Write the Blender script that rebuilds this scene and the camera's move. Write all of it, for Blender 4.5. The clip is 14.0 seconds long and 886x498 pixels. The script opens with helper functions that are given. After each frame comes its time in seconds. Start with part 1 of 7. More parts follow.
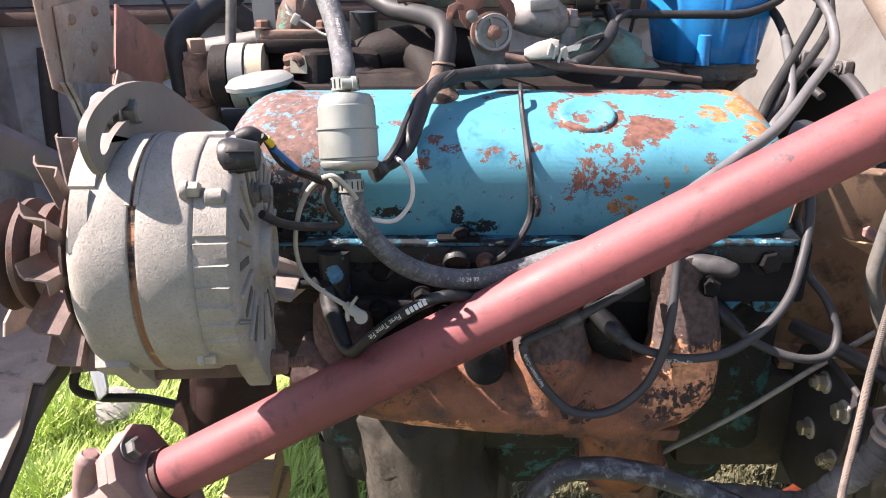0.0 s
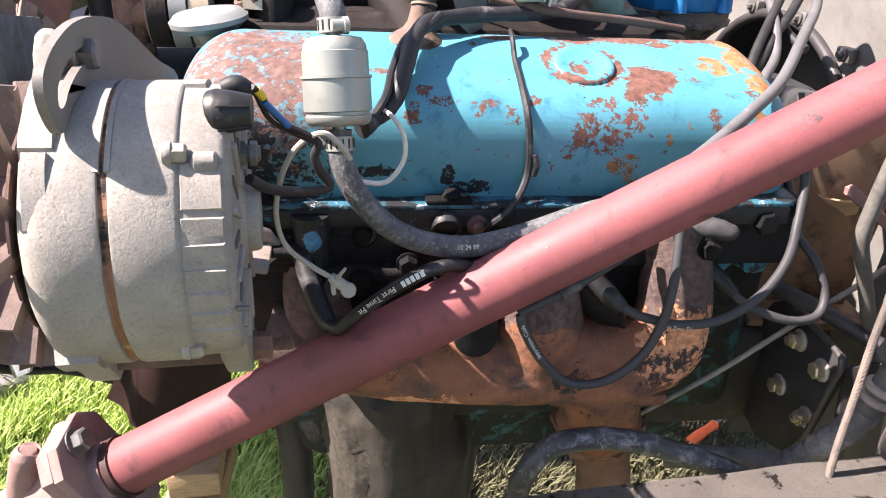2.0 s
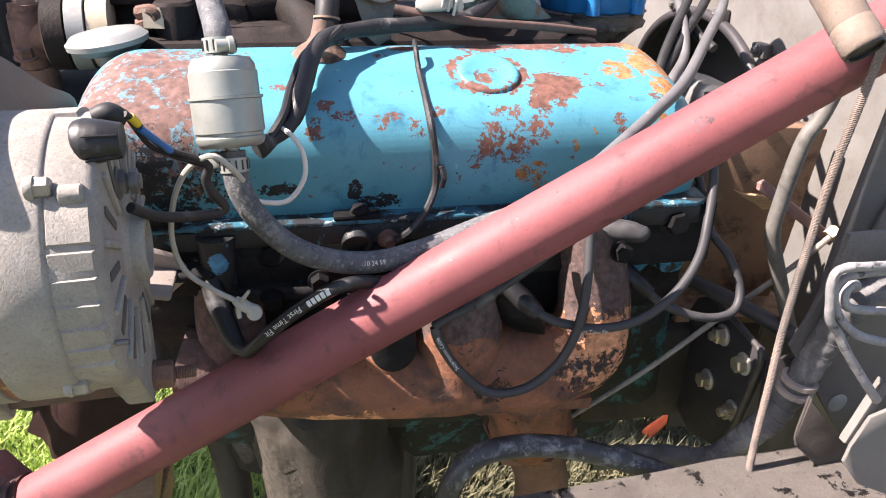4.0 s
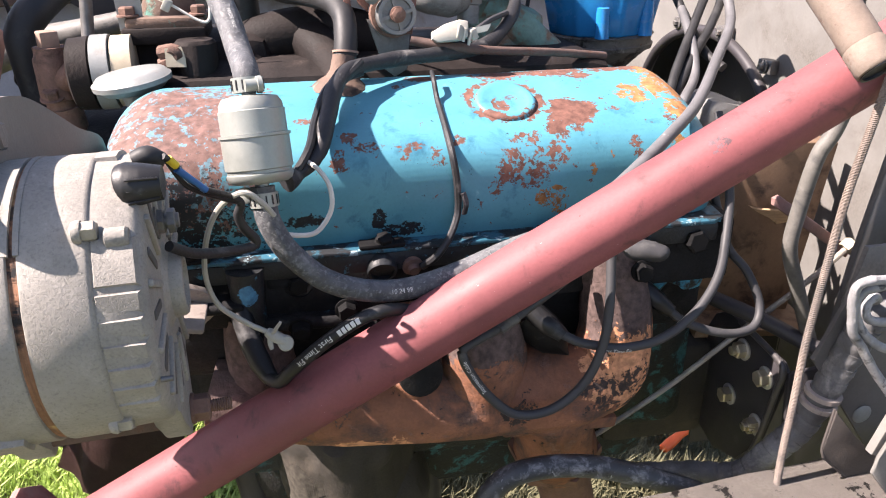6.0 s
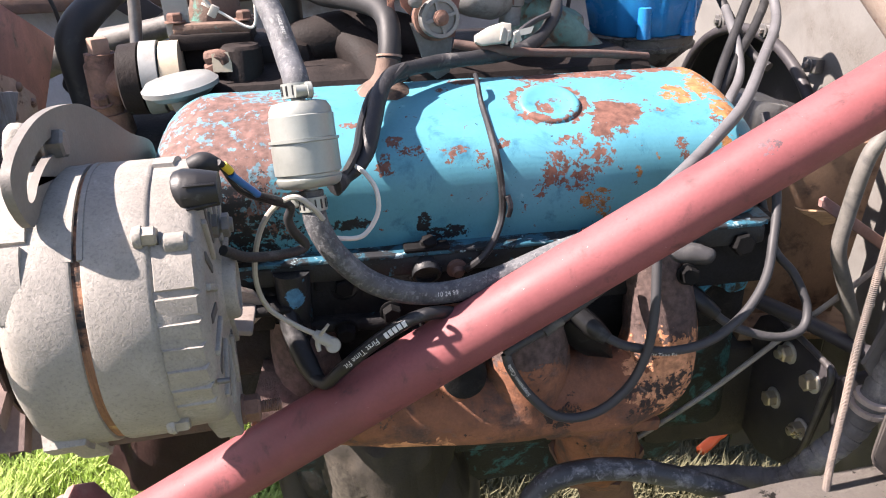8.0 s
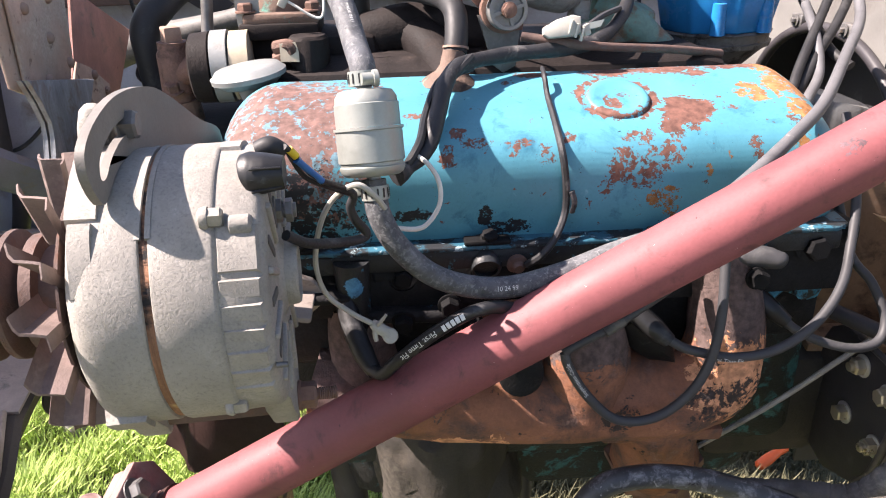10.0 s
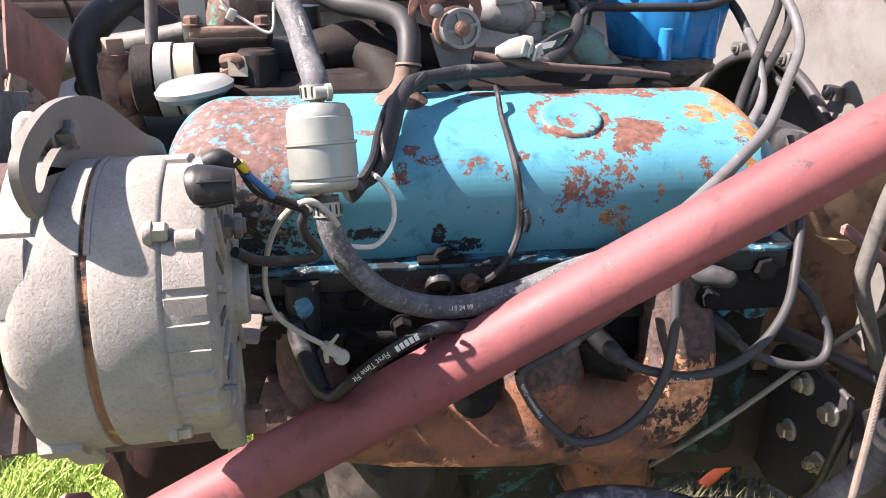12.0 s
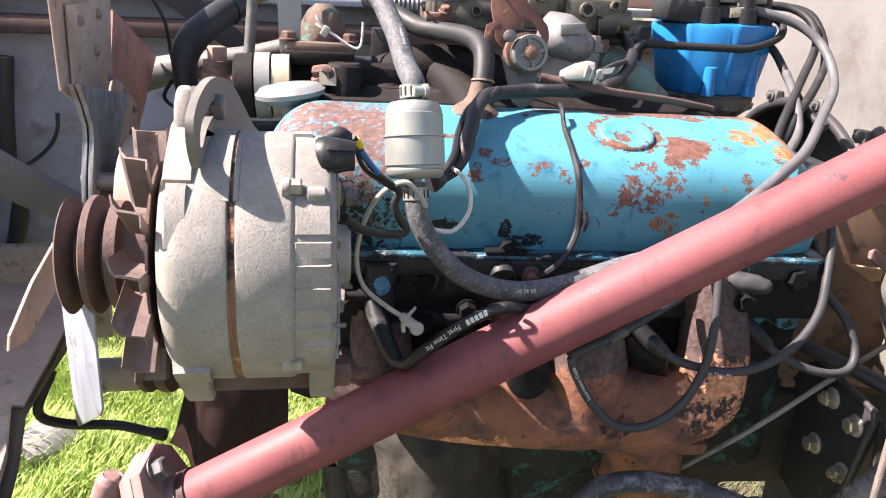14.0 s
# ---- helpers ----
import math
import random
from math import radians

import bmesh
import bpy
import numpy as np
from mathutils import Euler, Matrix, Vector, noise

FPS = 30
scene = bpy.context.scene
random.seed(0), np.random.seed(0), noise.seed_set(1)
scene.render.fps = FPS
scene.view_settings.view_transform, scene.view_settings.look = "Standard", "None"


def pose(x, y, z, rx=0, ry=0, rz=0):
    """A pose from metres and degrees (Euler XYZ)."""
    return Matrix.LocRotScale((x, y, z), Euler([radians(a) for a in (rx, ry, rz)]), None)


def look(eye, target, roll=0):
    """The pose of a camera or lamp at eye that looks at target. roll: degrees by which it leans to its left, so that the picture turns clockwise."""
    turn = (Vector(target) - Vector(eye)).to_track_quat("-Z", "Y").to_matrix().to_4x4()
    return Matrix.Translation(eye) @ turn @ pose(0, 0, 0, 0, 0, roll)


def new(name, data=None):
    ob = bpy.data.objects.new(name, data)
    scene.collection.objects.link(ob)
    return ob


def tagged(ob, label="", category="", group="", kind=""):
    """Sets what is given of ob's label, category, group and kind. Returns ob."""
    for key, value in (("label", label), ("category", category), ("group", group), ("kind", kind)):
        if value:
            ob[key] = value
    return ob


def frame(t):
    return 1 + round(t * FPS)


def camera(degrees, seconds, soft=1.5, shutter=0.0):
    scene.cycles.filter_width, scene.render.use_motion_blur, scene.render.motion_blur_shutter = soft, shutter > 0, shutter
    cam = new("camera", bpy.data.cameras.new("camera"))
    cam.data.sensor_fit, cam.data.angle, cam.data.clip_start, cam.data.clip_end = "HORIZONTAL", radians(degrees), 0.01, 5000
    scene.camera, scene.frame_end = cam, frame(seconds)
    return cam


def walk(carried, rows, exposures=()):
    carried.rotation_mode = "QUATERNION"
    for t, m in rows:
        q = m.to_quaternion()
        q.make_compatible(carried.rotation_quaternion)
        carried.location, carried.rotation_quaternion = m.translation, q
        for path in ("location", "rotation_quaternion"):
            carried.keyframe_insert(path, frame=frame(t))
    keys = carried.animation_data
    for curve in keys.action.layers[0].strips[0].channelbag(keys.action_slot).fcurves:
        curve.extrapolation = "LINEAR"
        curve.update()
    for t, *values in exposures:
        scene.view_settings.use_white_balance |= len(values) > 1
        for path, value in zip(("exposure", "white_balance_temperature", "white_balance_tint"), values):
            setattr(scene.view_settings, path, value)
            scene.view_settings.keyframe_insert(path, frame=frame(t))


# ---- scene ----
cam = camera(61.1, 14.0, soft=1.1)
METRES, EYE, TILT, LEAN, TURN = 0.37, 1.20, -22.0, 0.0, 0.0
ROWS = [
    (0.0, 0.0, 0.0, 0.0, 0.0, 0.0, -0.0),
    (0.5, -0.0395, 0.0487, 0.0514, -0.74, -1.62, 0.73),
    (1.0, -0.1038, 0.1915, 0.0453, -4.15, -3.56, 0.66),
    (1.5, -0.121, 0.2028, 0.023, -6.77, -4.62, 0.2),
    (2.0, -0.1774, 0.1556, 0.0414, -7.69, -4.41, 0.15),
    (2.5, -0.1896, 0.1693, 0.0478, -8.53, -4.18, 0.77),
    (3.0, -0.0914, 0.1762, 0.0302, -9.92, -4.17, 1.72),
    (5.5, -0.1037, 0.1344, 0.0774, -10.36, -3.25, 4.3),
    (6.0, -0.1067, 0.1335, 0.0806, -10.17, -2.94, 4.5),
    (6.5, -0.1111, 0.128, 0.0896, -9.92, -2.74, 4.65),
    (7.0, -0.1234, 0.1245, 0.0911, -9.42, -2.68, 4.68),
    (7.5, -0.1243, 0.1291, 0.0865, -8.78, -2.83, 4.63),
    (8.0, -0.1362, 0.1327, 0.0913, -7.91, -2.86, 4.59),
    (8.5, -0.1433, 0.1314, 0.0941, -6.56, -2.77, 4.48),
    (11.0, -0.1563, 0.1558, 0.07, -4.08, -2.38, 2.73),
    (11.5, -0.151, 0.1613, 0.0723, -5.88, -1.95, 2.68),
    (12.0, -0.1594, 0.1765, 0.0693, -7.79, -1.0, 2.61),
    (12.5, -0.1846, 0.1467, 0.0798, -9.74, 0.52, 2.34),
    (13.0, -0.2749, 0.1076, 0.0583, -10.06, 1.83, 1.56),
    (13.5, -0.2642, 0.0857, 0.0315, -9.42, 2.55, 0.5),
    (14.0, -0.2873, 0.0237, -0.0515, -6.54, 2.76, -0.78),
]
STOPS = [(t, pose(0, 0, EYE, TILT, LEAN, TURN) @ pose(METRES * x, METRES * y, METRES * z, 90 + pitch, roll, yaw)) for t, x, y, z, yaw, pitch, roll in ROWS]
STOPS += [(3.2, look((-0.024, 0.063, 1.188), (0.337, 1.825, 0.314), 2.3)), (5.3, look((-0.033, 0.058, 1.210), (0.299, 1.832, 0.348), 0.2)),
          (8.7, look((-0.053, 0.057, 1.219), (0.134, 1.861, 0.375), -2.0)), (10.8, look((-0.057, 0.065, 1.199), (0.061, 1.884, 0.377), -1.4))]
walk(cam, sorted(STOPS, key=lambda row: row[0]), exposures=[(0.0, 2.19, 7000, 21), (1.0, 2.23, 7000, 21), (2.0, 2.29, 7000, 21), (3.0, 2.25, 7000, 21), (5.5, 2.20, 7000, 21), (8.5, 2.21, 7000, 21), (11.0, 2.21, 7000, 21), (14.0, 2.21, 7000, 21)])

# ---- daylight ----
SUN = Vector((0.672, -0.025, -0.740)).normalized()
world = bpy.data.worlds.new("sky")
scene.world = world
world.use_nodes = True
wn = world.node_tree
sky = wn.nodes.new("ShaderNodeTexSky")
sky.sky_type = "NISHITA"
sky.sun_disc = False
sky.sun_elevation = math.asin(-SUN.z)
sky.sun_rotation = math.atan2(-SUN.x, -SUN.y)
wn.links.new(sky.outputs[0], wn.nodes["Background"].inputs[0])
wn.nodes["Background"].inputs[1].default_value = 0.064
sun = new("sun", bpy.data.lights.new("sun", "SUN"))
sun.data.energy = 4.35
sun.data.angle = radians(0.5)
sun.data.color = (1.0, 0.955, 0.90)
sun.matrix_world = Matrix.Translation((-1.5, 1.5, 3.5)) @ SUN.to_track_quat("-Z", "Y").to_matrix().to_4x4()


# ---- materials ----
def rgb(c):
    return (c[0], c[1], c[2], 1.0)


class Nodes:
    """Short hand for building one node material."""

    def __init__(self, name):
        self.mat = bpy.data.materials.new(name)
        self.mat.use_nodes = True
        self.tree = self.mat.node_tree
        self.bsdf = self.tree.nodes["Principled BSDF"]
        self.coord = self.tree.nodes.new("ShaderNodeTexCoord").outputs["Object"]

    def node(self, kind):
        return self.tree.nodes.new(kind)

    def link(self, a, b):
        self.tree.links.new(a, b)

    def noise(self, scale, detail=5.0, rough=0.6, distort=0.0, stretch=None):
        n = self.node("ShaderNodeTexNoise")
        n.inputs["Scale"].default_value = scale
        n.inputs["Detail"].default_value = detail
        n.inputs["Roughness"].default_value = rough
        n.inputs["Distortion"].default_value = distort
        if stretch:
            m = self.node("ShaderNodeMapping")
            m.inputs["Scale"].default_value = stretch
            self.link(self.coord, m.inputs["Vector"])
            self.link(m.outputs[0], n.inputs["Vector"])
        else:
            self.link(self.coord, n.inputs["Vector"])
        return n.outputs["Fac"]

    def math(self, op, a, b=None, c=None):
        n = self.node("ShaderNodeMath")
        n.operation = op
        for i, v in enumerate((a, b, c)):
            if v is None:
                continue
            if isinstance(v, (int, float)):
                n.inputs[i].default_value = v
            else:
                self.link(v, n.inputs[i])
        return n.outputs[0]

    def ramp(self, v, lo, hi, a=0.0, b=1.0):
        n = self.node("ShaderNodeMapRange")
        self.link(v, n.inputs[0])
        for i, x in zip((1, 2, 3, 4), (lo, hi, a, b)):
            n.inputs[i].default_value = x
        return n.outputs[0]

    def mix(self, fac, a, b):
        n = self.node("ShaderNodeMix")
        n.data_type = "RGBA"
        for i, v in ((0, fac), (6, a), (7, b)):
            if isinstance(v, (int, float)):
                n.inputs[i].default_value = v
            elif isinstance(v, tuple):
                n.inputs[i].default_value = rgb(v)
            else:
                self.link(v, n.inputs[i])
        return n.outputs[2]

    def near(self, spots):
        """Largest of 1 - distance / radius over the spots (x, y, z, radius, stretch along x)."""
        best = None
        for x, y, z, r, sx in spots:
            m = self.node("ShaderNodeMapping")
            m.vector_type = "POINT"
            m.inputs["Location"].default_value = (-x / (r * sx), -y / r, -z / r)
            m.inputs["Scale"].default_value = (1 / (r * sx), 1 / r, 1 / r)
            self.link(self.coord, m.inputs["Vector"])
            d = self.node("ShaderNodeVectorMath")
            d.operation = "LENGTH"
            self.link(m.outputs[0], d.inputs[0])
            v = self.math("SUBTRACT", 1.0, d.outputs["Value"])
            best = v if best is None else self.math("MAXIMUM", best, v)
        return best


def surface(name, base, rough=0.5, metal=0.0, var=0.35, scale=45.0, fine=420.0, bump=0.25, bump_scale=500.0,
            layers=(), spots=(), stretch=None, spec=0.36, island=0.0):
    """A worn surface: base colour varied at two scales, layers of stains (colour, roughness, scale, threshold, softness),
    and patches at places (colour, roughness, places, raggedness, scale)."""
    k = Nodes(name)
    n1, n2 = k.noise(scale, 6, 0.65, 0.3, stretch), k.noise(fine, 3, 0.6)
    dark = tuple(c * (1 - var) for c in base)
    lite = tuple(min(1, c * (1 + var)) for c in base)
    col = k.mix(k.ramp(n1, 0.3, 0.7), dark, lite)
    col = k.mix(k.ramp(n2, 0.42, 0.62, 0, 0.45 * var + 0.05), col, tuple(c * 0.55 for c in base))
    if island:
        g = k.node("ShaderNodeNewGeometry").outputs["Random Per Island"]
        col = k.mix(k.ramp(g, 0, 1, 0, island), col, tuple(min(1, c * 1.9 + 0.02) for c in base))
    rg = k.ramp(n1, 0.3, 0.7, max(0.05, rough - 0.10), min(1, rough + 0.12))
    height = k.math("MULTIPLY", n2, 0.6)
    mt = metal
    for lcol, lrough, lscale, thr, soft in layers:
        m = k.ramp(k.noise(lscale, 8, 0.68, 0.4), thr - soft, thr + soft)
        col = k.mix(m, col, k.mix(k.ramp(n2, 0.35, 0.65), tuple(c * 0.7 for c in lcol), lcol))
        rg = k.math("ADD", k.math("MULTIPLY", rg, k.math("SUBTRACT", 1.0, m)), k.math("MULTIPLY", m, lrough))
        height = k.math("SUBTRACT", height, k.math("MULTIPLY", m, 0.5))
        if metal:
            mt = k.math("MULTIPLY", mt, k.math("SUBTRACT", 1.0, k.math("MULTIPLY", m, 0.8)))
    for scol, srough, places, ragged, sscale, *most in spots:
        if isinstance(places, str):
            a = k.node("ShaderNodeAttribute")
            a.attribute_name = places
            v = a.outputs["Fac"]
        else:
            v = k.near(places)
        if most:
            v = k.math("MINIMUM", v, most[0])
        v = k.math("ADD", v, k.math("MULTIPLY", k.math("SUBTRACT", k.noise(sscale, 4, 0.6, 0.8), 0.5), ragged))
        v = k.math("ADD", v, k.math("MULTIPLY", k.math("SUBTRACT", k.noise(sscale * 3.3, 6, 0.7, 0.4), 0.5), ragged * 0.9))
        m = k.ramp(v, 0.245, 0.265)
        rim = k.math("MULTIPLY", k.ramp(v, 0.215, 0.245), 0.45)
        col = k.mix(rim, col, tuple(c * 0.35 for c in scol))
        body = k.mix(k.ramp(k.noise(160, 5), 0.35, 0.68), tuple(c * 0.55 for c in scol), tuple(min(1, c * 1.25) for c in scol))
        col = k.mix(m, col, body)
        rg = k.math("ADD", k.math("MULTIPLY", rg, k.math("SUBTRACT", 1.0, m)), k.math("MULTIPLY", m, srough))
        height = k.math("SUBTRACT", height, k.math("MULTIPLY", m, 0.7))
    k.link(col, k.bsdf.inputs["Base Color"])
    k.link(rg, k.bsdf.inputs["Roughness"])
    if isinstance(mt, (int, float)):
        k.bsdf.inputs["Metallic"].default_value = mt
    else:
        k.link(mt, k.bsdf.inputs["Metallic"])
    k.bsdf.inputs["Specular IOR Level"].default_value = spec
    b = k.node("ShaderNodeBump")
    b.inputs["Strength"].default_value = bump
    b.inputs["Distance"].default_value = 0.0012
    k.link(k.math("ADD", height, k.math("MULTIPLY", k.noise(bump_scale, 4), 0.5)), b.inputs["Height"])
    k.link(b.outputs[0], k.bsdf.inputs["Normal"])
    return k.mat


GREASE = (0.016, 0.016, 0.017)

CHIP = (0.140, 0.064, 0.048)
# where the paint of the valve cover is worn: places (x, y, z, radius, stretch along x)
WEAR = {}
WEAR["small_chips"] = [(0.036, 0.5750, 1.0520, 0.00612, 2), (0.034, 0.5710, 1.0450, 0.00432, 1.3), (0.057, 0.5701, 1.0416, 0.00684, 1.1), (0.007, 0.5770, 1.0530, 0.00576, 2.6),
          (-0.015, 0.5707, 1.0427, 0.0072, 1), (-0.006, 0.5850, 1.0580, 0.00576, 1.5), (-0.013, 0.5747, 1.0497, 0.00504, 1.2), (0.072, 0.5780, 1.0540, 0.00576, 1.3),
          (0.211, 0.5717, 1.0462, 0.00648, 1.1), (0.214, 0.5688, 1.0358, 0.00576, 0.9), (0.203, 0.6000, 1.0650, 0.0036, 1.6), (-0.037, 0.6040, 1.0670, 0.00432, 2.2),
          (0.037, 0.6480, 1.0790, 0.00432, 1), (0.245, 0.5850, 1.0580, 0.0072, 1.2), (0.162, 0.5691, 1.0311, 0.00288, 1.2)]
WEAR["broken_chips"] = [(0.112, 0.5694, 1.0334, 0.0153, 0.75), (0.136, 0.5698, 1.0358, 0.0126, 1.3), (0.149, 0.5707, 1.0427, 0.0117, 0.9), (0.1, 0.5685, 1.0180, 0.0072, 1.2),
          (0.128, 0.5695, 1.0220, 0.0081, 1.5), (0.125, 0.5750, 1.0520, 0.009, 1.5)]
WEAR["brown_chips"] = [(0.262, 0.5740, 1.0400, 0.010, 0.9), (0.273, 0.5790, 1.0200, 0.013, 0.8), (0.247, 0.5710, 1.0430, 0.008, 1.2), (0.144, 0.5685, 1.0080, 0.011, 1.3), (0.151, 0.5695, 0.9960, 0.008, 1), (0.176, 0.5695, 1.0265, 0.0065, 0.5), (0.192, 0.5691, 1.0381, 0.0055, 0.4)]
WEAR["bare_patch"] = [(0.164, 0.5970, 1.0630, 0.023, 1.05), (0.152, 0.5830, 1.0570, 0.012, 1), (0.178, 0.6000, 1.0650, 0.014, 1.1)]
WEAR["top_rust"] = [(0.124, 0.6660, 1.0810, 0.016, 1.8), (0.17, 0.6680, 1.0810, 0.015, 3), (0.192, 0.6540, 1.0800, 0.009, 1.6), (0.23, 0.6700, 1.0810, 0.013, 3),
          (0.061, 0.6640, 1.0810, 0.009, 2), (0.112, 0.6080, 1.0680, 0.011, 0.9)]
WEAR["ring_rust"] = [(0.118, 0.6190, 1.0725, 0.0285, -1)]
WEAR["end_rust"] = [(-0.13, 0.6100, 1.0550, 0.085, 0.85)]
WEAR["orange_rust"] = [(0.224, 0.6170, 1.0710, 0.017, 0.9), (0.256, 0.6300, 1.0750, 0.026, 0.9), (0.254, 0.5980, 1.0630, 0.016, 0.8), (0.258, 0.6620, 1.0810, 0.016, 1.2)]
WEAR["grease"] = [(-0.16, 0.5635, 0.9960, 0.06, 1.6), (0.03, 0.5705, 0.9880, 0.008, 2.6), (0.012, 0.5695, 0.9990, 0.012, 0.5), (-0.043, 0.5685, 1.0020, 0.006, 3),
          (0.17, 0.5645, 0.9810, 0.012, 4)]
blue_paint = surface(
    "worn_blue_engine_paint", (0.062, 0.240, 0.312), 0.46, var=0.13, scale=14, bump=0.10, bump_scale=260,
    layers=[(CHIP, 0.75, 95, 0.650, 0.006), ((0.01, 0.03, 0.045), 0.6, 120, 0.680, 0.01), ((0.01, 0.03, 0.045), 0.6, 320, 0.690, 0.01), ((0.13, 0.36, 0.45), 0.5, 50, 0.68, 0.02), ((0.028, 0.15, 0.225), 0.5, 26, 0.63, 0.06)],
    spots=[
        (CHIP, 0.8, "small_chips", 1.7, 150, 0.29),
        (CHIP, 0.8, "broken_chips", 1.9, 120, 0.27),
        ((0.26, 0.12, 0.04), 0.8, "brown_chips", 1.6, 150, 0.3),
        (CHIP, 0.8, "bare_patch", 1.5, 80),
        (CHIP, 0.8, "top_rust", 1.6, 110, 0.5),
        (CHIP, 0.8, "ring_rust", 1.5, 70),
        ((0.105, 0.205, 0.255), 0.6, "end_rust", 0.8, 60, 0.45),
        ((0.145, 0.082, 0.070), 0.8, "end_rust", 1.9, 80, 0.425),
        ((0.315, 0.145, 0.058), 0.75, "orange_rust", 1.7, 85, 0.4),
        ((0.012, 0.014, 0.018), 0.55, "grease", 1.6, 110, 0.36),
    ])
rail_black = surface("greasy_blue_black_rail", (0.018, 0.019, 0.021), 0.5, var=0.5, scale=70, bump=0.6, bump_scale=300,
                     layers=[((0.035, 0.15, 0.21), 0.5, 90, 0.625, 0.012), ((0.20, 0.21, 0.21), 0.6, 190, 0.690, 0.010)])
flange_blue = surface("scratched_dark_blue_flange", (0.022, 0.10, 0.145), 0.5, var=0.4, scale=60, bump=0.3, bump_scale=300,
                      layers=[((0.015, 0.017, 0.020), 0.6, 42, 0.50, 0.03), ((0.26, 0.36, 0.40), 0.6, 110, 0.605, 0.010)])
head_blue = surface("blue_painted_cast_head", (0.03, 0.23, 0.36), 0.5, var=0.4, scale=40, bump=0.5, bump_scale=280,
                    layers=[(GREASE, 0.5, 34, 0.50, 0.03)])
end_blue = surface("bright_blue_painted_casting", (0.035, 0.235, 0.375), 0.45, var=0.2, scale=30, bump=0.3, bump_scale=260,
                   layers=[(GREASE, 0.5, 40, 0.615, 0.03), ((0.12, 0.36, 0.46), 0.5, 70, 0.66, 0.03)])
grease = surface("oily_black_cast_iron", (0.015, 0.015, 0.016), 0.72, var=0.6, scale=38, bump=0.8, bump_scale=220, spec=0.14,
                 layers=[((0.035, 0.032, 0.03), 0.8, 30, 0.60, 0.06), ((0.02, 0.12, 0.17), 0.6, 26, 0.70, 0.02)])
bolt_black = surface("oily_black_bolt", (0.008, 0.008, 0.0085), 0.7, var=0.4, scale=60, bump=0.3, spec=0.12)
flecked = surface("oily_black_iron_with_blue_flecks", (0.018, 0.020, 0.022), 0.5, var=0.5, scale=40, bump=0.6, bump_scale=220,
                  layers=[((0.05, 0.22, 0.33), 0.5, 55, 0.63, 0.015)],
                  spots=[((0.06, 0.22, 0.38), 0.5, [(-0.086, 0.547, 0.957, 0.0105, 0.9)], 1.0, 90)])
teal_dark = surface("dirty_teal_cast_iron", (0.013, 0.016, 0.017), 0.6, var=0.6, scale=30, bump=0.7, bump_scale=220,
                    layers=[((0.028, 0.12, 0.135), 0.6, 42, 0.575, 0.03), ((0.03, 0.028, 0.026), 0.85, 22, 0.56, 0.06)])
teal_cast = surface("faded_teal_cast_iron", (0.13, 0.24, 0.21), 0.65, var=0.35, scale=35, bump=0.5, bump_scale=240,
                    layers=[((0.20, 0.13, 0.09), 0.85, 40, 0.55, 0.06)])
brown_cast = surface("dark_brown_cast_iron", (0.016, 0.0125, 0.0118), 0.7, var=0.5, scale=34, bump=0.5, bump_scale=240, spec=0.16,
                     layers=[((0.10, 0.20, 0.18), 0.7, 44, 0.70, 0.03), ((0.045, 0.034, 0.030), 0.9, 24, 0.64, 0.08)])
rust_cast = surface("rusty_cast_iron", (0.16, 0.090, 0.068), 0.8, var=0.4, scale=38, bump=0.7, bump_scale=260,
                    layers=[((0.06, 0.035, 0.028), 0.8, 30, 0.60, 0.06)])
rust_green = surface("rusty_casting_with_green_stains", (0.13, 0.085, 0.065), 0.75, var=0.4, scale=38, bump=0.6, bump_scale=260,
                     layers=[((0.10, 0.24, 0.20), 0.75, 42, 0.62, 0.04), ((0.05, 0.035, 0.03), 0.8, 34, 0.62, 0.05)])
manifold_rust = surface(
    "orange_rusted_exhaust_manifold", (0.232, 0.098, 0.056), 0.85, var=0.38, scale=26, bump=0.6, bump_scale=230,
    layers=[((0.105, 0.060, 0.048), 0.85, 24, 0.56, 0.07), ((0.035, 0.024, 0.021), 0.8, 75, 0.655, 0.015), ((0.22, 0.115, 0.085), 0.9, 60, 0.62, 0.05)],
    spots=[((0.10, 0.068, 0.062), 0.85, [(0.200, 0.56, 0.945, 0.085, 0.8), (0.085, 0.55, 0.93, 0.070, 1.0), (-0.08, 0.57, 0.90, 0.09, 1.0)], 0.9, 40),
           ((0.60, 0.28, 0.15), 0.85, [(0.205, 0.537, 0.862, 0.044, 0.9), (-0.01, 0.535, 0.812, 0.018, 2.6), (0.16, 0.55, 0.825, 0.02, 1.6)], 1.7, 55),
           ((0.045, 0.030, 0.026), 0.7, [(0.112, 0.54, 0.838, 0.020, 1.0), (0.20, 0.53, 0.848, 0.022, 1.6), (0.19, 0.545, 0.875, 0.014, 1.2), (0.215, 0.54, 0.858, 0.018, 1.0)], 2.0, 60, 0.25)])
red_paint = surface("faded_red_oxide_paint", (0.195, 0.060, 0.064), 0.56, var=0.22, scale=11, bump=0.12, bump_scale=330, spec=0.36,
                    layers=[((0.58, 0.44, 0.42), 0.6, 380, 0.705, 0.012), ((0.085, 0.036, 0.040), 0.6, 38, 0.64, 0.07), ((0.045, 0.025, 0.03), 0.7, 240, 0.70, 0.02)],
                    spots=[((0.13, 0.075, 0.085), 0.6, [(0.219, 0.476, 1.072, 0.009, 1.2)], 1.7, 120, 0.25)])
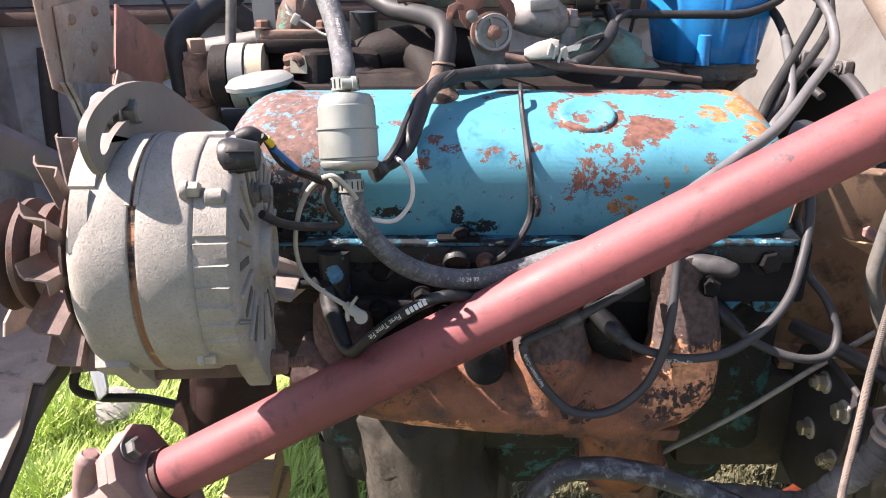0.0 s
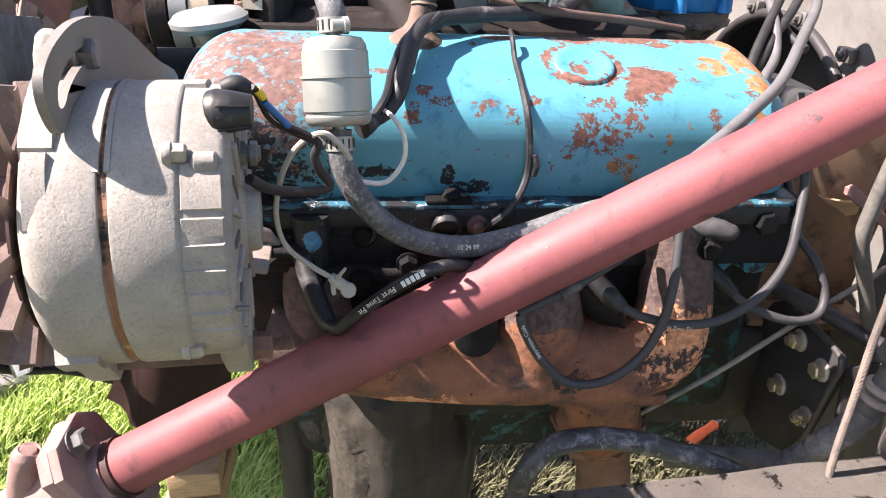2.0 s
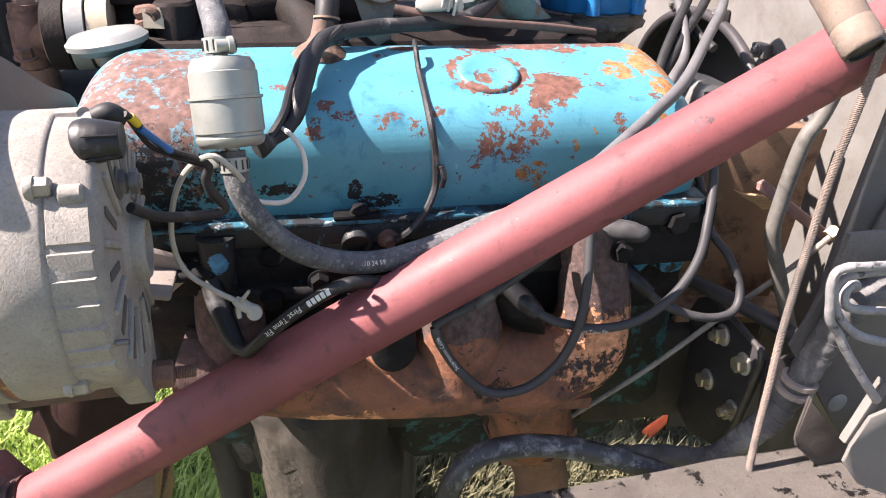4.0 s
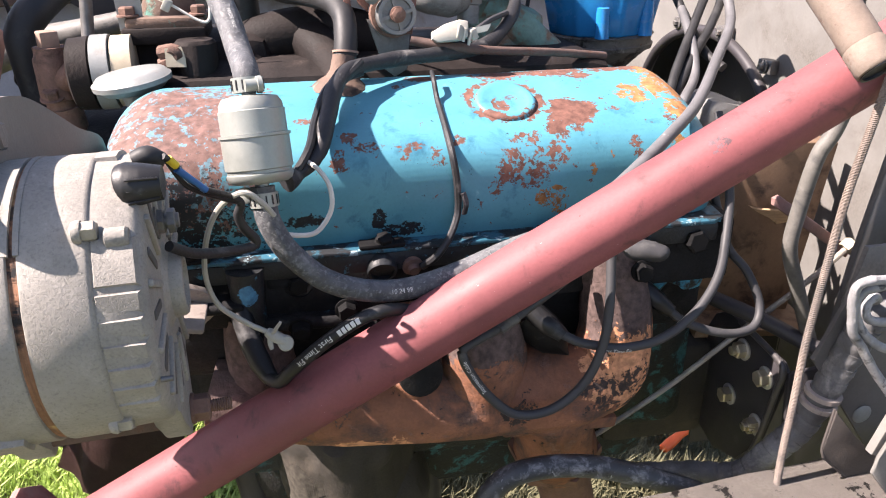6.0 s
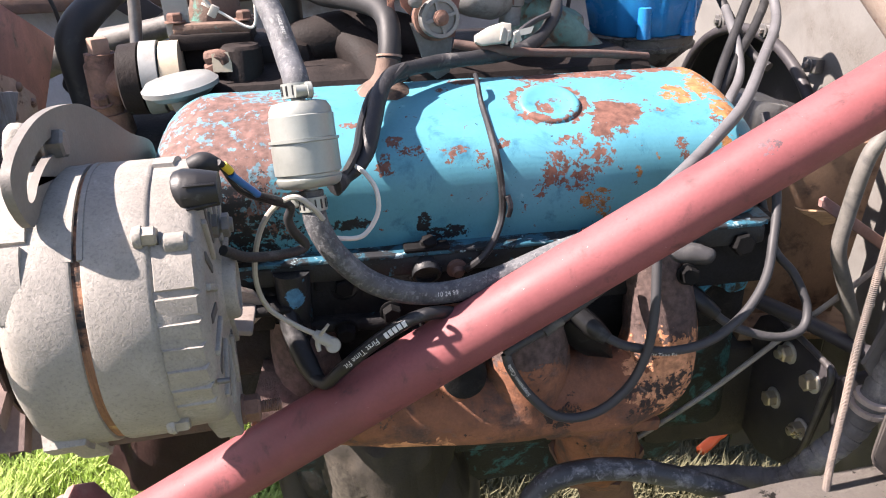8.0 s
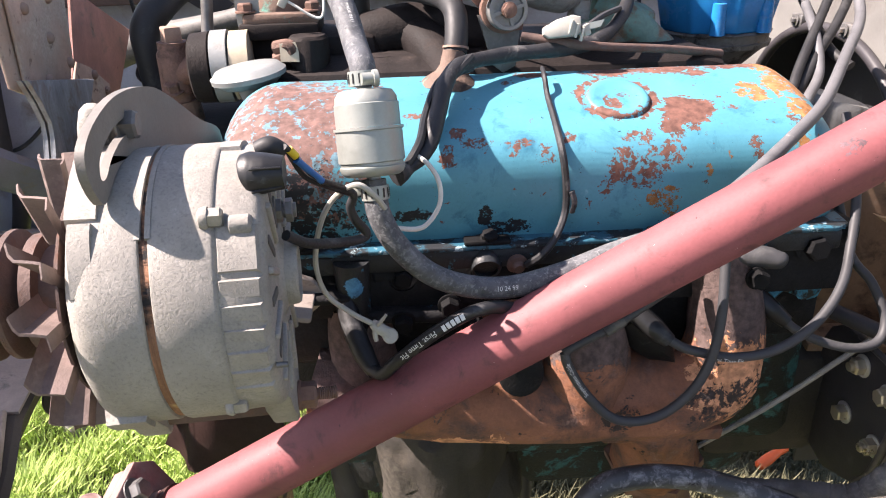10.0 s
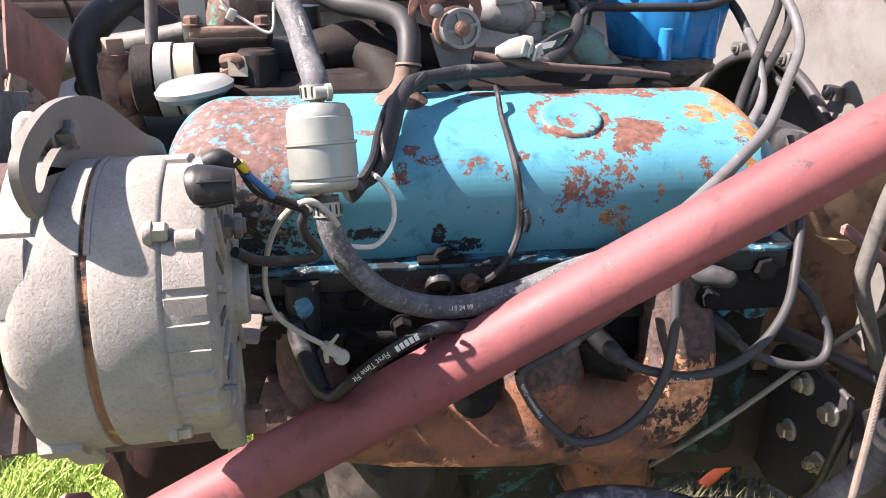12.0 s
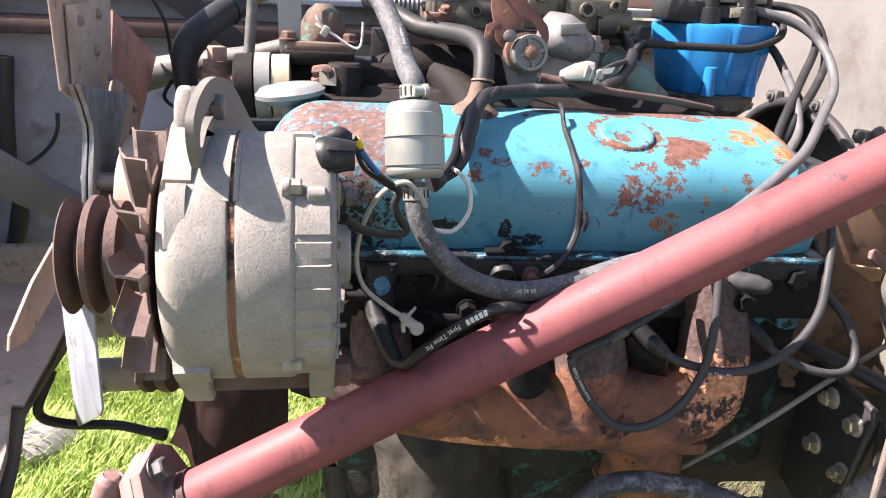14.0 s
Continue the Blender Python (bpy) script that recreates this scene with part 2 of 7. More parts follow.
pink_dust = surface("dusty_red_cast_steel", (0.235, 0.150, 0.136), 0.75, var=0.22, scale=30, bump=0.35, bump_scale=280,
                    layers=[((0.26, 0.12, 0.11), 0.6, 24, 0.60, 0.08)])
cast_alu = surface("dirty_cast_aluminium", (0.300, 0.280, 0.250), 0.66, 0.06, var=0.16, scale=30, fine=700, bump=0.32, bump_scale=600,
                   layers=[((0.225, 0.210, 0.188), 0.75, 16, 0.56, 0.14), ((0.225, 0.212, 0.192), 0.8, 620, 0.60, 0.10), ((0.36, 0.335, 0.30), 0.7, 60, 0.64, 0.08), ((0.28, 0.23, 0.17), 0.8, 20, 0.70, 0.06)])
stator_rust = surface("rusty_laminated_steel", (0.24, 0.12, 0.07), 0.7, 0.2, var=0.5, scale=30, bump=0.5, stretch=(20, 1, 1),
                      layers=[((0.5, 0.33, 0.14), 0.6, 30, 0.6, 0.05), ((0.012, 0.011, 0.011), 0.8, 13, 0.58, 0.03)])
bolt_zinc = surface("dull_plated_bolt_steel", (0.30, 0.275, 0.235), 0.5, 0.3, var=0.25, scale=150, bump=0.1)
dark_red_brown = surface("dark_red_brown_painted_steel", (0.042, 0.022, 0.019), 0.5, var=0.35, scale=26, bump=0.25,
                         layers=[((0.075, 0.052, 0.044), 0.8, 24, 0.60, 0.08)])
vent_dark = surface("dark_inside_of_vents", (0.085, 0.078, 0.072), 0.8, var=0.3, scale=60, bump=0.2)
fin_rust = surface("dusty_pinkish_brown_sheet_steel", (0.155, 0.112, 0.100), 0.68, 0.1, var=0.35, scale=40, bump=0.3,
                   layers=[((0.24, 0.185, 0.165), 0.8, 30, 0.60, 0.06)])
zinc = surface("zinc_plated_steel", (0.285, 0.300, 0.275), 0.40, 0.4, var=0.12, scale=30, bump=0.10, bump_scale=300,
               layers=[((0.34, 0.34, 0.31), 0.5, 26, 0.62, 0.08)])
bright_steel = surface("bright_zinc_bolt_steel", (0.52, 0.45, 0.33), 0.30, 0.75, var=0.12, scale=60, fine=900, bump=0.015)
washer_steel = surface("pale_plated_washer", (0.60, 0.58, 0.53), 0.35, 0.6, var=0.1, scale=90, bump=0.02)
dull_steel = surface("dull_grey_steel", (0.16, 0.155, 0.15), 0.5, 0.6, var=0.3, scale=60, bump=0.3,
                     layers=[((0.20, 0.11, 0.07), 0.8, 50, 0.66, 0.05)])
grey_plate = surface("dusty_grey_steel_plate", (0.165, 0.153, 0.140), 0.62, 0.2, var=0.22, scale=30, bump=0.25,
                     layers=[((0.24, 0.20, 0.17), 0.8, 28, 0.66, 0.08)])
rust_steel = surface("rusty_sheet_steel", (0.30, 0.195, 0.15), 0.78, 0.0, var=0.32, scale=22, bump=0.4, bump_scale=260,
                     layers=[((0.30, 0.235, 0.19), 0.8, 16, 0.58, 0.10), ((0.09, 0.05, 0.04), 0.85, 70, 0.66, 0.05)])
# Brighter copy of rust_steel; light bounced onto the fan is in the colour.
fan_rust = surface("bounce_lit_rusty_fan_sheet", (0.43, 0.30, 0.235), 0.72, 0.0, var=0.34, scale=20, bump=0.4, bump_scale=260,
                   layers=[((0.46, 0.385, 0.32), 0.8, 14, 0.57, 0.10), ((0.12, 0.065, 0.05), 0.85, 60, 0.64, 0.05)])
dark_red_rust = surface("dark_red_brown_rusted_steel", (0.15, 0.070, 0.055), 0.7, var=0.35, scale=40, bump=0.35, bump_scale=260,
                        layers=[((0.30, 0.15, 0.09), 0.85, 60, 0.64, 0.05)])
red_rust_steel = surface("reddish_primer_rusted_steel", (0.40, 0.20, 0.165), 0.7, var=0.30, scale=24, bump=0.35, bump_scale=260,
                         layers=[((0.30, 0.21, 0.17), 0.85, 30, 0.60, 0.06), ((0.06, 0.035, 0.03), 0.85, 60, 0.68, 0.04)])
dark_rust = surface("dark_brown_rusted_steel", (0.108, 0.070, 0.060), 0.7, 0.1, var=0.4, scale=30, bump=0.4,
                    layers=[((0.14, 0.070, 0.05), 0.85, 36, 0.60, 0.06)])
rubber = surface("black_rubber", (0.019, 0.019, 0.020), 0.55, var=0.3, scale=60, bump=0.12, bump_scale=500,
                 layers=[((0.07, 0.068, 0.066), 0.8, 35, 0.66, 0.08)])
grey_rubber = surface("grey_silicone_rubber", (0.040, 0.040, 0.043), 0.55, var=0.15, scale=40, bump=0.08,
                      layers=[((0.11, 0.108, 0.105), 0.7, 30, 0.66, 0.08)])
dusty_hose = surface("dusty_braided_rubber", (0.075, 0.078, 0.085), 0.55, var=0.4, scale=120, fine=300, bump=0.5, bump_scale=330,
                     layers=[((0.16, 0.165, 0.17), 0.8, 60, 0.58, 0.08), ((0.20, 0.205, 0.21), 0.8, 330, 0.57, 0.05)])
bleached = surface("bleached_pale_grey_wire", (0.105, 0.104, 0.108), 0.5, var=0.15, scale=50, bump=0.1,
                   layers=[((0.07, 0.07, 0.073), 0.6, 26, 0.60, 0.08), ((0.26, 0.255, 0.25), 0.7, 90, 0.68, 0.03)])
pale_hose = surface("sun_bleached_grey_hose", (0.118, 0.112, 0.102), 0.6, var=0.3, scale=50, bump=0.25,
                    layers=[((0.06, 0.06, 0.06), 0.6, 40, 0.60, 0.08)])
scuffed = surface("scuffed_black_hose", (0.040, 0.041, 0.044), 0.34, var=0.3, scale=50, bump=0.25,
                  layers=[((0.20, 0.20, 0.21), 0.7, 70, 0.56, 0.06), ((0.30, 0.30, 0.30), 0.7, 150, 0.66, 0.03)])
tape = surface("dull_black_loom_tape", (0.022, 0.022, 0.024), 0.52, var=0.35, scale=55, bump=0.5, bump_scale=200,
               layers=[((0.13, 0.125, 0.12), 0.75, 45, 0.63, 0.06)])
grey_tape = surface("dusty_grey_loom_tape", (0.095, 0.095, 0.097), 0.6, var=0.35, scale=45, bump=0.5, bump_scale=200,
                    layers=[((0.26, 0.25, 0.24), 0.85, 30, 0.60, 0.08), ((0.03, 0.03, 0.03), 0.6, 50, 0.66, 0.04)])
pale_tape = surface("sun_bleached_loom_tape", (0.23, 0.228, 0.232), 0.6, var=0.3, scale=60, bump=0.5, bump_scale=220,
                    layers=[((0.07, 0.07, 0.072), 0.6, 70, 0.60, 0.04), ((0.36, 0.355, 0.35), 0.7, 45, 0.62, 0.05)])
black_plastic = surface("black_plastic", (0.014, 0.014, 0.015), 0.42, var=0.25, scale=40, bump=0.15,
                        layers=[((0.10, 0.10, 0.10), 0.7, 40, 0.66, 0.08)])
cap_blue = surface("glossy_blue_plastic", (0.008, 0.185, 0.46), 0.22, var=0.12, scale=24, bump=0.06,
                   layers=[((0.06, 0.22, 0.42), 0.55, 30, 0.66, 0.10)])
white_plastic = surface("off_white_nylon", (0.36, 0.345, 0.305), 0.45, var=0.10, scale=60, bump=0.10,
                        layers=[((0.38, 0.34, 0.28), 0.7, 60, 0.68, 0.05)])
white_wire = surface("off_white_wire", (0.56, 0.53, 0.48), 0.45, var=0.12, scale=80, bump=0.06)
print_white = surface("white_ink", (0.60, 0.60, 0.58), 0.6, var=0.1, scale=200, bump=0.02)
yellow_plastic = surface("yellow_plastic", (0.62, 0.45, 0.03), 0.4, var=0.1, bump=0.05)
blue_wire = surface("blue_wire", (0.02, 0.12, 0.34), 0.4, var=0.15, bump=0.05)
pale_metal = surface("pale_dusty_metal", (0.23, 0.24, 0.235), 0.5, 0.25, var=0.12, scale=26, bump=0.15,
                     layers=[((0.24, 0.225, 0.21), 0.7, 40, 0.60, 0.08)])
beige_tape = surface("beige_plastic", (0.40, 0.34, 0.25), 0.55, var=0.15, scale=40, bump=0.15)
tan_pipe = surface("weathered_tan_steel_pipe", (0.165, 0.127, 0.102), 0.7, var=0.22, scale=25, bump=0.3,
                   layers=[((0.225, 0.185, 0.155), 0.75, 22, 0.58, 0.10), ((0.15, 0.075, 0.055), 0.85, 44, 0.62, 0.05)])
taupe = surface("taupe_dusty_steel", (0.27, 0.23, 0.205), 0.7, var=0.2, scale=25, bump=0.2,
                layers=[((0.10, 0.06, 0.045), 0.85, 40, 0.62, 0.06)])
bluish_steel = surface("bluish_bare_spring_steel", (0.25, 0.255, 0.265), 0.5, 0.4, var=0.45, scale=30, bump=0.3, stretch=(1, 3, 0.5),
                       layers=[((0.24, 0.18, 0.14), 0.8, 36, 0.60, 0.08)])
tan_paint = surface("weathered_tan_body_paint", (0.160, 0.155, 0.146), 0.55, var=0.14, scale=10, bump=0.10, bump_scale=200,
                    layers=[((0.135, 0.124, 0.112), 0.7, 9, 0.58, 0.10), ((0.21, 0.20, 0.188), 0.6, 34, 0.66, 0.06), ((0.13, 0.09, 0.08), 0.8, 160, 0.73, 0.02)])
pump_brown = surface("dusty_brown_pressed_steel", (0.27, 0.215, 0.175), 0.7, var=0.2, scale=18, bump=0.2,
                     layers=[((0.15, 0.11, 0.09), 0.8, 40, 0.64, 0.06)])
strut_paint = surface("blue_grey_painted_steel", (0.15, 0.175, 0.235), 0.6, var=0.2, scale=12, bump=0.2,
                      layers=[((0.20, 0.185, 0.17), 0.8, 30, 0.64, 0.08)])
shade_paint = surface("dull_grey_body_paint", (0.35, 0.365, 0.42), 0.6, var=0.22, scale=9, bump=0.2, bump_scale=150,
                      layers=[((0.23, 0.20, 0.17), 0.8, 12, 0.60, 0.10)])
wood = surface("weathered_plank_wood", (0.40, 0.27, 0.16), 0.75, var=0.3, scale=14, bump=0.5, bump_scale=120, stretch=(3, 30, 30))
brown_panel = surface("mottled_brown_rusted_panel", (0.20, 0.125, 0.08), 0.65, var=0.25, scale=12, bump=0.3, bump_scale=120,
                     layers=[((0.07, 0.045, 0.035), 0.8, 26, 0.57, 0.08), ((0.26, 0.20, 0.15), 0.8, 60, 0.66, 0.05)])
dusty_brown = surface("dust_caked_brown_steel", (0.036, 0.031, 0.026), 0.8, var=0.45, scale=16, bump=0.5, bump_scale=160,
                      layers=[((0.085, 0.070, 0.055), 0.9, 14, 0.64, 0.10), ((0.015, 0.016, 0.015), 0.7, 22, 0.62, 0.06)],
                      spots=[((0.060, 0.052, 0.042), 0.9, [(-0.075, 0.615, 0.69, 0.060, 0.7), (-0.05, 0.60, 0.62, 0.05, 0.6)], 0.8, 30)])
frame_grime = surface("greasy_dust_on_frame_steel", (0.155, 0.138, 0.125), 0.75, var=0.25, scale=14, bump=0.5, bump_scale=160,
                      layers=[((0.21, 0.19, 0.17), 0.85, 10, 0.58, 0.10), ((0.020, 0.018, 0.017), 0.5, 48, 0.605, 0.012), ((0.05, 0.045, 0.04), 0.6, 130, 0.66, 0.02)])
dust_panel = surface("dust_covered_frame_steel", (0.245, 0.21, 0.185), 0.8, var=0.25, scale=18, bump=0.4, bump_scale=180,
                     layers=[((0.09, 0.085, 0.08), 0.7, 26, 0.63, 0.05)])
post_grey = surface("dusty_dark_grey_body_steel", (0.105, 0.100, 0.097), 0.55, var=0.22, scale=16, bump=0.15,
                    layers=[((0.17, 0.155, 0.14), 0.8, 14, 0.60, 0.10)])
worn_lit_edge = surface("black_paint_with_worn_lit_edge", (0.075, 0.070, 0.070), 0.4, 0.3, var=0.3, scale=60, bump=0.2,
                    layers=[((0.22, 0.21, 0.20), 0.5, 80, 0.62, 0.04)])
bracket_brown = surface("dark_brown_dusty_sheet", (0.062, 0.054, 0.050), 0.6, var=0.25, scale=22, bump=0.25,
                        layers=[((0.11, 0.092, 0.080), 0.8, 18, 0.60, 0.10), ((0.10, 0.055, 0.04), 0.85, 60, 0.68, 0.03)])
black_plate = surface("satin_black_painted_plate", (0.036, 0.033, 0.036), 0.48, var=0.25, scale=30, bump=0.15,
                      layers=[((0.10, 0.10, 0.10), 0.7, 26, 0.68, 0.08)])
silver_strip = surface("scuffed_bare_sheet_metal", (0.33, 0.36, 0.41), 0.42, 0.25, var=0.2, scale=30, bump=0.2, stretch=(1, 1, 0.3),
                       layers=[((0.2, 0.17, 0.15), 0.7, 40, 0.62, 0.06)])
carb_metal = surface("grimy_olive_zinc_casting", (0.14, 0.128, 0.10), 0.5, 0.4, var=0.35, scale=50, bump=0.4, bump_scale=300,
                     layers=[((0.05, 0.045, 0.04), 0.7, 40, 0.58, 0.06)])
grey_cast = surface("grey_die_casting", (0.22, 0.22, 0.215), 0.5, 0.4, var=0.2, scale=40, bump=0.25,
                    layers=[((0.13, 0.12, 0.11), 0.75, 40, 0.60, 0.08)])
corroded = surface("corroded_grey_casting", (0.135, 0.130, 0.122), 0.65, 0.2, var=0.35, scale=50, bump=0.6, bump_scale=260,
                   layers=[((0.030, 0.026, 0.023), 0.8, 38, 0.56, 0.05), ((0.27, 0.26, 0.245), 0.7, 80, 0.64, 0.04), ((0.16, 0.09, 0.055), 0.85, 55, 0.67, 0.03)])
# Lighter copy of cable_beige: the sun on the choke cable is painted in.
lit_cable = surface("sunlit_cable_winding", (0.36, 0.325, 0.285), 0.6, var=0.2, scale=40, bump=0.2,
                     layers=[((0.20, 0.175, 0.15), 0.7, 22, 0.58, 0.08)])
cable_beige = surface("pinkish_beige_cable_winding", (0.165, 0.132, 0.112), 0.6, var=0.25, scale=40, bump=0.2,
                      layers=[((0.12, 0.105, 0.095), 0.7, 22, 0.56, 0.08)])
orange_plastic = surface("bright_orange_plastic", (0.85, 0.13, 0.03), 0.4, var=0.08, bump=0.05)
earth = surface("grassy_earth", (0.085, 0.090, 0.046), 0.95, var=0.5, scale=6, fine=60, bump=0.8, bump_scale=40,
                layers=[((0.098, 0.094, 0.056), 0.95, 2.2, 0.55, 0.10)])
green_blades = surface("bright_green_grass", (0.36, 0.46, 0.14), 0.75, var=0.18, scale=4, bump=0.02, island=0.18, spec=0.12)
dry_blades = surface("dry_straw_grass", (0.105, 0.100, 0.058), 0.75, var=0.3, scale=4, bump=0.05, island=0.35, spec=0.1)
stone = surface("pale_grey_stone", (0.20, 0.19, 0.18), 0.85, var=0.2, scale=18, bump=0.5, bump_scale=90)


# ---- mesh helpers ----
def thing(name, at, label, category, group="", kind=""):
    ob = new(name)
    ob.location = at
    ob.empty_display_size = 0.02
    return tagged(ob, label, category, group, kind)


def part(name, bm, material, parent=None, label="", sharp=38):
    """Links a bmesh, given in world metres, as one mesh object under its parent."""
    me = bpy.data.meshes.new(name)
    bmesh.ops.recalc_face_normals(bm, faces=bm.faces[:])
    bm.to_mesh(me)
    bm.free()
    me.polygons.foreach_set("use_smooth", [True] * len(me.polygons))
    me.set_sharp_from_angle(angle=radians(sharp))
    me.materials.append(material)
    ob = new(name, me)
    if parent is not None:
        ob.parent = parent
        ob.matrix_parent_inverse = Matrix.Translation(-parent.location)
    if label:
        tagged(ob, label)
    return ob


def weather(ob, places):
    """Stores on the mesh how near each corner is to the worn places: 1 at their middle, 0 at their rim."""
    me = ob.data
    co = np.empty(len(me.vertices) * 3)
    me.vertices.foreach_get("co", co)
    co = co.reshape(-1, 3)
    for name, spots in places.items():
        best = np.full(len(co), -1.0)
        for x, y, z, r, sx in spots:
            d = np.sqrt(((co[:, 0] - x) / (r * abs(sx))) ** 2 + ((co[:, 1] - y) / r) ** 2 + ((co[:, 2] - z) / r) ** 2)
            v = 1 - d if sx > 0 else 0.42 - 2.2 * np.abs(1 - d)
            best = np.maximum(best, v)
        layer = me.attributes.new(name, "FLOAT", "POINT")
        layer.data.foreach_set("value", best.astype(np.float32))
    return ob


def spin_to(axis):
    return Vector((0, 0, 1)).rotation_difference(Vector(axis)).to_matrix()


def lathe(bm, profile, at, axis, seg=36, squash=1.0, wobble=None):
    """Turns (height, radius) steps about axis through at; the ends are closed."""
    rot, at = spin_to(axis), Vector(at)
    rings = []
    for h, r in profile:
        ring = []
        for i in range(seg):
            a = 2 * math.pi * i / seg
            rr = r if wobble is None else r * wobble(a, h)
            ring.append(bm.verts.new(at + rot @ Vector((rr * math.cos(a), rr * squash * math.sin(a), h))))
        rings.append(ring)
    for a, b in zip(rings, rings[1:]):
        for i in range(seg):
            j = (i + 1) % seg
            bm.faces.new((a[i], a[j], b[j], b[i]))
    bm.faces.new(rings[0][::-1])
    bm.faces.new(rings[-1])
    return bm


def block(bm, centre, size, rot=(0, 0, 0), bevel=0.0, seg=2):
    """A box, its edges rounded by bevel metres."""
    m = pose(*centre, *rot) @ Matrix.Diagonal((*size, 1))
    made = bmesh.ops.create_cube(bm, size=1.0, matrix=m)
    if bevel:
        edges = list({e for v in made["verts"] for e in v.link_edges})
        bmesh.ops.bevel(bm, geom=edges, offset=bevel, segments=seg, affect="EDGES", profile=0.5)
    return bm


def slab(bm, outline, at, u, v, thick, bevel=0.0):
    """A flat outline in the directions u and v from at, thick metres along u x v (centred)."""
    at, u, v = Vector(at), Vector(u).normalized(), Vector(v).normalized()
    n = u.cross(v).normalized() * thick / 2
    lo = [bm.verts.new(at + u * a + v * b - n) for a, b in outline]
    hi = [bm.verts.new(at + u * a + v * b + n) for a, b in outline]
    bottom, top = bm.faces.new(lo[::-1]), bm.faces.new(hi)
    for i in range(len(lo)):
        j = (i + 1) % len(lo)
        bm.faces.new((lo[i], lo[j], hi[j], hi[i]))
    if bevel:
        bmesh.ops.bevel(bm, geom=list(bottom.edges) + list(top.edges), offset=bevel, segments=2, affect="EDGES", profile=0.5)
    return bm


def ring_slab(bm, outer, inner, at, u, v, thick):
    """Like slab, with an opening: both outlines have the same number of corners."""
    at, u, v = Vector(at), Vector(u).normalized(), Vector(v).normalized()
    n = u.cross(v).normalized() * thick / 2
    rows = []
    for line, s in ((outer, -1), (outer, 1), (inner, 1), (inner, -1)):
        rows.append([bm.verts.new(at + u * a + v * b + n * s) for a, b in line])
    k = len(outer)
    for r in range(4):
        a, b = rows[r], rows[(r + 1) % 4]
        for i in range(k):
            j = (i + 1) % k
            bm.faces.new((a[i], a[j], b[j], b[i]))
    return bm


def smooth_line(points, steps=7):
    """A Catmull-Rom line through the points."""
    p = [Vector(q) for q in points]
    p = [2 * p[0] - p[1]] + p + [2 * p[-1] - p[-2]]
    out = []
    for i in range(1, len(p) - 2):
        for s in range(steps):
            t = s / steps
            a, b, c, d = p[i - 1], p[i], p[i + 1], p[i + 2]
            out.append(0.5 * (2 * b + (c - a) * t + (2 * a - 5 * b + 4 * c - d) * t * t + (3 * b - a - 3 * c + d) * t ** 3))
    out.append(p[-2])
    return out


def sweep(bm, points, radius, seg=12, steps=7, straight=False, flat=1.0, hollow=0.0):
    """A round bar along a smooth line; radius a number, a list of steps along it, or a function of 0 to 1."""
    line = [Vector(q) for q in points] if straight else smooth_line(points, steps)
    n = len(line)
    tang = [(line[min(i + 1, n - 1)] - line[max(i - 1, 0)]).normalized() for i in range(n)]
    side = tang[0].orthogonal().normalized()
    rings = []
    for i in range(n):
        side = (side - tang[i] * side.dot(tang[i])).normalized()
        up = tang[i].cross(side)
        f = i / (n - 1)
        if callable(radius):
            r = radius(f)
        elif isinstance(radius, (list, tuple)):
            g = f * (len(radius) - 1)
            a = min(int(g), len(radius) - 2)
            r = radius[a] + (radius[a + 1] - radius[a]) * (g - a)
        else:
            r = radius
        rings.append([bm.verts.new(line[i] + (side * math.cos(2 * math.pi * j / seg) + up * flat * math.sin(2 * math.pi * j / seg)) * r)
                      for j in range(seg)])
    for a, b in zip(rings, rings[1:]):
        for j in range(seg):
            k = (j + 1) % seg
            bm.faces.new((a[j], a[k], b[k], b[j]))
    for ring, s, tg in ((rings[0], 1, tang[0]), (rings[-1], -1, tang[-1])):
        if hollow:
            c = sum((v.co for v in ring), Vector()) / seg
            lip = [bm.verts.new(c + (v.co - c) * hollow) for v in ring]
            deep = [bm.verts.new(v.co + tg * s * 0.03) for v in lip]
            for a, b in ((ring, lip), (lip, deep)):
                for j in range(seg):
                    k = (j + 1) % seg
                    bm.faces.new((a[j], a[k], b[k], b[j]))
            bm.faces.new(deep)
        else:
            bm.faces.new(ring)
    return bm


def hexagon(bm, at, axis, across, tall, washer=0.0, turn=0.0, dome=True):
    """A hexagon bolt head or nut on a washer, its foot at at, pointing along axis."""
    rot, at = spin_to(axis), Vector(at)
    r = across / math.sqrt(3)
    if washer:
        lathe(bm, [(0, washer), (0.0012, washer), (0.0015, washer * 0.9)], at, axis, 20)
    levels = [(0.0012 if washer else 0, 1.0), (tall * 0.86, 1.0), (tall, 0.82)]
    rings = [[bm.verts.new(at + rot @ Vector((r * s * math.cos(turn + math.pi / 3 * i), r * s * math.sin(turn + math.pi / 3 * i), h)))
              for i in range(6)] for h, s in levels]
    for a, b in zip(rings, rings[1:]):
        for i in range(6):
            bm.faces.new((a[i], a[(i + 1) % 6], b[(i + 1) % 6], b[i]))
    bm.faces.new(rings[0][::-1])
    bm.faces.new(rings[-1])
    return bm


def lumpy(bm, amount, size, seed=0.0):
    """Pushes the points of a casting about a little, so that no face is quite flat."""
    for v in bm.verts:
        p = v.co / size + Vector((seed, seed * 1.7, 0))
        v.co += noise.noise_vector(p) * amount
    return bm


def fuse(ob, voxel=0.004, smooth=3):
    """Melts the pieces of a casting into one skin."""
    m = ob.modifiers.new("skin", "REMESH")
    m.mode, m.voxel_size, m.use_smooth_shade = "VOXEL", voxel, True
    s = ob.modifiers.new("soften", "SMOOTH")
    s.iterations, s.factor = smooth, 0.5
    return ob


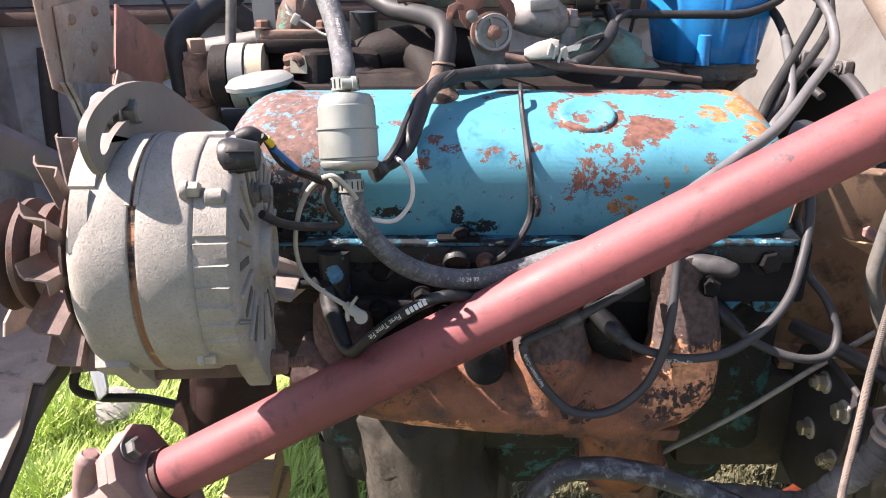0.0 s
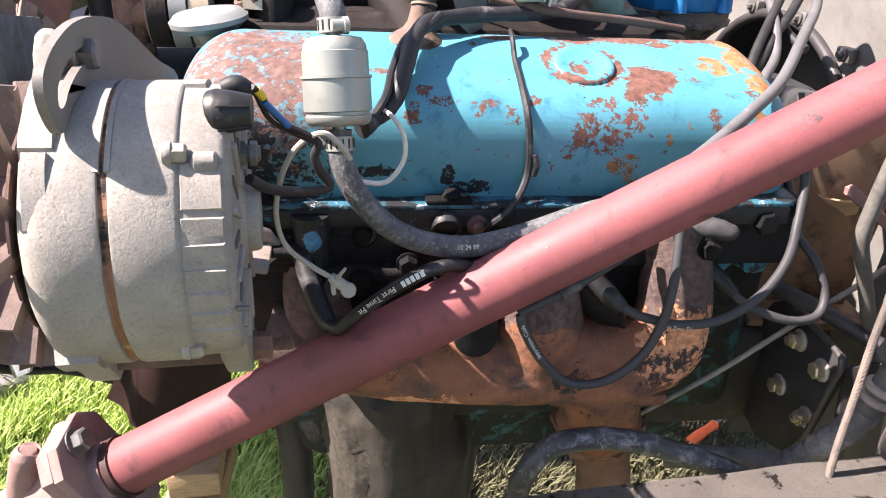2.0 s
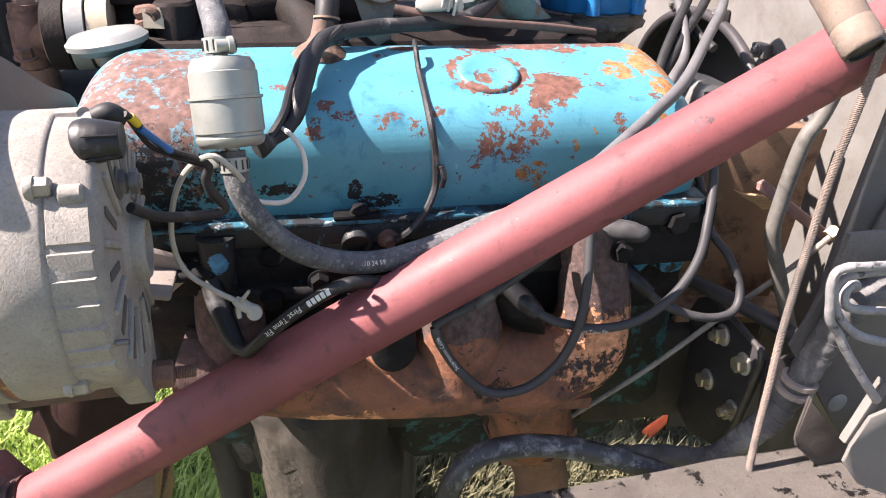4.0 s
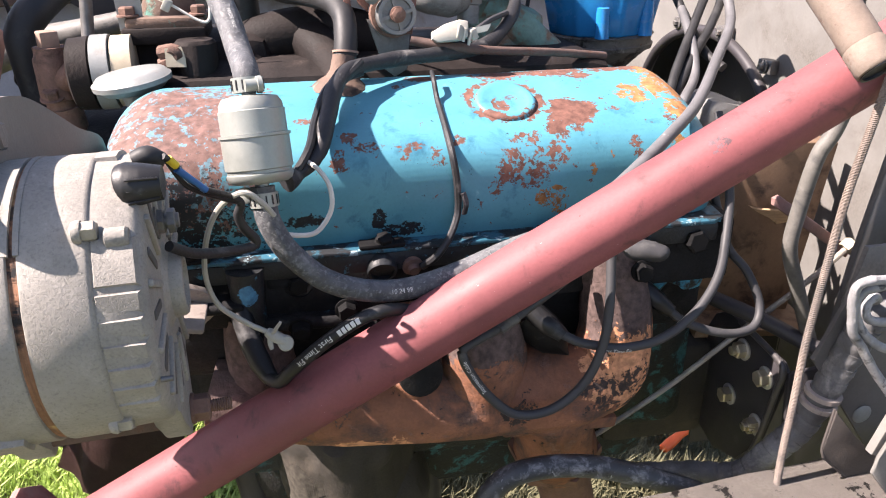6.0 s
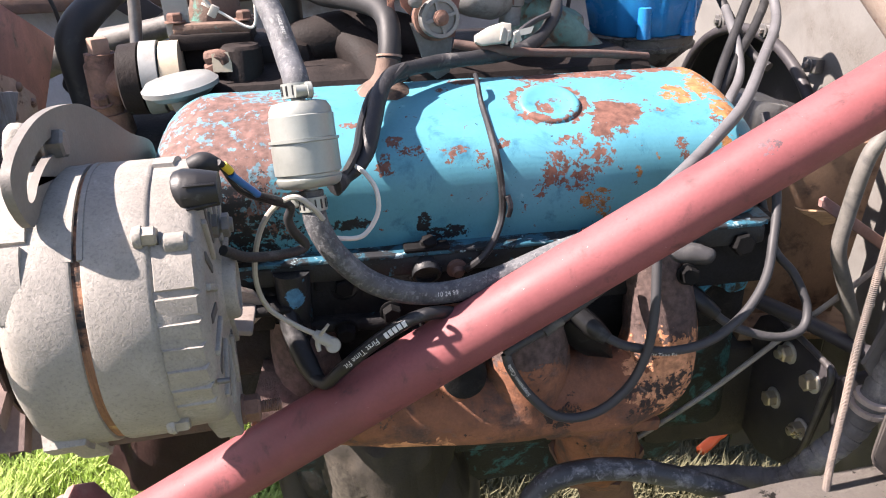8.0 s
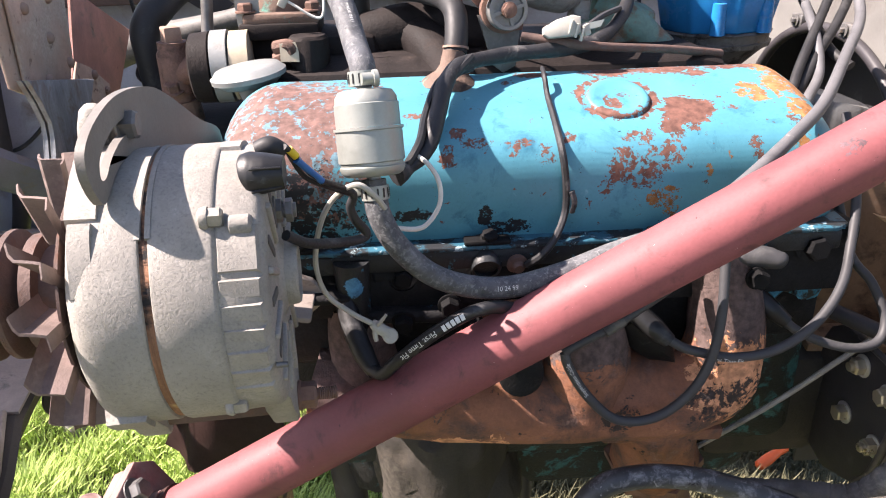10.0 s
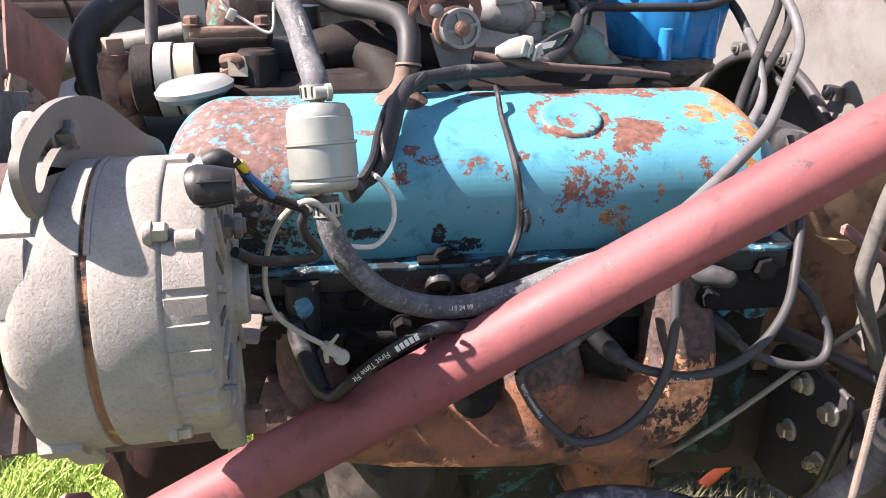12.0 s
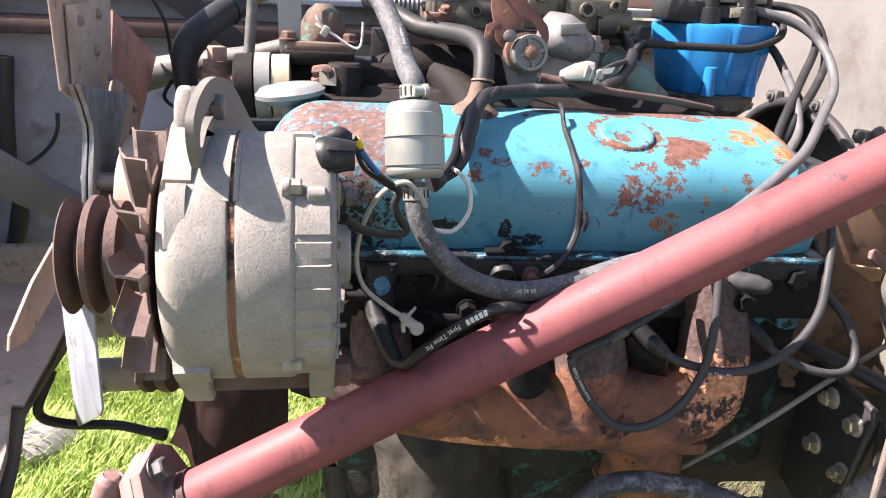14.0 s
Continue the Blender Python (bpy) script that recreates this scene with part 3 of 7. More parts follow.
def clamp_band(parent, at, axis, radius, screw, name="hose_clamp"):
    """A worm-drive clamp: slotted band, screw housing and screw."""
    axis = Vector(axis).normalized()
    bm = bmesh.new()
    lathe(bm, [(-0.0045, radius), (-0.0045, radius + 0.001), (0.0045, radius + 0.001), (0.0045, radius)], at, axis, 28)
    out = Vector(screw).normalized()
    across = axis.cross(out).normalized()
    c = Vector(at) + out * (radius + 0.003)
    band = part(name, bm, zinc, parent, "zinc worm-drive hose clamp")
    part("screw", lathe(bmesh.new(), [(-0.0045, 0.0036), (0.0025, 0.0038), (0.0027, 0.0052), (0.0055, 0.0054), (0.0060, 0.0046), (0.0060, 0.0010)], c, across, 14), zinc, band)
    for i in range(14):
        a = 2 * math.pi * i / 14
        side = spin_to(axis) @ Vector((math.cos(a), math.sin(a), 0))
        bm = slab(bmesh.new(), [(-0.0005, -0.003), (0.0005, -0.003), (0.0005, 0.003), (-0.0005, 0.003)], Vector(at) + side * (radius + 0.0011), axis.cross(side), axis, 0.0006)
        part("slot", bm, black_plastic, band)
    return band


# ---- the ground and the vehicle's body ----
bm = bmesh.new()
g = 60
for i in range(g + 1):
    for j in range(g + 1):
        u, w = (i / g - 0.5) * 2, (j / g - 0.5) * 2
        x, y = math.copysign(abs(u) ** 3, u) * 400, math.copysign(abs(w) ** 3, w) * 400 + 1.5
        bm.verts.new((x, y, 0.03 * noise.noise(Vector((x * 0.8, y * 0.8, 0)))))
bm.verts.ensure_lookup_table()
for i in range(g):
    for j in range(g):
        a = i * (g + 1) + j
        bm.faces.new([bm.verts[k] for k in (a, a + g + 1, a + g + 2, a + 1)])
tagged(part("ground", bm, earth), "uneven earth with grass under the vehicle", "ground", kind="structure")


def grass(name, boxes, count, tall, material, label):
    """Blades of grass as one mesh; each is a bent tapered strip."""
    rnd = random.Random(7 + count)
    verts, faces = [], []
    for x0, x1, y0, y1 in boxes:
        for _ in range(count):
            x, y = rnd.uniform(x0, x1), rnd.uniform(y0, y1)
            clump = 0.55 + 0.9 * noise.noise(Vector((x * 5, y * 5, 3.0)))
            h = tall * max(0.25, clump) * rnd.uniform(0.6, 1.3)
            a, lean, w = rnd.uniform(0, 6.28), rnd.uniform(0.1, 0.9) * h, rnd.uniform(0.0010, 0.0024)
            cx, cy, sx, sy = math.cos(a) * lean, math.sin(a) * lean, -math.sin(a + 0.6) * w, math.cos(a + 0.6) * w
            z = 0.03 * noise.noise(Vector((x * 0.8, y * 0.8, 0))) - 0.01
            k = len(verts)
            verts += [(x - sx, y - sy, z), (x + sx, y + sy, z), (x + cx * 0.35 + sx, y + cy * 0.35 + sy, z + h * 0.6),
                      (x + cx * 0.35 - sx, y + cy * 0.35 - sy, z + h * 0.6), (x + cx, y + cy, z + h)]
            faces += [(k, k + 1, k + 2, k + 3), (k + 3, k + 2, k + 4)]
    me = bpy.data.meshes.new(name)
    me.from_pydata(verts, [], faces)
    me.materials.append(material)
    return tagged(new(name, me), label, "grass", kind="stuff")


grass("green_grass", [(-1.9, 0.1, 1.0, 2.9), (-1.2, -0.1, 1.1, 2.2)], 34000, 0.115, green_blades, "bright green long grass growing round the vehicle")
grass("rough_grass", [(-4.0, 4.0, 2.3, 6.0), (-4.0, -1.2, -2.0, 2.6), (1.2, 4.0, -2.0, 2.6), (-1.2, 1.2, -2.0, 0.1)], 5500, 0.10, green_blades, "rough green grass around the vehicle")
grass("dry_grass", [(-0.1, 1.5, 0.9, 2.3), (0.05, 1.1, 1.0, 1.9), (-2.2, 0.1, 1.0, 3.2)], 17000, 0.085, dry_blades, "dry straw-coloured grass under the engine bay")


def sheet(name, outline, at, u, v, thick, material, label, category="panel", bevel=0.002):
    bm = slab(bmesh.new(), outline, at, u, v, thick, bevel)
    return tagged(part(name, bm, material), label, category, kind="structure")


# firewall at the rear of the bay
fire = thing("firewall", (0.50, 0.9, 0.6), "weathered tan sheet-metal firewall behind the engine", "firewall", kind="structure")
ends = [radians(180 - 180 * i / 28) for i in range(29)]
arch = [(0.80, 0.56)] + [(0.980 + 0.180 * math.cos(a), 0.92 + 0.138 * math.sin(a)) for a in ends] + [(1.16, 0.56)]
corner = [(0.48, 0.56), (0.48, 0.70), (0.50, 0.90), (0.55, 1.05), (0.62, 1.25), (0.70, 1.5), (0.97, 1.5), (1.2, 1.5), (1.65, 1.5), (1.65, 1.2), (1.65, 0.70), (1.65, 0.56)]
edge = []
for i in range(len(arch)):
    f = i / (len(arch) - 1) * (len(corner) - 1)
    a = min(int(f), len(corner) - 2)
    edge.append(tuple(p + (q - p) * (f - a) for p, q in zip(corner[a], corner[a + 1])))
bm = ring_slab(bmesh.new(), edge, arch, (0.50, 0, 0), (0, 1, 0), (0, 0, 1), 0.004)
part("panel", bm, tan_paint, fire)
# Flat black sheet; the opening's inner shade is put into its colour.
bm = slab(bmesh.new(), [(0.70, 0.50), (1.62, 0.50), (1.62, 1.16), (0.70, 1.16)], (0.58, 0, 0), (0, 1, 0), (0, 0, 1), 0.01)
part("tunnel", bm, black_plate, fire, "flat black sheet for the shade in the tunnel")
part("lip", sweep(bmesh.new(), [(0.492, y, z) for y, z in arch[1:-1:2]], 0.007, 10), black_plate, fire, "dark rolled lip of the opening")
bm = bmesh.new()
sweep(bm, [(0.496, 0.74, 0.60), (0.496, 0.735, 0.95), (0.492, 0.72, 1.10), (0.48, 0.70, 1.4)], 0.006, 8)
part("seam", bm, tan_paint, fire)
for y, z in ((1.046, 1.060), (0.934, 1.063), (0.835, 1.040)):
    bm = block(bmesh.new(), (0.490, y, z), (0.012, 0.022, 0.016), (0, 0, 8), 0.002)
    hexagon(bm, (0.484, y, z), (-1, 0, 0), 0.007, 0.006, 0.008)
    part("clip", bm, dull_steel, fire)

# inner fender on the far side, radiator support, frame
far = thing("far_inner_fender", (0, 1.38, 0.8), "dull grey inner fender on the far side of the bay", "fender", kind="structure")
part("panel", slab(bmesh.new(), [(-0.95, -0.12), (0.55, -0.12), (0.55, 0.345), (-0.95, 0.335)], (0, 1.40, 0.80), (1, 0, 0), (0, 0, 1), 0.004), shade_paint, far)
part("lip", block(bmesh.new(), (-0.2, 1.37, 1.147), (1.5, 0.07, 0.014), (0, -1, 0), 0.004), shade_paint, far)
part("rail", block(bmesh.new(), (-0.2, 1.36, 1.095), (1.5, 0.05, 0.03), (0, -1, 0), 0.006), dark_rust, far)
part("rail", block(bmesh.new(), (-0.05, 1.44, 1.19), (1.1, 0.05, 0.035), (0, 1, 0), 0.006), rust_steel, far)
part("brace", slab(bmesh.new(), [(0, 0), (0.07, 0), (0.22, -0.115), (0.19, -0.135)], (-0.49, 1.22, 1.20), (1, 0, 0), (0, 0, 1), 0.004, 0.001), black_plate, far)

rad = thing("radiator_support", (-0.80, 1.2, 0.5), "dark grey radiator support and shroud ahead of the fan", "radiator support", kind="structure")
part("shroud", slab(bmesh.new(), [(-0.42, -0.05), (0.62, -0.05), (0.62, 0.60), (-0.42, 0.60)], (-0.80, 1.05, 0.55), (0, 1, 0), (0, 0, 1), 0.01, 0.003), shade_paint, rad)
bm = sweep(bmesh.new(), [(-0.63, 0.90, 1.02), (-0.61, 1.09, 0.90), (-0.575, 1.25, 0.80), (-0.55, 1.38, 0.71)], 0.030, 8, flat=0.5)
part("strut", bm, strut_paint, rad, "blue-grey diagonal strut")
part("crossbar", block(bmesh.new(), (-0.74, 1.15, 0.66), (0.05, 0.9, 0.05), (0, 0, 0), 0.006), dust_panel, rad)
part("upright", sweep(bmesh.new(), [(-0.691, 1.34, 1.034), (-0.702, 1.34, 0.941), (-0.708, 1.34, 0.853), (-0.712, 1.34, 0.813)], 0.015, 10), black_plate, rad, "dark upright tube")
part("upright", sweep(bmesh.new(), [(-0.69, 1.34, 0.808), (-0.705, 1.34, 0.74), (-0.72, 1.34, 0.687), (-0.745, 1.34, 0.61)], 0.015, 10), black_plate, rad, "dark upright tube")
part("cable", sweep(bmesh.new(), [(-0.625, 1.36, 0.94), (-0.629, 1.36, 0.909), (-0.647, 1.36, 0.878), (-0.686, 1.36, 0.847), (-0.722, 1.36, 0.838)], 0.0035, 8), grey_rubber, rad, "thin grey cable")

# frame rail in front of and under the engine
rail = thing("frame_rail", (-0.52, 0.7, 0.66), "dusty brown steel frame rail beside the fan", "frame", kind="structure")
RAIL = ((0.40, -0.360, -0.400), (0.55, -0.396, -0.433), (0.64, -0.420, -0.453), (0.73, -0.450, -0.478), (0.83, -0.462, -0.493), (0.90, -0.472, -0.500), (0.98, -0.483, -0.505), (1.07, -0.495, -0.512))
bm = bmesh.new()
rows = [[bm.verts.new(q) for q in ((-0.62, y, 0.738), (a - 0.006, y, 0.738), (a, y, 0.732), (b, y, 0.674), (-0.62, y, 0.662))] for y, a, b in RAIL]
for r0, r1 in zip(rows, rows[1:]):
    for i in range(5):
        bm.faces.new((r0[i], r0[(i + 1) % 5], r1[(i + 1) % 5], r1[i]))
bm.faces.new(rows[0])
bm.faces.new(rows[-1])
bmesh.ops.recalc_face_normals(bm, faces=bm.faces)
# Side in a darker brown than the top: its shade is in the colour.
part("rail", lumpy(bm, 0.0008, 0.05), dusty_brown, rail)
# Paler sheet on top: dust, plus the sunlit look put into its colour.
bm = slab(bmesh.new(), [(-0.62, 0.735)] + [(a - 0.002, y) for y, a, b in RAIL[3:]] + [(-0.62, 1.07)], (0, 0, 0.7405), (1, 0, 0), (0, 1, 0), 0.004, 0.001)
part("dusty_top", bm, dust_panel, rail, "pale dust on the rail's top, bright as if sunlit")
bm = slab(bmesh.new(), [(-0.61, 0.37), (-0.372, 0.40), (-0.406, 0.55), (-0.430, 0.64), (-0.462, 0.727), (-0.61, 0.727)], (0, 0, 0.7440), (1, 0, 0), (0, 1, 0), 0.010, 0.003)
part("top_plate", bm, dust_panel, rail, "grey plate with a round hole")
# No opening is cut: a black disc gives the hole's shade.
part("hole", lathe(bmesh.new(), [(0, 0.011), (0.0012, 0.011)], (-0.505, 0.66, 0.7494), (0, 0, 1), 20), black_plastic, rail)
bm = lathe(bmesh.new(), [(-0.22, 0.032), (0.30, 0.032)], (-0.40, 1.32, 0.462), (1, 0.05, 0.02), 20)
part("cross_tube", bm, dust_panel, rail)
part("valance", block(bmesh.new(), (-0.68, 1.24, 0.655), (0.30, 0.02, 0.17), (0, 0, 4), 0.004), taupe, rail)
tube_rod = thing("tie_rod", (-0.45, 0.9, 0.62), "thin black bent rod hanging below the fan", "rod")
part("rod", sweep(bmesh.new(), [(-0.50, 0.92, 0.68), (-0.515, 0.90, 0.63), (-0.48, 0.90, 0.612), (-0.42, 0.90, 0.610), (-0.37, 0.90, 0.597)], 0.0065, 10), black_plastic, tube_rod)
part("tip", lathe(bmesh.new(), [(0, 0.008), (0.014, 0.009), (0.018, 0.006)], (-0.372, 0.90, 0.5975), (0.9, 0, -0.2), 10), black_plastic, tube_rod)
bm = lathe(bmesh.new(), [(-0.03, 0.03), (0.0, 0.05), (0.03, 0.045), (0.045, 0.02)], (-0.87, 1.70, 0.03), (0.3, 0, 1), 18)
tagged(part("stone", lumpy(bm, 0.05, 0.12), stone), "pale grey stone lying in the grass", "stone")

# ground beam of wood under the frame
for k, (x, y, z, w) in enumerate(((-0.228, 0.74, 0.60, 0.055), (-0.228, 0.74, 0.565, 0.06))):
    bm = block(bmesh.new(), (x, y, z), (w, 0.10, 0.032), (0, 0, 3 - 5 * k), 0.003)
    tagged(part("timber_block", lumpy(bm, 0.002, 0.05), wood), "weathered sawn timber block under the frame", "timber", "timber blocks")

# ---- the engine ----
engine = thing("engine", (0.08, 0.82, 0.62), "old eight-cylinder engine in chipped blue paint with oily black sides", "engine")

# valve cover: a long rounded pressing on a flat rail
COVER = [(0.5745, 0.980), (0.5705, 0.9955), (0.5675, 1.0120), (0.5670, 1.0275), (0.5695, 1.0405), (0.5755, 1.0505), (0.5850, 1.0580), (0.5980, 1.0645),
         (0.6130, 1.0700), (0.6300, 1.0750), (0.6480, 1.0790), (0.6640, 1.0815), (0.6780, 1.0815), (0.6900, 1.0770), (0.6990, 1.0680), (0.7040, 1.0540), (0.7060, 1.0300)]
X0, X1 = -0.187, 0.287


def soften(line, per, rounds):
    """A finer copy of a (y, z) line, its bends evened out; the ends stay."""
    p = [(q.x, q.y) for q in smooth_line([(y, z, 0.0) for y, z in line], per)]
    for _ in range(rounds):
        p = [p[0]] + [((a[0] + 2 * b[0] + c[0]) / 4, (a[1] + 2 * b[1] + c[1]) / 4) for a, b, c in zip(p, p[1:], p[2:])] + [p[-1]]
    return p


COVER = soften(COVER, 3, 10)


def cover_point(x, k, lift=0.0):
    y, z = COVER[k]
    left, right = (x - X0) / 0.050, (X1 - x) / 0.038
    s = 1.0
    for d in (left, right):
        if d < 1:
            s = min(s, 0.45 + 0.55 * math.sqrt(max(0.0, 1 - (1 - max(d, 0)) ** 2)))
    return Vector((x, 0.635 + (y - 0.635) * (0.6 + 0.4 * s), 0.985 + (z - 0.985) * s))


bm = bmesh.new()
xs = [X0 + (X1 - X0) * i / 120 for i in range(121)]
xs = sorted(xs + [X0 + d for d in (0.0004, 0.001, 0.0025, 0.006)] + [X1 - d for d in (0.0004, 0.001, 0.0025, 0.006)])
rows = []
for x in xs:
    row = []
    for k in range(len(COVER)):
        p = cover_point(x, k)
        row.append(bm.verts.new(p + noise.noise_vector(p * 14) * 0.0009))
    rows.append(row)
for a, b in zip(rows, rows[1:]):
    for k in range(len(COVER) - 1):
        bm.faces.new((a[k], a[k + 1], b[k + 1], b[k]))
bm.faces.new(rows[0])
bm.faces.new(rows[-1][::-1])
bmesh.ops.subdivide_edges(bm, edges=[e for e in bm.edges if len(e.link_faces) == 2], cuts=2, use_grid_fill=True, smooth=0.0)
cover = weather(part("valve_cover", bm, blue_paint, engine, "long rounded valve cover with flaking bright blue paint over rust", 60), WEAR)
bm = lathe(bmesh.new(), [(-0.004, 0.0245), (0.0006, 0.0243), (0.0026, 0.0230), (0.0034, 0.0205), (0.0032, 0.0175), (0.0024, 0.0150), (0.0022, 0.004)], (0.118, 0.6140, 1.0705), (0, -0.42, 1), 48)
weather(part("embossed_ring", bm, blue_paint, cover, "", 60), WEAR)
bm = slab(bmesh.new(), [(-0.183, 0.562), (-0.176, 0.5575), (0.278, 0.5575), (0.290, 0.566), (0.293, 0.60), (0.293, 0.70), (-0.185, 0.70)], (0, 0, 0.9785), (1, 0, 0), (0, 1, 0), 0.0036, 0.0012)
bmesh.ops.subdivide_edges(bm, edges=[e for e in bm.edges if abs(e.verts[0].co.x - e.verts[1].co.x) > 0.3], cuts=60)
part("cover_flange", lumpy(bm, 0.0009, 0.025), flange_blue, cover, "scratched dark blue flange round the cover's foot")
bm = block(bmesh.new(), (0.050, 0.6290, 0.9685), (0.468, 0.138, 0.0160), (0, 0, 0), 0.003)
bmesh.ops.subdivide_edges(bm, edges=[e for e in bm.edges if abs(e.verts[0].co.x - e.verts[1].co.x) > 0.3], cuts=60)
part("cover_rail", lumpy(bm, 0.0008, 0.03), rail_black, cover, "greasy black cover rail with blue flecks")
for x, w in ((-0.125, 0.030), (0.012, 0.034), (0.150, 0.034)):
    bm = block(bmesh.new(), (x, 0.5625, 0.9825), (w, 0.013, 0.004), (0, 0, 0), 0.0015)
    hexagon(bm, (x + 0.002, 0.5620, 0.9840), (0, -0.35, 1), 0.0112, 0.0055, 0.0072, 0.3)
    part("cover_bolt", bm, bolt_black, cover)

# head, block, pan
bm = block(bmesh.new(), (0.078, 0.640, 0.9495), (0.448, 0.150, 0.056), (0, 0, 0), 0.005)
block(bm, (0.078, 0.645, 0.905), (0.43, 0.12, 0.07), (0, 0, 0), 0.006)
part("cylinder_head", lumpy(bm, 0.002, 0.03), grease, engine, "oily black cylinder head")
bm = block(bmesh.new(), (0.262, 0.583, 0.9625), (0.062, 0.036, 0.030), (0, -3, 0), 0.005, 3)
part("head_end", lumpy(bm, 0.0012, 0.02), end_blue, engine, "bright blue painted end of the cylinder head")
bm = block(bmesh.new(), (0.268, 0.602, 0.928), (0.058, 0.04, 0.04), (0, 20, 0), 0.008)
block(bm, (0.245, 0.590, 0.918), (0.018, 0.03, 0.060), (20, 22, 0), 0.006)
block(bm, (0.222, 0.590, 0.940), (0.026, 0.03, 0.026), (0, 10, 0), 0.006)
lathe(bm, [(0, 0.012), (0.022, 0.012), (0.024, 0.009)], (0.272, 0.596, 0.926), (0.1, -1, -0.2), 18)
part("lower_casting", lumpy(bm, 0.0025, 0.02), head_blue, engine, "greasy casting with blue streaks below the head")
part("bolt_recess", lathe(bmesh.new(), [(0, 0.0001), (0.0, 0.0125), (0.0022, 0.0135), (0.003, 0.0118)], (0.263, 0.5655, 0.9625), (0, -1, 0.15), 26), grease, engine, "black bolt recess")
bm = bmesh.new()
sweep(bm, [(0.18, 0.58, 0.958), (0.205, 0.558, 0.962), (0.226, 0.548, 0.9615), (0.236, 0.546, 0.960)], [0.010, 0.0105, 0.0095, 0.0085], 14)
part("water_pipe", bm, grey_rubber, engine, "grey stub pipe")
bm = hexagon(bmesh.new(), (0.2645, 0.5630, 0.9620), (0, -1, 0.15), 0.0165, 0.010, 0, 0.2)
part("head_bolt", bm, bolt_black, engine)
bm = block(bmesh.new(), (0.10, 0.80, 0.83), (0.46, 0.32, 0.24), (0, 0, 0), 0.02)
block(bm, (0.10, 0.80, 0.70), (0.44, 0.24, 0.14), (0, 0, 0), 0.03)
part("engine_block", lumpy(bm, 0.004, 0.05), teal_dark, engine, "dirty dark teal engine block")
bm = slab(bmesh.new(), [(-0.02, 0.79), (-0.012, 0.752), (0.020, 0.735), (0.041, 0.709), (0.053, 0.693), (0.095, 0.688), (0.20, 0.680), (0.24, 0.70), (0.24, 0.79)], (0, 0.665, 0), (1, 0, 0), (0, 0.06, 1), 0.07, 0.006)
bmesh.ops.subdivide_edges(bm, edges=bm.edges[:], cuts=3, use_grid_fill=True)
part("oil_pan_side", lumpy(bm, 0.003, 0.03), teal_dark, engine, "dirty teal oil pan flank")
bm = bmesh.new()
lathe(bm, [(-0.16, 0.05), (-0.155, 0.062), (-0.03, 0.066), (0.0, 0.066), (0.02, 0.055), (0.03, 0.03)], (-0.02, 0.665, 0.765), (0.0, 0, 1), 40)
lathe(bm, [(-0.16, 0.04), (-0.15, 0.05), (0.02, 0.055), (0.05, 0.04)], (0.005, 0.665, 0.66), (0.1, 0, 1), 30)
bmesh.ops.subdivide_edges(bm, edges=bm.edges[:], cuts=3, use_grid_fill=True)
part("oil_filter", lumpy(lumpy(bm, 0.010, 0.05), 0.005, 0.02, 3.0), dusty_brown, engine, "dust-caked brown canister")
for x0, x1, y, z, r in ((-0.125, -0.118, 0.72, 0.58, 0.03), (0.05, 0.062, 0.70, 0.62, 0.03)):
    bm = sweep(bmesh.new(), [(x0, y, z + 0.10), (x1, y, z), (x0, y, z - 0.20)], r * 0.6, 12)
    part("bracket", bm, black_plate, engine)

# bosses, plugs and bolts along the flank under the rail
def boss(name, at, axis, steps, material, label=""):
    return part(name, lathe(bmesh.new(), steps, at, axis, 18), material, engine, label)


boss("boss", (-0.088, 0.560, 0.918), (0.0, 0, 1), [(0, 0.0115), (0.010, 0.0125), (0.030, 0.0120), (0.055, 0.0135)], flecked, "black casting boss with a blue paint fleck")
boss("core_plug", (0.011, 0.579, 0.973), (0, -0.75, -0.40), [(0, 0.0115), (0.024, 0.0115), (0.0255, 0.0108), (0.0255, 0.009), (0.022, 0.009)], flecked, "blue-flecked steel plug")
boss("sensor", (0.032, 0.580, 0.970), (0.1, -0.8, -0.3), [(0, 0.011), (0.014, 0.011), (0.015, 0.008), (0.022, 0.008), (0.023, 0.005), (0.027, 0.004)], rust_cast, "small brass sender")
boss("boss", (-0.051, 0.575, 0.955), (0, -1, 0), [(0, 0.017), (0.012, 0.016), (0.0125, 0.011), (0.008, 0.011)], grease)
boss("boss", (0.06, 0.58, 0.94), (0, -1, -0.2), [(0, 0.016), (0.016, 0.015)], grease)
boss("boss", (0.115, 0.58, 0.945), (0, -1, -0.2), [(0, 0.014), (0.016, 0.013)], grease)
boss("boss", (0.19, 0.585, 0.955), (0, -1, -0.2), [(0, 0.018), (0.022, 0.016)], grease)
for x, y, z, w, d, h in ((-0.045, 0.568, 0.925, 0.075, 0.03, 0.010), (-0.01, 0.578, 0.912, 0.03, 0.03, 0.016), (-0.125, 0.56, 0.948, 0.07, 0.03, 0.006),
                         (0.05, 0.58, 0.915, 0.05, 0.03, 0.02), (-0.06, 0.572, 0.957, 0.03, 0.02, 0.012), (0.085, 0.58, 0.958, 0.04, 0.02, 0.012)):
    bm = block(bmesh.new(), (x, y, z), (w, d, h), (0, random.uniform(-4, 4), 0), h * 0.42, 4)
    part("casting_web", lumpy(bm, 0.0025, 0.02), grease, engine)
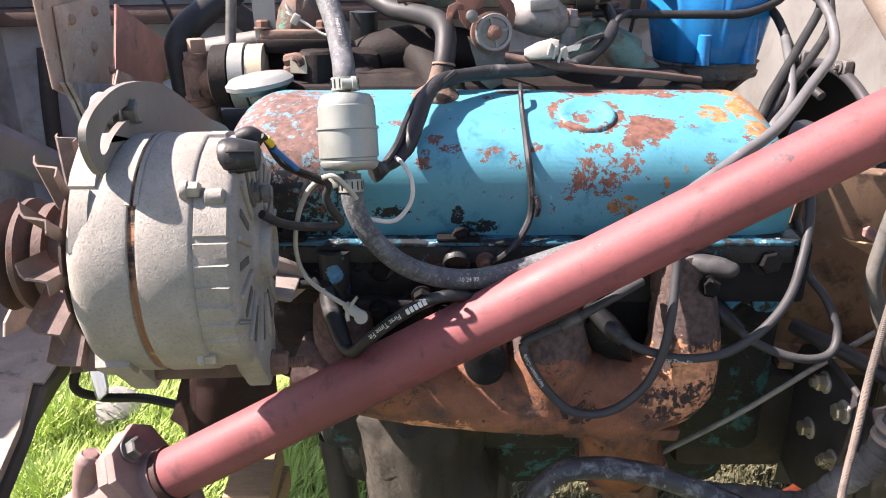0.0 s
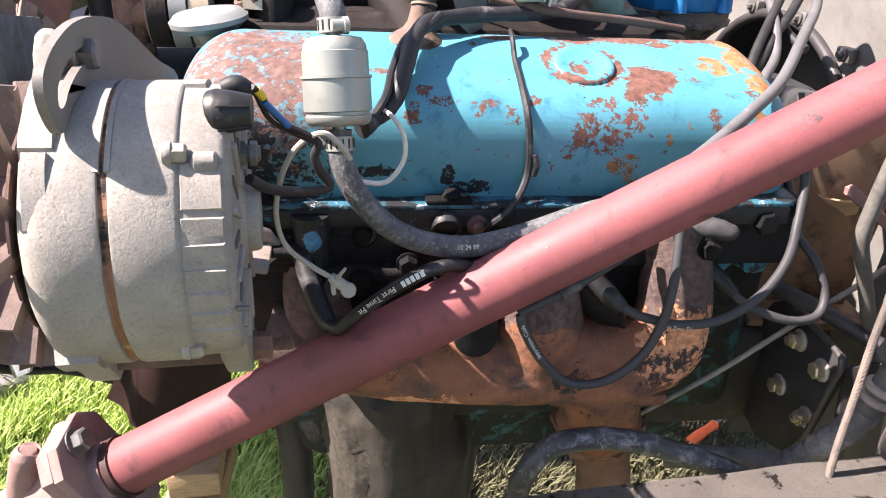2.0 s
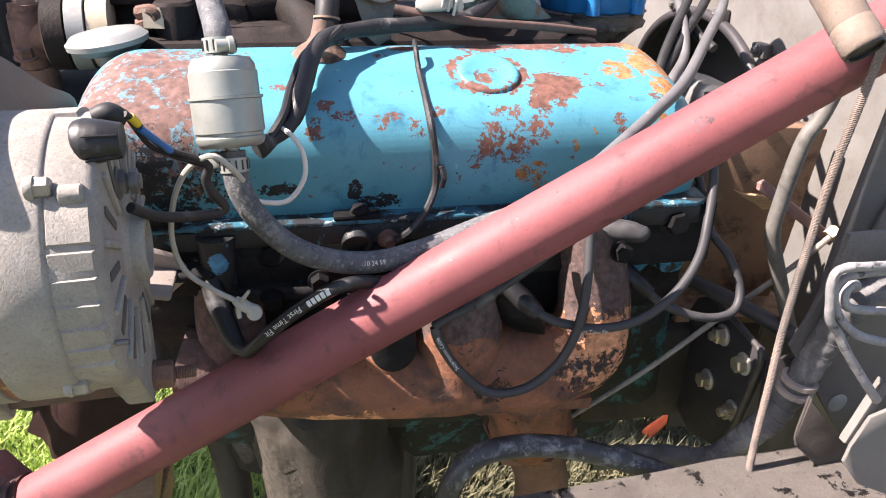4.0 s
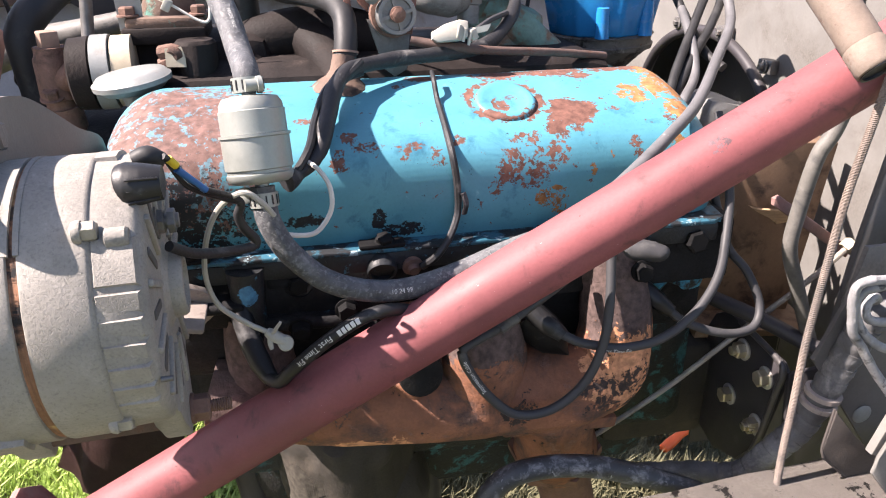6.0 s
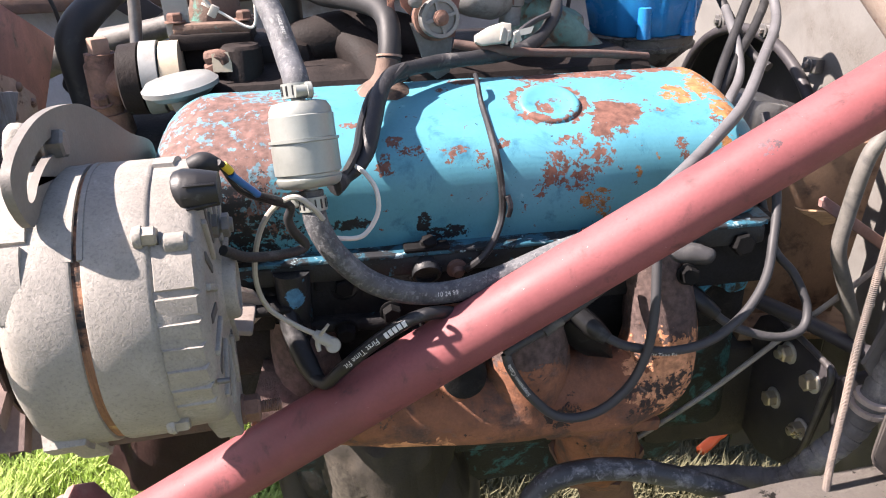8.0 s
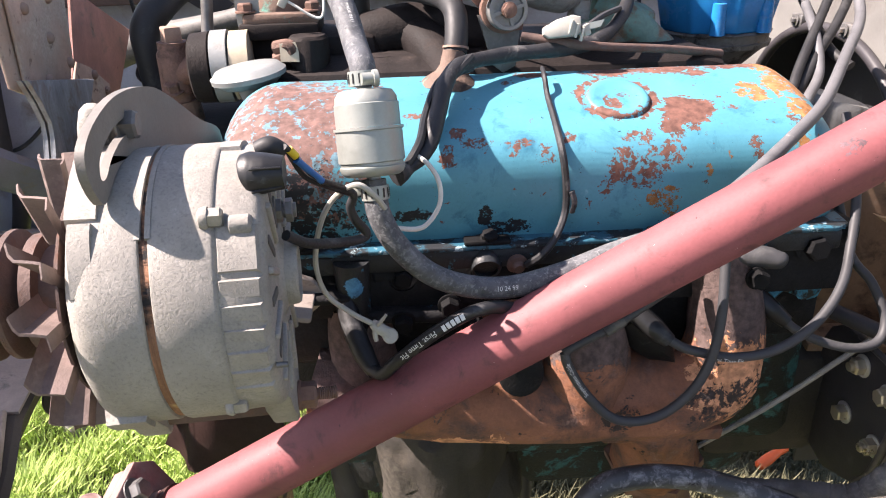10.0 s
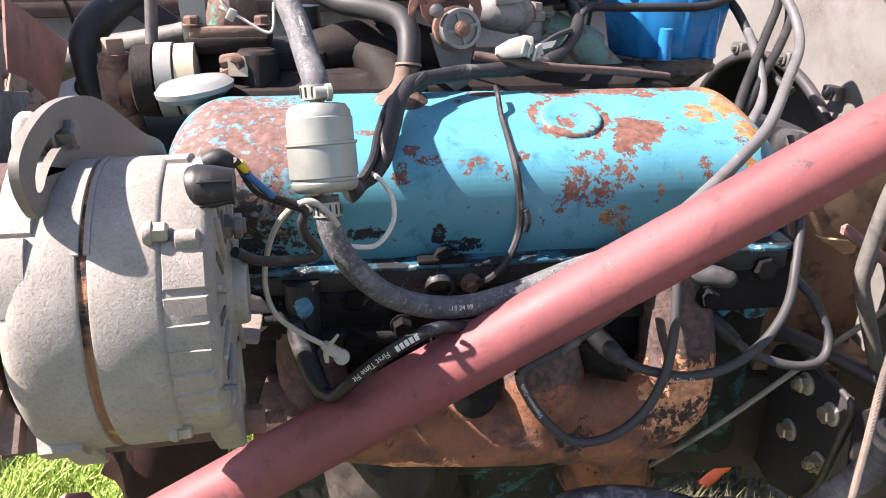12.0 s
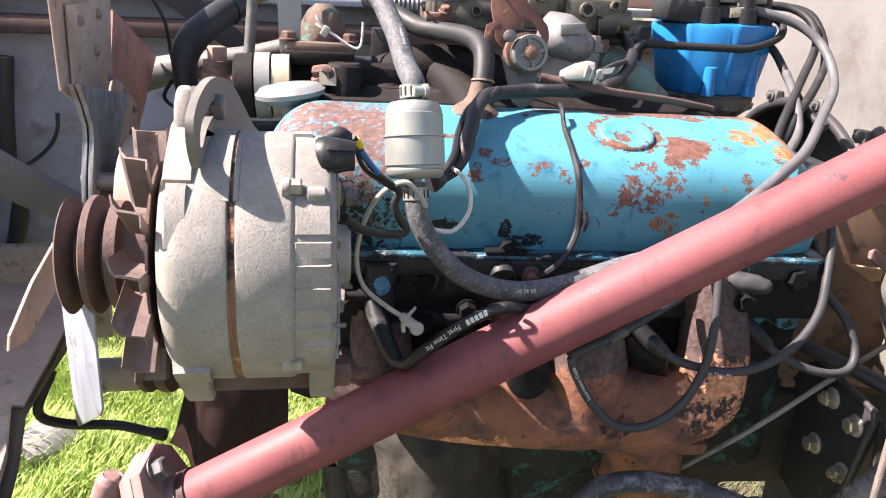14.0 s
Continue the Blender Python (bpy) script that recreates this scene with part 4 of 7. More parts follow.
for x, y, z, ax in ((-0.086, 0.545, 0.929, (0, -1, -0.3)), (-0.051, 0.566, 0.955, (0, -1, 0)), (-0.052, 0.553, 0.925, (0, -1, -0.3)), (-0.017, 0.556, 0.934, (0, -1, 0)),
                    (0.0, 0.556, 0.918, (0, -1, -0.2)), (0.075, 0.556, 0.945, (0, -1, 0)), (-0.16, 0.552, 0.958, (0, -1, 0.2)), (0.105, 0.556, 0.928, (0, -1, 0)), (0.213, 0.545, 0.948, (0, -1, 0.1))):
    part("head_bolt", hexagon(bmesh.new(), (x, y, z), ax, 0.013, 0.009, 0.009, random.uniform(0, 1)), bolt_black, engine)

# exhaust manifold
bm = bmesh.new()
sweep(bm, [(-0.125, 0.575, 0.862), (-0.06, 0.568, 0.848), (0.03, 0.566, 0.838), (0.11, 0.564, 0.838), (0.165, 0.562, 0.838), (0.195, 0.561, 0.850)],
      [0.030, 0.034, 0.036, 0.038, 0.038, 0.034], 18)
sweep(bm, [(0.170, 0.562, 0.838), (0.196, 0.560, 0.850), (0.2035, 0.562, 0.885), (0.200, 0.568, 0.930), (0.196, 0.580, 0.955)], [0.034, 0.034, 0.031, 0.0275, 0.030], 18)
sweep(bm, [(0.090, 0.566, 0.84), (0.090, 0.562, 0.885), (0.088, 0.575, 0.93)], [0.040, 0.036, 0.034], 16)
sweep(bm, [(0.03, 0.566, 0.84), (0.032, 0.565, 0.885), (0.03, 0.58, 0.925)], [0.030, 0.026, 0.026], 16)
sweep(bm, [(-0.08, 0.572, 0.85), (-0.085, 0.572, 0.89), (-0.085, 0.58, 0.925)], [0.030, 0.026, 0.026], 16)
sweep(bm, [(0.150, 0.566, 0.83), (0.158, 0.572, 0.80), (0.165, 0.585, 0.76), (0.172, 0.598, 0.742)], [0.036, 0.036, 0.036, 0.040], 18)
block(bm, (0.155, 0.558, 0.806), (0.10, 0.03, 0.012), (0, 2, 0), 0.003)
part("exhaust_manifold", lumpy(bm, 0.0015, 0.02), manifold_rust, engine, "orange-brown rusted cast exhaust manifold")
fuse(engine.children[-1], 0.0035, 4)
bm = bmesh.new()
sweep(bm, [(0.172, 0.60, 0.745), (0.185, 0.615, 0.70), (0.20, 0.625, 0.64), (0.21, 0.64, 0.50)], [0.031, 0.028, 0.0275, 0.0275], 18)
lathe(bm, [(0, 0.044), (0.010, 0.044)], (0.171, 0.599, 0.742), (0.12, 0.14, -0.5), 6)
part("exhaust_pipe", lumpy(bm, 0.001, 0.03), rust_cast, engine, "rusty exhaust down pipe")
bm = bmesh.new()
rows = []
for i in range(9):
    f = i / 8
    mid = Vector((0.120 + 0.036 * f, 0.541 - 0.004 * math.sin(math.pi * f), 0.918 - 0.038 * f))
    half = 0.0095 + 0.0065 * math.sin(math.pi * min(1.0, 0.25 + f * 0.72)) - 0.007 * max(0.0, f - 0.8) / 0.2
    rows.append([bm.verts.new(mid + Vector((0.72, 0, 0.69)) * (half * u) + Vector((0, 0.010 * u * u, 0))) for u in (-1, -0.85, -0.5, 0, 0.5, 0.85, 1)])
for p, q in zip(rows, rows[1:]):
    for k in range(6):
        bm.faces.new((p[k], p[k + 1], q[k + 1], q[k]))
bmesh.ops.solidify(bm, geom=bm.faces[:], thickness=0.0022)
part("heat_shield", bm, black_plastic, engine, "black cupped heat shield tab")
bm = lathe(bmesh.new(), [(-0.012, 0.0190), (0.0, 0.0185), (0.004, 0.0170), (0.006, 0.012), (0.0065, 0.004)], (0.035, 0.537, 0.882), (0.1, -1, 0.1), 24)
part("plug_shield", lumpy(bm, 0.002, 0.02), grease, engine, "dark rusty plug shield")

# intake side, seen over the cover
bm = block(bmesh.new(), (0.04, 0.83, 1.035), (0.44, 0.24, 0.10), (0, 0, 0), 0.03)
block(bm, (-0.12, 0.815, 1.075), (0.12, 0.10, 0.06), (0, 0, 0), 0.015)
sweep(bm, [(-0.105, 0.80, 1.075), (-0.072, 0.80, 1.093), (-0.030, 0.80, 1.100), (0.015, 0.80, 1.096), (0.06, 0.80, 1.085)], [0.020, 0.024, 0.026, 0.026, 0.022], 16)
sweep(bm, [(-0.028, 0.80, 1.098), (-0.014, 0.765, 1.088), (0.002, 0.730, 1.070), (0.008, 0.70, 1.050)], [0.022, 0.021, 0.021, 0.022], 14)
sweep(bm, [(-0.088, 0.80, 1.080), (-0.082, 0.765, 1.072), (-0.078, 0.725, 1.055)], [0.020, 0.019, 0.020], 14)
block(bm, (-0.045, 0.745, 1.045), (0.12, 0.06, 0.03), (0, 0, 0), 0.010)
part("intake_manifold", lumpy(bm, 0.0015, 0.04), brown_cast, engine, "dark brown cast intake manifold")
fuse(engine.children[-1], 0.005, 4)
bm = block(bmesh.new(), (0.215, 0.82, 1.025), (0.16, 0.18, 0.07), (0, 0, 0), 0.02)
sweep(bm, [(0.12, 0.76, 1.065), (0.19, 0.765, 1.058), (0.26, 0.77, 1.04)], [0.02, 0.024, 0.018], 12)
block(bm, (0.168, 0.83, 1.085), (0.065, 0.10, 0.075), (0, 14, 0), 0.014)
sweep(bm, [(0.15, 0.80, 1.12), (0.18, 0.79, 1.10), (0.215, 0.785, 1.075)], [0.016, 0.018, 0.012], 12)
part("intake_rear", lumpy(bm, 0.002, 0.03), teal_cast, engine, "faded teal rear of the intake casting")
boss("oil_filler", (-0.082, 0.81, 1.075), (0, 0, 1), [(0, 0.022), (0.03, 0.020), (0.032, 0.0145), (0.062, 0.0145)], black_plastic, "black oil filler tube")
bm = lathe(bmesh.new(), [(-0.045, 0.0185), (0.0, 0.0178), (0.003, 0.015), (0.0035, 0.005)], (-0.122, 0.742, 1.104), (0, 0, 1), 26)
part("boss", lumpy(bm, 0.0008, 0.01), brown_cast, engine, "round casting boss with a machined top")

# thermostat housing and front fittings
bm = block(bmesh.new(), (-0.148, 0.790, 1.108), (0.070, 0.07, 0.014), (0, 0, 0), 0.003)
block(bm, (-0.148, 0.805, 1.085), (0.066, 0.07, 0.04), (0, 0, 0), 0.006)
part("thermostat_base", lumpy(bm, 0.001, 0.02), brown_cast, engine, "dark brown thermostat base")
bm = lathe(bmesh.new(), [(0, 0.0245), (0.010, 0.0240), (0.026, 0.0215), (0.037, 0.016), (0.044, 0.008)], (-0.146, 0.795, 1.114), (0.05, 0, 1), 28)
block(bm, (-0.146, 0.788, 1.1185), (0.066, 0.06, 0.010), (0, 0, 0), 0.003)
part("thermostat_housing", lumpy(bm, 0.001, 0.02), rust_green, engine, "rusty brown thermostat housing with green stains")
for x in (-0.177, -0.118):
    part("housing_bolt", hexagon(bmesh.new(), (x, 0.766, 1.1245), (0, 0, 1), 0.012, 0.008, 0.009, 0.5), rust_cast, engine)
bm = ring_slab(bmesh.new(), [(0.0125 * math.cos(a), max(-0.036, 0.0125 * math.sin(a)) - (0.045 if math.sin(a) < -0.5 else 0)) for a in [2 * math.pi * i / 24 for i in range(24)]],
               [(0.004 * math.cos(a), 0.004 * math.sin(a)) for a in [2 * math.pi * i / 24 for i in range(24)]], (-0.1765, 0.772, 1.166), (1, 0, 0), (0, 0.05, 1), 0.003)
part("strap", bm, pale_metal, engine, "pale rust-stained bracket strap with a round eye")
bm = lathe(bmesh.new(), [(-0.05, 0.012), (-0.035, 0.0125), (-0.034, 0.0155), (0.0, 0.0155), (0.003, 0.0135), (0.010, 0.0135)], (-0.2445, 0.765, 1.092), (0, 0, 1), 22)
sweep(bm, [(-0.244, 0.765, 1.075), (-0.225, 0.76, 1.078), (-0.205, 0.755, 1.082)], 0.014, 14)
sweep(bm, [(-0.244, 0.765, 1.05), (-0.24, 0.77, 1.0), (-0.235, 0.78, 0.95)], 0.016, 12)
part("water_neck", lumpy(bm, 0.0008, 0.02), rust_cast, engine, "rusty brown water fitting with square-headed plug")
bm = block(bmesh.new(), (-0.2445, 0.765, 1.108), (0.015, 0.015, 0.014), (0, 0, 30), 0.0015)
part("square_plug", bm, rust_steel, engine)
part("bolt", hexagon(bmesh.new(), (-0.247, 0.752, 1.060), (0, -0.3, 1), 0.013, 0.009, 0.010, 0.4), rust_cast, engine)
bm = lathe(bmesh.new(), [(-0.030, 0.026), (-0.028, 0.030), (-0.012, 0.031), (-0.011, 0.027)], (-0.196, 0.752, 1.081), (1, 0.05, 0.03), 28)
part("sleeve", bm, brown_cast, engine)
bm = lathe(bmesh.new(), [(-0.0105, 0.0265), (-0.010, 0.0315), (0.004, 0.0315), (0.0045, 0.027)], (-0.196, 0.752, 1.081), (1, 0.05, 0.03), 28)
part("band", bm, pale_metal, engine, "pale metal band")
bm = lathe(bmesh.new(), [(0.005, 0.027), (0.006, 0.030), (0.022, 0.030), (0.0225, 0.02)], (-0.196, 0.752, 1.081), (1, 0.05, 0.03), 28)
part("band", bm, beige_tape, engine, "beige plastic band")
bm = lathe(bmesh.new(), [(-0.024, 0.010), (-0.013, 0.012), (-0.011, 0.0235), (-0.0065, 0.0285), (-0.0055, 0.0312), (-0.0015, 0.0316), (-0.0008, 0.0304), (0.0030, 0.0268), (0.0042, 0.020), (0.0046, 0.004)], (-0.170, 0.702, 1.0855), (-0.13, -0.03, 1), 34)
part("vacuum_dome", bm, pale_metal, engine, "pale zinc vacuum diaphragm dome")
bm = sweep(bmesh.new(), [(-0.150, 0.735, 1.098), (-0.138, 0.73, 1.100), (-0.136, 0.73, 1.095), (-0.15, 0.735, 1.088)], 0.006, 8)
part("hook", bm, rust_cast, engine)
part("paper_tag", slab(bmesh.new(), [(-0.008, -0.007), (0.008, -0.006), (0.008, 0.011), (-0.008, 0.008)], (-0.137, 0.725, 1.094), (1, 0, -0.1), (0, 0.2, 1), 0.0006), beige_tape, engine, "small yellowed paper tag")

# timing cover and accessories behind the alternator
bm = lathe(bmesh.new(), [(-0.06, 0.09), (-0.05, 0.105), (0.03, 0.11), (0.06, 0.10)], (-0.19, 0.80, 0.93), (1, 0, 0), 30)
block(bm, (-0.13, 0.76, 0.90), (0.10, 0.24, 0.22), (0, 0, 0), 0.03)
lathe(bm, [(-0.045, 0.035), (-0.04, 0.045), (0.03, 0.05)], (-0.105, 0.62, 0.905), (1, 0, 0), 24)
# Black material on this brown casting stands for the alternator's shadow.
part("timing_cover", lumpy(bm, 0.003, 0.04), grease, engine, "dark brown timing cover and water pump casting")
# Bracket shaped to its lit part; the brightness is in the pale grey.
bm = slab(bmesh.new(), [(-0.06, -0.02), (0.015, -0.028), (0.034, -0.010), (0.024, 0.008), (0.0, 0.018), (-0.06, 0.045)], (-0.14, 0.556, 0.955), (1, 0, 0), (0, -0.25, 1), 0.006, 0.0015)
block(bm, (-0.140, 0.536, 0.9535), (0.050, 0.036, 0.005), (4, 10, 0), 0.002)
part("alternator_bracket", bm, taupe, engine, "lit part of the alternator mounting bracket, in pale grey")

# crank pulley
bm = lathe(bmesh.new(), [(-0.045, 0.030), (-0.045, 0.088), (-0.043, 0.0900), (-0.038, 0.0895), (-0.032, 0.072), (-0.026, 0.0895), (-0.021, 0.090), (-0.016, 0.0895), (-0.010, 0.072), (-0.004, 0.086), (0.0, 0.086), (0.004, 0.06), (0.02, 0.04)],
           (-0.283, 0.775, 0.835), (1, 0, 0), 48)
part("crank_pulley", bm, dark_rust, engine, "dark brown grooved crank pulley")
FOLD = [(-0.172, 0.660), (-0.185, 0.650), (-0.225, 0.641), (-0.244, 0.640), (-0.251, 0.644), (-0.256, 0.656), (-0.264, 0.666), (-0.277, 0.672)]
bm = bmesh.new()
rows = []
for x, y in FOLD:
    wing = max(0.0, (-0.248 - x) / 0.03)
    top, foot = 0.832 - 0.055 * wing, 0.722 + 0.012 * wing
    rows.append([bm.verts.new((x - (0.010 if x < -0.2 else 0.0) * (1 - f) - 0.012 * max(0, 0.25 - f), y + 0.02 * f * f, foot + (top - foot) * f)) for f in (0, 0.12, 0.3, 0.6, 1.0)])
for p, q in zip(rows, rows[1:]):
    for k in range(4):
        bm.faces.new((p[k], p[k + 1], q[k + 1], q[k]))
bmesh.ops.solidify(bm, geom=bm.faces[:], thickness=0.0035)
part("folded_bracket", lumpy(bm, 0.0008, 0.02), dark_red_brown, engine, "dark red-brown folded steel bracket below the alternator")
bm = lathe(bmesh.new(), [(-0.03, 0.03), (-0.029, 0.066), (-0.024, 0.070), (0.03, 0.082), (0.034, 0.078), (0.036, 0.03)], (-0.315, 0.800, 0.950), (1, 0, 0), 44)
part("water_pump_pulley", bm, pump_brown, engine, "dusty taupe water pump pulley")

# ---- the fan ----
fan = thing("engine_fan", (-0.375, 0.79, 0.95), "rusty riveted sheet-steel engine fan behind the pulley", "fan")
HUB = Vector((-0.375, 0.800, 0.945))


def fan_plate(name, outline, x, material, rivets=(), thick=0.0028, twist=0.0, parent=None, label=""):
    """A flat fan sheet given as (y, z) corners about the plane x, slightly twisted, with rivet heads on it."""
    u = Vector((twist, 1, 0))
    bm = slab(bmesh.new(), [(y - HUB.y, z - HUB.z) for y, z in outline], (x, HUB.y, HUB.z), u, (0, 0, 1), thick, 0.0008)
    bmesh.ops.triangulate(bm, faces=[f for f in bm.faces if len(f.verts) > 4])
    ob = part(name, bm, material, parent or fan, label)
    n = u.cross(Vector((0, 0, 1))).normalized()
    for y, z in rivets:
        at = Vector((x, HUB.y, HUB.z)) + u.normalized() * (y - HUB.y) + Vector((0, 0, z - HUB.z)) + n * thick / 2
        part("rivet", lathe(bmesh.new(), [(-0.001, 0.0058), (0.0015, 0.0056), (0.0035, 0.0042), (0.0045, 0.0015)], at, n, 12), rust_steel, ob)
    return ob


fan_plate("blade", [(0.742, 1.26), (0.930, 1.26), (0.916, 1.147), (0.886, 1.050), (0.803, 1.046), (0.752, 1.068)], -0.388, fan_rust)
fan_plate("spider", [(0.775, 1.145), (0.905, 1.150), (0.890, 1.075), (0.862, 1.040), (0.800, 1.045), (0.772, 1.06)], -0.3835, fan_rust,
          ((0.803, 1.130), (0.858, 1.134), (0.843, 1.098), (0.878, 1.068), (0.820, 1.062)), 0.003)
for x, far_y in ((-0.3790, 0.862), (-0.3725, 0.858)):
    fan_plate("spring_arm", [(far_y + 0.045, 1.045), (far_y, 1.005), (far_y - 0.012, 0.985), (far_y - 0.014, 0.93), (0.80, 0.90), (0.758, 0.93), (0.756, 0.955), (0.763, 0.985), (0.777, 1.015), (0.779, 1.03), (0.768, 1.052), (0.752, 1.075)], x, bluish_steel, (), 0.0045, label="bare bluish spring-steel arm")
fan_plate("blade", [(0.946, 1.135), (0.975, 1.125), (1.121, 1.066), (1.012, 0.983), (0.903, 0.972), (0.885, 1.030), (0.916, 1.062)], -0.394, red_rust_steel, ())
fan_plate("spider", [(0.916, 1.062), (0.950, 1.050), (1.000, 1.020), (0.995, 0.985), (0.905, 0.965), (0.84, 0.93), (0.84, 0.98), (0.885, 1.030)], -0.391, fan_rust,
          ((0.955, 1.040), (0.985, 1.015), (0.925, 1.015), (0.965, 0.990), (0.900, 1.035)))
fan_plate("blade", [(0.738, 0.935), (0.708, 0.933), (0.650, 0.914), (0.597, 0.888), (0.592, 0.876), (0.625, 0.869), (0.696, 0.888), (0.76, 0.905)], -0.392, fan_rust, (), 0.003)
fan_plate("blade", [(0.757, 0.870), (0.757, 0.705), (0.747, 0.700), (0.660, 0.757), (0.650, 0.770), (0.650, 0.905)], -0.4385, silver_strip, (), twist=-0.70, label="bare scuffed metal blade")
fan_plate("spider", [(0.757, 0.885), (0.757, 0.785), (0.748, 0.778), (0.715, 0.800), (0.712, 0.90)], -0.4350, silver_strip, ((0.748, 0.84), (0.745, 0.80), (0.728, 0.81)), 0.003, -0.70)
fan_plate("blade", [(0.86, 0.93), (1.00, 0.88), (1.06, 0.80), (0.98, 0.76), (0.90, 0.82), (0.84, 0.88)], -0.394, dark_rust)
bm = lathe(bmesh.new(), [(-0.014, 0.015), (-0.012, 0.024), (-0.006, 0.026), (0.002, 0.026), (0.045, 0.026)], HUB, (1, 0, 0), 32)
part("hub", bm, dark_rust, fan, "dark rusty fan hub and spacer")
for i in range(4):
    a = math.pi / 5 + math.pi / 2 * i
    at = HUB + Vector((0.0, 0.036 * math.cos(a), 0.036 * math.sin(a)))
    part("hub_bolt", lathe(bmesh.new(), [(-0.01, 0.0095), (0.022, 0.0095), (0.024, 0.007)], at, (1, 0, 0), 14), dull_steel, fan)

# ---- the alternator ----
alt = thing("alternator", (-0.165, 0.459, 0.93), "dirty grey cast-aluminium alternator with a rusty seam", "alternator")
AC = Vector((0.0, 0.459, 1.0147))


def around(angle, radius, x):
    """A place on the alternator: angle in degrees from the side that faces the road, upwards."""
    a = radians(angle)
    return Vector((x, AC.y - radius * math.cos(a), AC.z + radius * math.sin(a)))


def arc_pad(bm, a0, a1, x0, x1, r0, r1, soft=0.0010, steps=4, taper=0.0):
    """A raised pad on a round housing: from angle a0 to a1 and from x0 to x1, its edges sloped by soft, lower by taper at a0."""
    rows = []
    for i in range(steps + 1):
        a = a0 + (a1 - a0) * i / steps
        s = math.degrees(soft / r1)
        t = a0 + s + (a1 - a0 - 2 * s) * i / steps
        rows.append([bm.verts.new(around(a, r0, x0)), bm.verts.new(around(t, r1 - taper * (1 - i / steps), x0 + soft)), bm.verts.new(around(t, r1 - taper * (1 - i / steps), x1 - soft)), bm.verts.new(around(a, r0, x1))])
    for p, q in zip(rows, rows[1:]):
        for k in range(4):
            bm.faces.new((p[k], p[(k + 1) % 4], q[(k + 1) % 4], q[k]))
    bm.faces.new(rows[0])
    bm.faces.new(rows[-1][::-1])
    return bm


bm = lathe(bmesh.new(), [(-0.2150, 0.040), (-0.2145, 0.0590), (-0.2125, 0.0655), (-0.2085, 0.0720), (-0.2050, 0.0748), (-0.2000, 0.0762), (-0.1940, 0.0766), (-0.1775, 0.0769), (-0.1758, 0.0764), (-0.1752, 0.0752), (-0.1752, 0.06)],
           AC, (1, 0, 0), 96)
front = part("front_housing", lumpy(bm, 0.0005, 0.02), cast_alu, alt)
for a0, a1, x0, x1, r in ((20, 50, -0.2095, -0.1945, 0.0790), (49, 80, -0.2115, -0.1925, 0.0825), (74, 112, -0.2120, -0.1915, 0.0860), (-52, -36, -0.2100, -0.1860, 0.0800)):
    part("cast_pad", lumpy(arc_pad(bmesh.new(), a0, a1, x0, x1, 0.066, r, 0.0022, 8, 0.0045 if a0 > 0 else 0.0), 0.0004, 0.012), cast_alu, front)
bm = lathe(bmesh.new(), [(-0.1760, 0.06), (-0.1760, 0.0752), (-0.1705, 0.0752), (-0.1705, 0.06)], AC, (1, 0, 0), 96)
part("stator", bm, stator_rust, alt, "rusty stator lamination showing in the seam")
part("seam_lip", arc_pad(bmesh.new(), 41, 150, -0.1780, -0.1740, 0.071, 0.0770, 0.0006, 16), cast_alu, front)
bm = lathe(bmesh.new(), [(-0.1712, 0.06), (-0.1712, 0.0752), (-0.1706, 0.0764), (-0.1690, 0.0769), (-0.1425, 0.0769), (-0.1408, 0.0763), (-0.1400, 0.0752), (-0.1225, 0.0746), (-0.1190, 0.0728), (-0.1170, 0.0690), (-0.1166, 0.0650), (-0.1166, 0.030)],
           AC, (1, 0, 0), 96)
rear = part("rear_housing", lumpy(bm, 0.0005, 0.02), cast_alu, alt)
part("seam_lip", arc_pad(bmesh.new(), 41, 150, -0.1728, -0.1690, 0.071, 0.0774, 0.0006, 16), cast_alu, rear)
part("raised_pad", lumpy(arc_pad(bmesh.new(), 26.0, 46, -0.1412, -0.1185, 0.0722, 0.0761, 0.0022, 8), 0.0004, 0.010), cast_alu, rear)
for i in range(6):
    a = 20.9 - 9.5 * i
    part("rib", lumpy(arc_pad(bmesh.new(), a - 4.7, a + 4.7, -0.1412, -0.1185, 0.0722, 0.0763 - 0.0002 * (i % 3), 0.0021, 4, 0.0014), 0.0003, 0.008), cast_alu, rear)
part("raised_pad", lumpy(arc_pad(bmesh.new(), 88, 118, -0.1432, -0.1285, 0.070, 0.0772, 0.0022, 8), 0.0004, 0.012), cast_alu, rear)
part("raised_pad", lumpy(arc_pad(bmesh.new(), 118, 170, -0.1432, -0.1250, 0.070, 0.0772, 0.0022, 8), 0.0004, 0.012), cast_alu, rear)
part("boss", lumpy(lathe(bmesh.new(), [(-0.006, 0.0040), (-0.005, 0.0052), (0.004, 0.0052), (0.0052, 0.0042), (0.0054, 0.001)], around(45, 0.0748, -0.1275), (1, 0, 0), 18), 0.0003, 0.006), cast_alu, rear)
for i in range(12):
    a = 30 * i + 12
    # Plate laid on the face; the recess's shade is its dark colour.
    bm = block(bmesh.new(), around(a, 0.050, -0.1163), (0.0012, 0.024, 0.0050), (-a, 0, 0), 0.0005, 1)
    part("vent_slot", bm, vent_dark, rear, "thin dark plate for a vent slot's shade")
    bm = block(bmesh.new(), around(a + 15, 0.050, -0.1160), (0.0036, 0.034, 0.0040), (-a - 15, 0, 0), 0.0012, 2)
    part("spoke", bm, cast_alu, rear)
bm = lathe(bmesh.new(), [(-0.1170, 0.026), (-0.1155, 0.0215), (-0.1135, 0.0190), (-0.1080, 0.0182), (-0.1066, 0.0172), (-0.1064, 0.0138), (-0.110, 0.0132)], AC, (1, 0, 0), 40)
